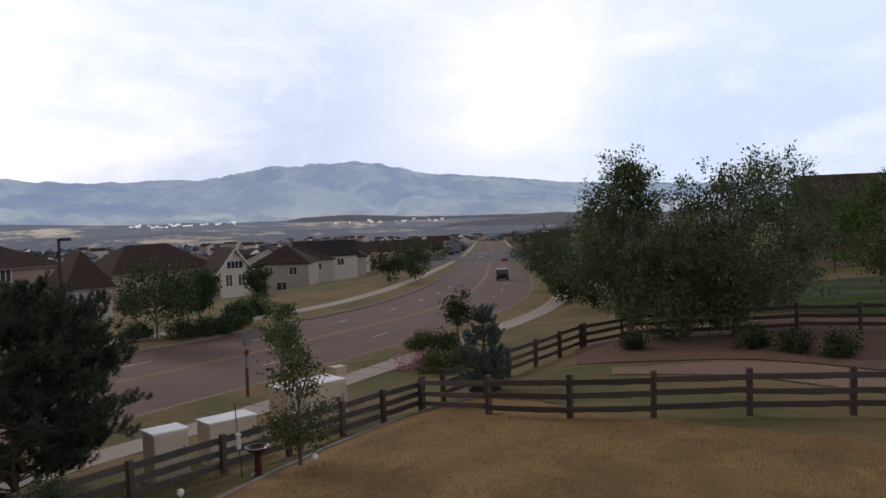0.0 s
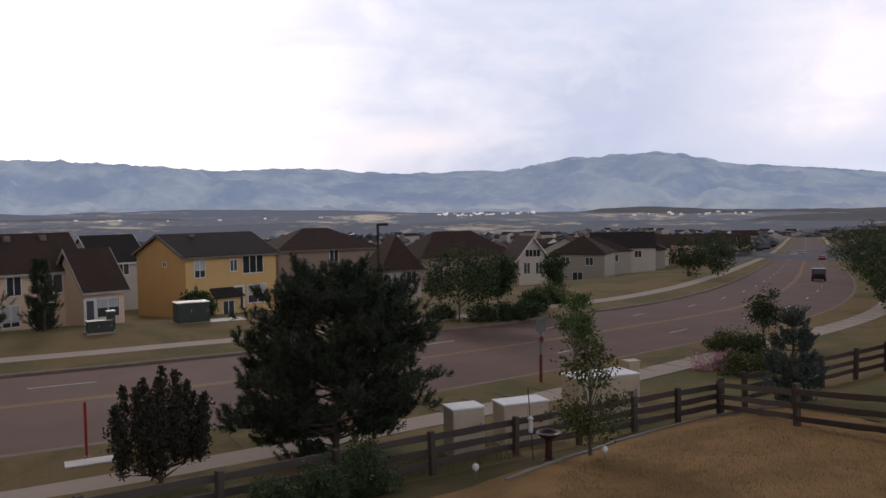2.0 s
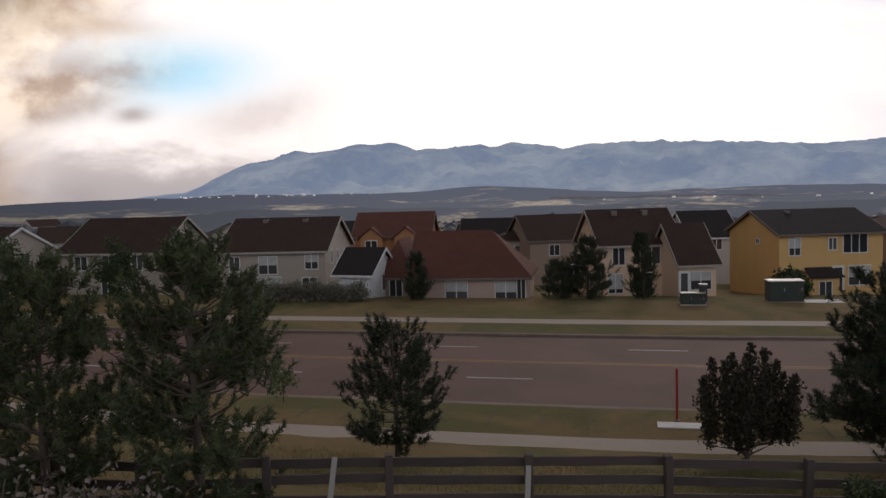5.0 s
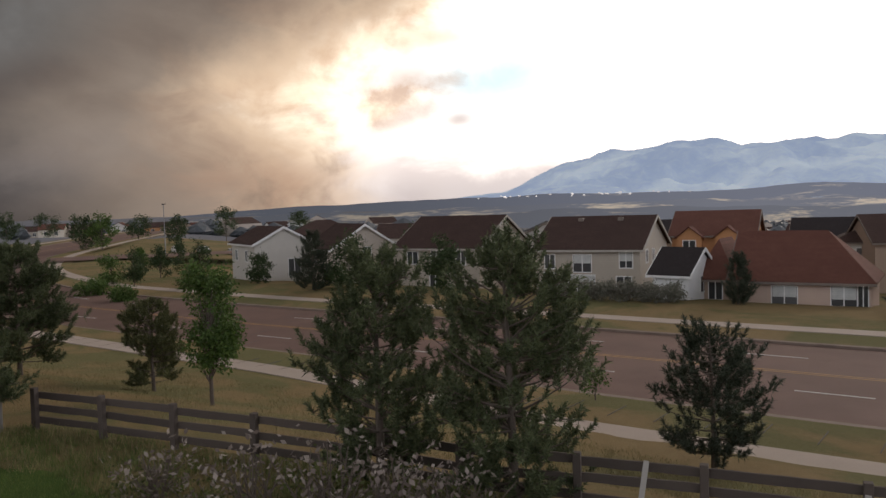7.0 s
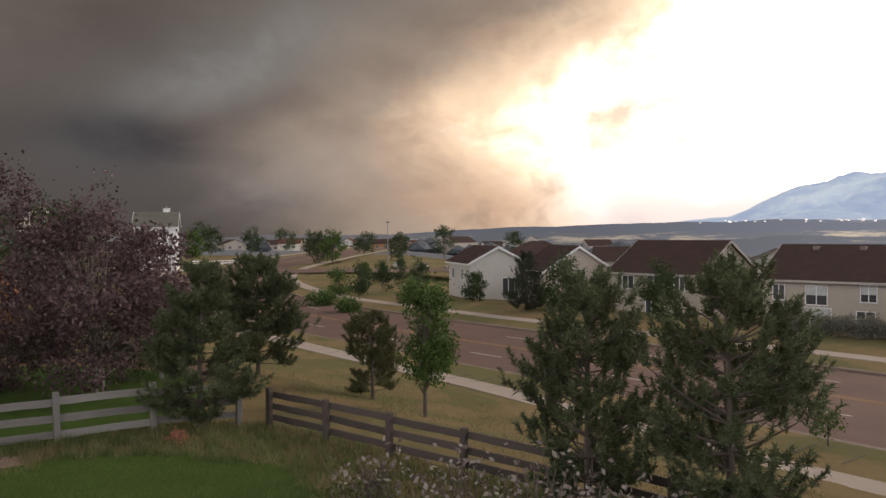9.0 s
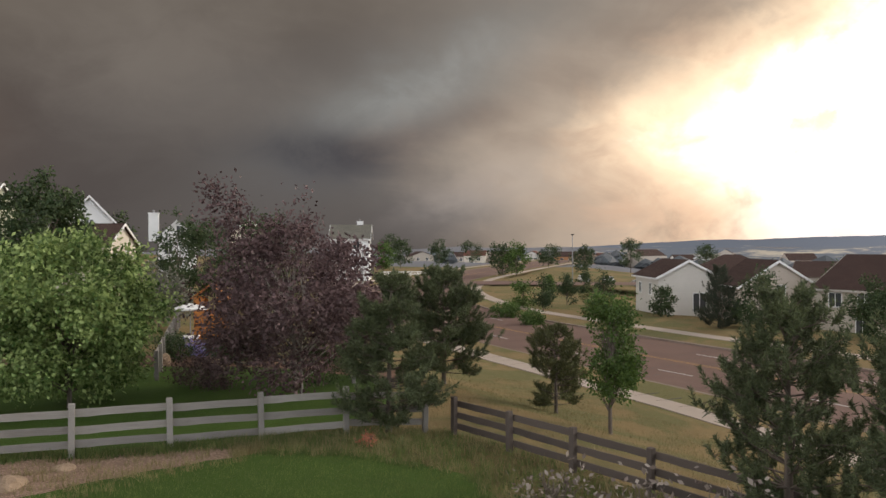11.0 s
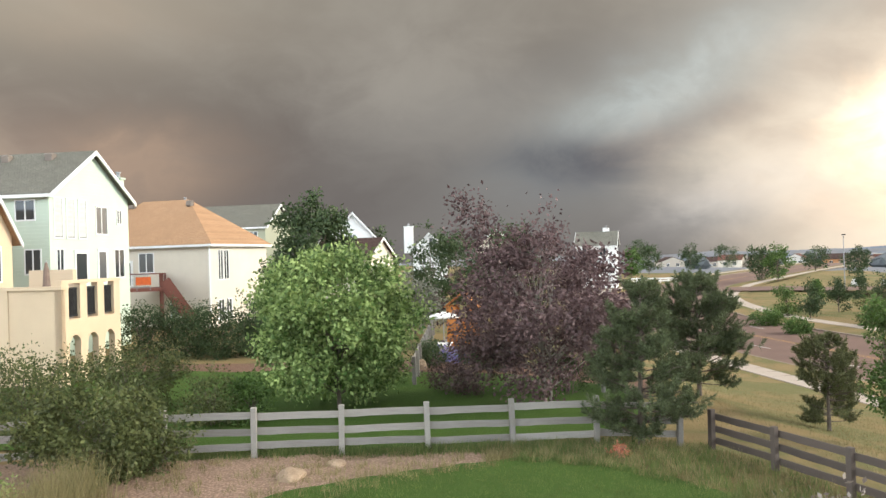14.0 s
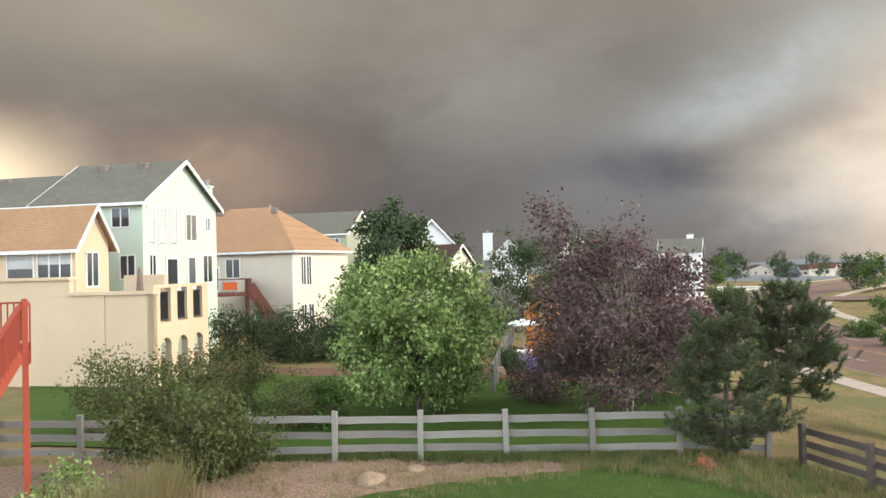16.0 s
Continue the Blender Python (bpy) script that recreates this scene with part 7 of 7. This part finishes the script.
part("collar", lathe([(0.09, 0.0), (0.09, 0.1), (0.05, 0.12)], 10), MAT_METAL, M)
x, y = at(13.4, 36.5)
S = thing("road_sign", x, y, ground_z(x, y), 48, "small grey-backed road sign with red post", "sign")
part("post", boxes((-0.04, 0.04, -0.03, 0.03, -0.2, 3.0)), MAT_METAL, S)
part("post_sleeve", boxes((-0.055, 0.055, -0.045, 0.045, -0.2, 1.3)), MAT_RUST, S)
part("plate", boxes((-0.24, 0.24, -0.05, -0.032, 2.35, 3.0), bevel=0.006), MAT_METAL, S)
part("reflector", lathe([(0.0, 0), (0.13, 0.0), (0.13, 0.02)][1:], 14), MAT_RUST, S, m=pose(0, -0.035, 2.02, 90))
x, y = at(12.9, 18.9)
B = thing("bird_bath", x, y, ground_z(x, y), 0, "dark glazed pedestal bird bath on soil", "bird bath")
MAT_GLAZE = material("dark_red_glaze", mottled((0.10, 0.025, 0.025), (0.05, 0.02, 0.02), 5, 30, 0.3), 0.25)
part("pedestal", lathe([(0.17, -0.05), (0.17, 0.05), (0.09, 0.12), (0.08, 0.5), (0.12, 0.6)], 16), MAT_GLAZE, B)
part("basin", lathe([(0.08, 0.58), (0.2, 0.62), (0.29, 0.7), (0.3, 0.73), (0.27, 0.73), (0.18, 0.66)], 20), MAT_GLAZE, B)
x, y = at(14.0, 19.3)
FD = thing("bird_feeder", x, y, ground_z(x, y), 10, "thin iron pole with hanging bird feeder", "bird feeder")
part("pole", bar((0, 0, -0.1), (-0.12, 0, 1.85), 0.02, 0.02), MAT_BLACK, FD)
part("feeder", lathe([(0.05, 0.75), (0.06, 0.8), (0.05, 1.05), (0.08, 1.1), (0.02, 1.16)], 10), MAT_PALE, FD, m=pose(-0.06, -0.03, 0))
for a, d in ((18.2, 17.2), (8.9, 18.4), (31.5, 16.8), (25.6, 18.5)):
    x, y = at(a, d)
    G = thing("garden_light", x, y, ground_z(x, y), 0, "small round solar garden light on stake", "garden light", "garden lights")
    part("stake", lathe([(0.012, -0.05), (0.012, 0.22)], 6), MAT_METAL, G)
    part("globe", lathe([(0.02, 0.2), (0.065, 0.24), (0.08, 0.29), (0.065, 0.34), (0.02, 0.37)], 12), MAT_PALE, G)
# timber edging of the dry lawn
E1 = thing("lawn_edging", 0, 0, 0, 0, "weathered timber edging round the dry lawn", "edging", kind="structure")
edge_pts = [at(a, d) for a, d in ((16, 16.7), (14, 17.5), (12, 18.4), (10, 19.5), (8, 21.2), (5.5, 23.0), (3, 24.8), (1, 25.7), (-1, 25.8), (-3.5, 25.2), (-6, 23.9))]
for p, q in zip(edge_pts, edge_pts[1:]):
    part("edging_timber", bar((*p, ground_z(*p) + 0.05), (*q, ground_z(*q) + 0.05), 0.07, 0.12), MAT_RAIL, E1)
# street lamp
x, y = at(24.8, 66)
L = thing("street_lamp", x, y, ground_z(x, y), 60, "tall bronze street lamp with shoebox head", "street lamp")
MAT_BRONZE = material("dark_bronze_paint", mottled((0.03, 0.026, 0.023), (0.045, 0.04, 0.035), 3, 30, 0.3), 0.5, 0.3)
part("pole", boxes((-0.08, 0.08, -0.08, 0.08, 0.0, 6.9), bevel=0.01), MAT_BRONZE, L)
part("base", boxes((-0.25, 0.25, -0.25, 0.25, -0.3, 0.5), bevel=0.03), MAT_CONC, L)
hd = part("lamp_head", boxes((0.05, 0.95, -0.25, 0.25, 6.75, 7.0), bevel=0.05), MAT_BRONZE, L)
part("lens", boxes((0.2, 0.85, -0.18, 0.18, 6.72, 6.75)), MAT_PALE, hd)
for a, d, h in ((114.9, 95, 7.5), (99.8, 150, 9)):
    x, y = at(a, d)
    L2 = thing("street_lamp", x, y, ground_z(x, y), 60, "slim grey lamp pole beside the bend", "street lamp")
    part("pole", lathe([(0.1, -0.2), (0.06, h), (0.05, h + 0.05)], 8), MAT_METAL, L2)
    part("lamp_head", boxes((-0.3, 0.4, -0.15, 0.15, h, h + 0.18), bevel=0.04), MAT_BRONZE, L2)

# ---------------------------------------------------------------- garden things
MAT_ROCK = material("tan_sandstone", mottled((0.21, 0.145, 0.095), (0.34, 0.245, 0.165), 2.5, 14, 0.5), 0.9, bump=(0.8, 0.04))


def boulder(pos, sx, sy, sz, seed, label):
    x, y = pos
    b = bmesh.new()
    bmesh.ops.create_icosphere(b, subdivisions=3, radius=1.0)
    for v in b.verts:
        k = 1 + 0.22 * noise.noise(v.co * 1.1 + Vector((seed, 0, 0))) + 0.08 * noise.noise(v.co * 3 + Vector((0, seed, 0)))
        v.co = Vector((v.co.x * k * sx, v.co.y * k * sy, max(-0.4, v.co.z * k) * sz))
    ob = new("boulder", bpy.data.meshes.new("boulder"))
    b.to_mesh(ob.data), b.free()
    ob.data.materials.append(MAT_ROCK)
    ob.matrix_world = pose(x, y, ground_z(x, y) + 0.02, 0, 0, seed * 40)
    return tagged(ob, label, "rock", "boulders")


boulder(at(137.8, 19.2), 0.55, 0.36, 0.24, 1, "flat tan sandstone boulder on the gravel")
boulder(at(134.6, 20.2), 0.3, 0.25, 0.12, 2, "small tan rock on the gravel")
boulder(at(125.2, 34.5), 0.5, 0.45, 0.5, 3, "rounded pinkish boulder by the path")
boulder(at(128.2, 36.5), 0.25, 0.25, 0.5, 4, "narrow upright stone beside the path")
MAT_CEDAR = material("orange_cedar", timber((0.50, 0.17, 0.04), (0.62, 0.25, 0.07)), 0.7, bump=(0.4, 0.01))
x, y = at(125.2, 46)
PH = thing("playhouse", x, y, ground_z(x, y), 118, "orange cedar climbing playhouse with pitched roof", "playhouse")
for u in (-0.8, 0.8):
    for v in (-0.7, 0.7):
        part("post", boxes((u - 0.06, u + 0.06, v - 0.06, v + 0.06, -0.1, 2.4)), MAT_CEDAR, PH)
part("platform", boxes((-0.85, 0.85, -0.75, 0.75, 0.9, 1.0)), MAT_CEDAR, PH)
for v in (-0.75, 0.71):
    part("side_panel", boxes((-0.8, 0.8, v, v + 0.04, 1.0, 1.6), (-0.8, -0.3, v, v + 0.04, 1.6, 2.4), (0.3, 0.8, v, v + 0.04, 1.6, 2.4), (-0.8, 0.8, v, v + 0.04, 0.1, 0.85)), MAT_CEDAR, PH)
part("end_panel", boxes((0.78, 0.82, -0.7, 0.7, 1.0, 2.0), (-0.82, -0.78, -0.7, 0.7, 1.0, 2.0)), MAT_CEDAR, PH)
for s in (-1, 1):
    bm = bmesh.new()
    poly(bm, [(s * 1.05, -0.95, 2.3), (s * 1.05, 0.95, 2.3), (0, 0.95, 3.1), (0, -0.95, 3.1)], 0.05)
    part("roof_slope", bm, MAT_CEDAR, PH)
x, y = at(126.6, 41)
UM = thing("patio_umbrella", x, y, ground_z(x, y), 0, "open white patio umbrella in the yard", "umbrella")
part("pole", lathe([(0.025, 0), (0.025, 2.3)], 8), MAT_METAL, UM)
part("canopy", lathe([(0.85, 2.05), (0.86, 2.12), (0.5, 2.25), (0.05, 2.36)], 10), MAT_PALE, UM)
TB = thing("garden_table", x + 0.3, y + 0.2, ground_z(x, y), 30, "pale garden table under the umbrella", "table")
part("tabletop", boxes((-0.7, 0.7, -0.4, 0.4, 0.7, 0.75), bevel=0.01), MAT_PALE, TB)
for u in (-0.6, 0.55):
    for v in (-0.33, 0.28):
        part("leg", boxes((u, u + 0.05, v, v + 0.05, 0, 0.7)), MAT_METAL, TB)

# ---------------------------------------------------------------- cars
def paint(name, c):
    return material(name, lambda n, vec, rnd: n.mix(n.noise(vec, 4, 3), c, tuple(v * 0.8 for v in c)), 0.3, 0.2, spec=0.6)


CAR_PAINT = {"dark": paint("dark_car_paint", (0.03, 0.03, 0.035)), "red": paint("red_car_paint", (0.35, 0.02, 0.02)), "white": paint("white_car_paint", (0.7, 0.7, 0.7)), "silver": paint("silver_car_paint", (0.4, 0.4, 0.42))}
MAT_TYRE = material("black_tyre_rubber", mottled((0.02, 0.02, 0.02), (0.03, 0.03, 0.03), 6, 40, 0.2), 0.9)
MAT_TAIL = material("red_tail_lamp", mottled((0.45, 0.02, 0.02), (0.3, 0.02, 0.02), 6, 30, 0.1), 0.3)


def car(pos, turn, colour, label, high=False, z=None):
    """Facing local +x."""
    x, y = pos
    c = thing("car", x, y, float(road_height(road_place(x, y)[0])[0]) if z is None else z, turn, label, "car", "cars")
    t = 1.75 if high else 1.42
    bm = bmesh.new()
    prof = [(-2.2, 0.35), (2.2, 0.35), (2.25, 0.65), (2.1, 0.85), (1.0, 0.98), (0.35, t - 0.03), (0.0, t), (-1.5 if high else -0.9, t), (-2.1 if high else -1.6, 1.05), (-2.25, 0.95)]
    poly(bm, [(u, -0.88, v) for u, v in prof], 1.76, (0, 1, 0))
    bmesh.ops.bevel(bm, geom=bm.edges[:], offset=0.06, segments=2, affect="EDGES")
    part("body", bm, CAR_PAINT[colour], c)
    part("windscreen", bar((0.98, 0, 1.0), (0.42, 0, t - 0.06), 1.5, 0.03), MAT_PANE, c)
    part("rear_window", bar((-2.1 if high else -1.55, 0, 1.1), (-1.62 if high else -1.02, 0, t - 0.08), 1.45, 0.05), MAT_PANE, c)
    for v in (-0.89, 0.87):
        part("side_window", boxes((-1.2, 0.25, v, v + 0.02, 1.05, t - 0.12)), MAT_PANE, c)
        part("tail_lamp", boxes((-2.27, -2.2, v * 0.8 - 0.12, v * 0.8 + 0.12, 0.75, 0.95)), MAT_TAIL, c)
        part("headlight", boxes((2.17, 2.26, v * 0.75 - 0.15, v * 0.75 + 0.15, 0.62, 0.8)), MAT_PALE, c)
        for u in (-1.4, 1.4):
            w = part("wheel", lathe([(0.2, -0.11), (0.33, -0.1), (0.33, 0.1), (0.2, 0.11)], 16), MAT_TYRE, c, m=pose(u, v * 0.92, 0.33, 90))
            part("rim", lathe([(0.05, -0.12), (0.2, -0.115), (0.2, 0.115), (0.05, 0.12)], 12), MAT_METAL, w)
    return c


car(at(-4.35, 121), 86, "dark", "dark sport utility vehicle driving downhill on road", True)
car(at(-4.55, 230), 86, "red", "small red car on the descending road")
car(at(-2.85, 285), -94, "white", "white car coming up the road")
car(at(-3.45, 300), -94, "silver", "silver car coming up the road")
for a, d, col in ((99.0, 155, "white"), (97.3, 160, "white"), (96.2, 158, "silver")):
    x, y = at(a, d)
    car((x, y), 20, col, "pale car parked before distant houses", z=ground_z(x, y))
# guard rail on the bend
x0, y0 = at(113.6, 170)
x1, y1 = at(109.4, 178)
GR = thing("guard_rail", x0, y0, ground_z(x0, y0), 0, "pale timber guard rail on the bend", "guard rail")
for k in range(9):
    u = k / 8
    xx, yy = x0 + (x1 - x0) * u, y0 + (y1 - y0) * u
    part("post", boxes((-0.08, 0.08, -0.08, 0.08, -0.3, 1.1)), MAT_TRIM, GR, m=pose(xx - x0, yy - y0, ground_z(xx, yy) - ground_z(x0, y0)))
for h in (0.5, 0.95):
    part("rail", bar((0, 0, h), (x1 - x0, y1 - y0, ground_z(x1, y1) - ground_z(x0, y0) + h), 0.08, 0.2), MAT_TRIM, GR)

# ---------------------------------------------------------------- road markings, paving joints
def along(s, d, lift):
    i = int(np.clip(np.searchsorted(LEN, s), 0, len(LEN) - 1))
    p = LINE[i] + TAN[i] * (s - LEN[i]) - NOR[i] * d
    return p[0], p[1], float(road_height(s)) + lift, math.degrees(math.atan2(TAN[i][1], TAN[i][0]))


for off in (-0.16, 0.16):
    tagged(new("centre_line", strip("centre_line", off - 0.06, off + 0.06, 0.006, 0.006, MAT_YELLOW)), "worn yellow centre line on asphalt", "road marking", kind="structure")
dash = bpy.data.meshes.new("dash")
bm = boxes((-1.5, 1.5, -0.06, 0.06, -0.004, 0.006))
bm.to_mesh(dash), bm.free()
dash.materials.append(MAT_WHITE)
for off in (-3.65, 3.65):
    for k in range(38):
        s = NEAR_S - 150 + k * 11 + (4 if off > 0 else 0)
        x, y, z, a = along(s, off, 0.004)
        part("dash", dash, None, road, m=pose(x, y, z, 0, 0, a))
MAT_TAR = material("dark_tar_seal", mottled((0.03, 0.025, 0.022), (0.045, 0.038, 0.034), 5, 30, 0.2), 0.6)
tr = random.Random(3)
bm = bmesh.new()
for k in range(46):
    s, d = NEAR_S - 95 + tr.uniform(0, 190), tr.uniform(-6, 6.5)
    pts = []
    for j in range(9):
        x, y, z, a = along(s + (j * 0.6 if k % 2 else j * 0.12), d + tr.uniform(-0.12, 0.12) + (0 if k % 2 else j * 0.5), 0.003)
        pts.append(Vector((x, y, z)))
    for p, q in zip(pts, pts[1:]):
        n = Vector((-(q - p).y, (q - p).x, 0)).normalized() * 0.025
        bm.faces.new([bm.verts.new(v) for v in (p - n, q - n, q + n, p + n)])
part("tar_seals", bm, MAT_TAR, road)
MAT_JOINT = material("dark_joint", mottled((0.10, 0.09, 0.08), (0.14, 0.125, 0.11), 5, 30, 0.2), 0.9)
joint = bpy.data.meshes.new("paving_joint")
bm = boxes((-0.012, 0.012, -0.85, 0.85, -0.02, 0.003))
bm.to_mesh(joint), bm.free()
joint.materials.append(MAT_JOINT)
path_ob = bpy.data.objects["pavement"]
for k in range(70):
    x, y, z, a = along(NEAR_S - 62 + k * 1.75, 11.15, 0.286)
    part("paving_joint", joint, None, path_ob, m=pose(x, y, z, 0, 0, a))


# ---------------------------------------------------------------- far woods and roofs in the valley
rng = np.random.default_rng(11)
V = []
for k in range(11000):
    a, d = rng.uniform(-14, 112), 260 * (1 + 3.4 * rng.uniform(0, 1) ** 1.3)
    x, y = -math.sin(radians(a)) * d, math.cos(radians(a)) * d
    if noise.noise(Vector((x * 0.012, y * 0.012, 9))) + 0.5 * noise.noise(Vector((x * 0.04, y * 0.04, 2))) < 0.16:
        continue
    V.append((x, y, d))
P = np.array(V)
sd, dd = road_place(P[:, 0], P[:, 1])
P = P[np.abs(dd) > 16]
zz = sunk_land(P[:, 0], P[:, 1])
verts, faces = [], []
for (x, y, d), z in zip(P, zz):
    s = rng.uniform(2.0, 4.6) * (1 + d / 1300)
    h = s * rng.uniform(0.8, 1.4)
    n0 = len(verts)
    ring = []
    for lvl, (r, u) in enumerate(((0.55, 0.0), (1.0, 0.3), (0.75, 0.7))):
        for j in range(6):
            a = j * math.pi / 3 + lvl * 0.5
            q = r * s * rng.uniform(0.7, 1.2)
            verts.append((x + q * math.cos(a), y + q * math.sin(a), z - 0.3 + h * u * rng.uniform(0.85, 1.15)))
    verts.append((x, y, z + h))
    for lvl in range(2):
        for j in range(6):
            a, b = n0 + lvl * 6 + j, n0 + lvl * 6 + (j + 1) % 6
            faces.append((a, b, b + 6, a + 6))
    for j in range(6):
        faces.append((n0 + 12 + j, n0 + 12 + (j + 1) % 6, n0 + 18))
# crowns greyed towards the valley tone, so haze is painted into the leaf colour
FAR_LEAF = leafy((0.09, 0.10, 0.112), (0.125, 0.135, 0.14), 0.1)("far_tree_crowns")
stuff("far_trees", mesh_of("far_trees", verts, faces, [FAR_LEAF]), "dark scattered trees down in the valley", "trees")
verts, faces, idx = [], [], []
for k in range(420):
    a, d = rng.choice([rng.uniform(-10, 16), rng.uniform(16, 100)], p=[0.55, 0.45]), 330 * (1 + 2.6 * rng.uniform(0, 1) ** 1.3)
    x, y = -math.sin(radians(a)) * d, math.cos(radians(a)) * d
    s0, d0 = road_place(x, y)
    if abs(d0[0]) < 22:
        continue
    z = float(sunk_land(np.array([x]), np.array([y]))[0])
    w, l, h, r, tn = rng.uniform(4, 6), rng.uniform(5, 8), rng.uniform(4.5, 6), rng.uniform(2, 3), rng.uniform(0, 3.14)
    n0 = len(verts)
    c, s = math.cos(tn), math.sin(tn)
    for u, v, q in ((-l, -w, -1), (l, -w, -1), (l, w, -1), (-l, w, -1), (-l, -w, h), (l, -w, h), (l, w, h), (-l, w, h), (-l, 0, h + r), (l, 0, h + r)):
        verts.append((x + c * u - s * v, y + s * u + c * v, z + q))
    for f, m in (((0, 1, 5, 4), 0), ((2, 3, 7, 6), 0), ((1, 2, 6, 9, 5), 0), ((3, 0, 4, 8, 7), 0), ((4, 5, 9, 8), 1), ((6, 7, 8, 9), 1)):
        faces.append([n0 + i for i in f])
        idx.append(m + (2 if m == 0 and k % 3 == 0 else 0))
stuff("far_houses", mesh_of("far_houses", verts, faces, [WALLS["taupe"], ROOF_BROWN, WALLS["white"]], idx), "tiny pale houses scattered down in valley", "houses")
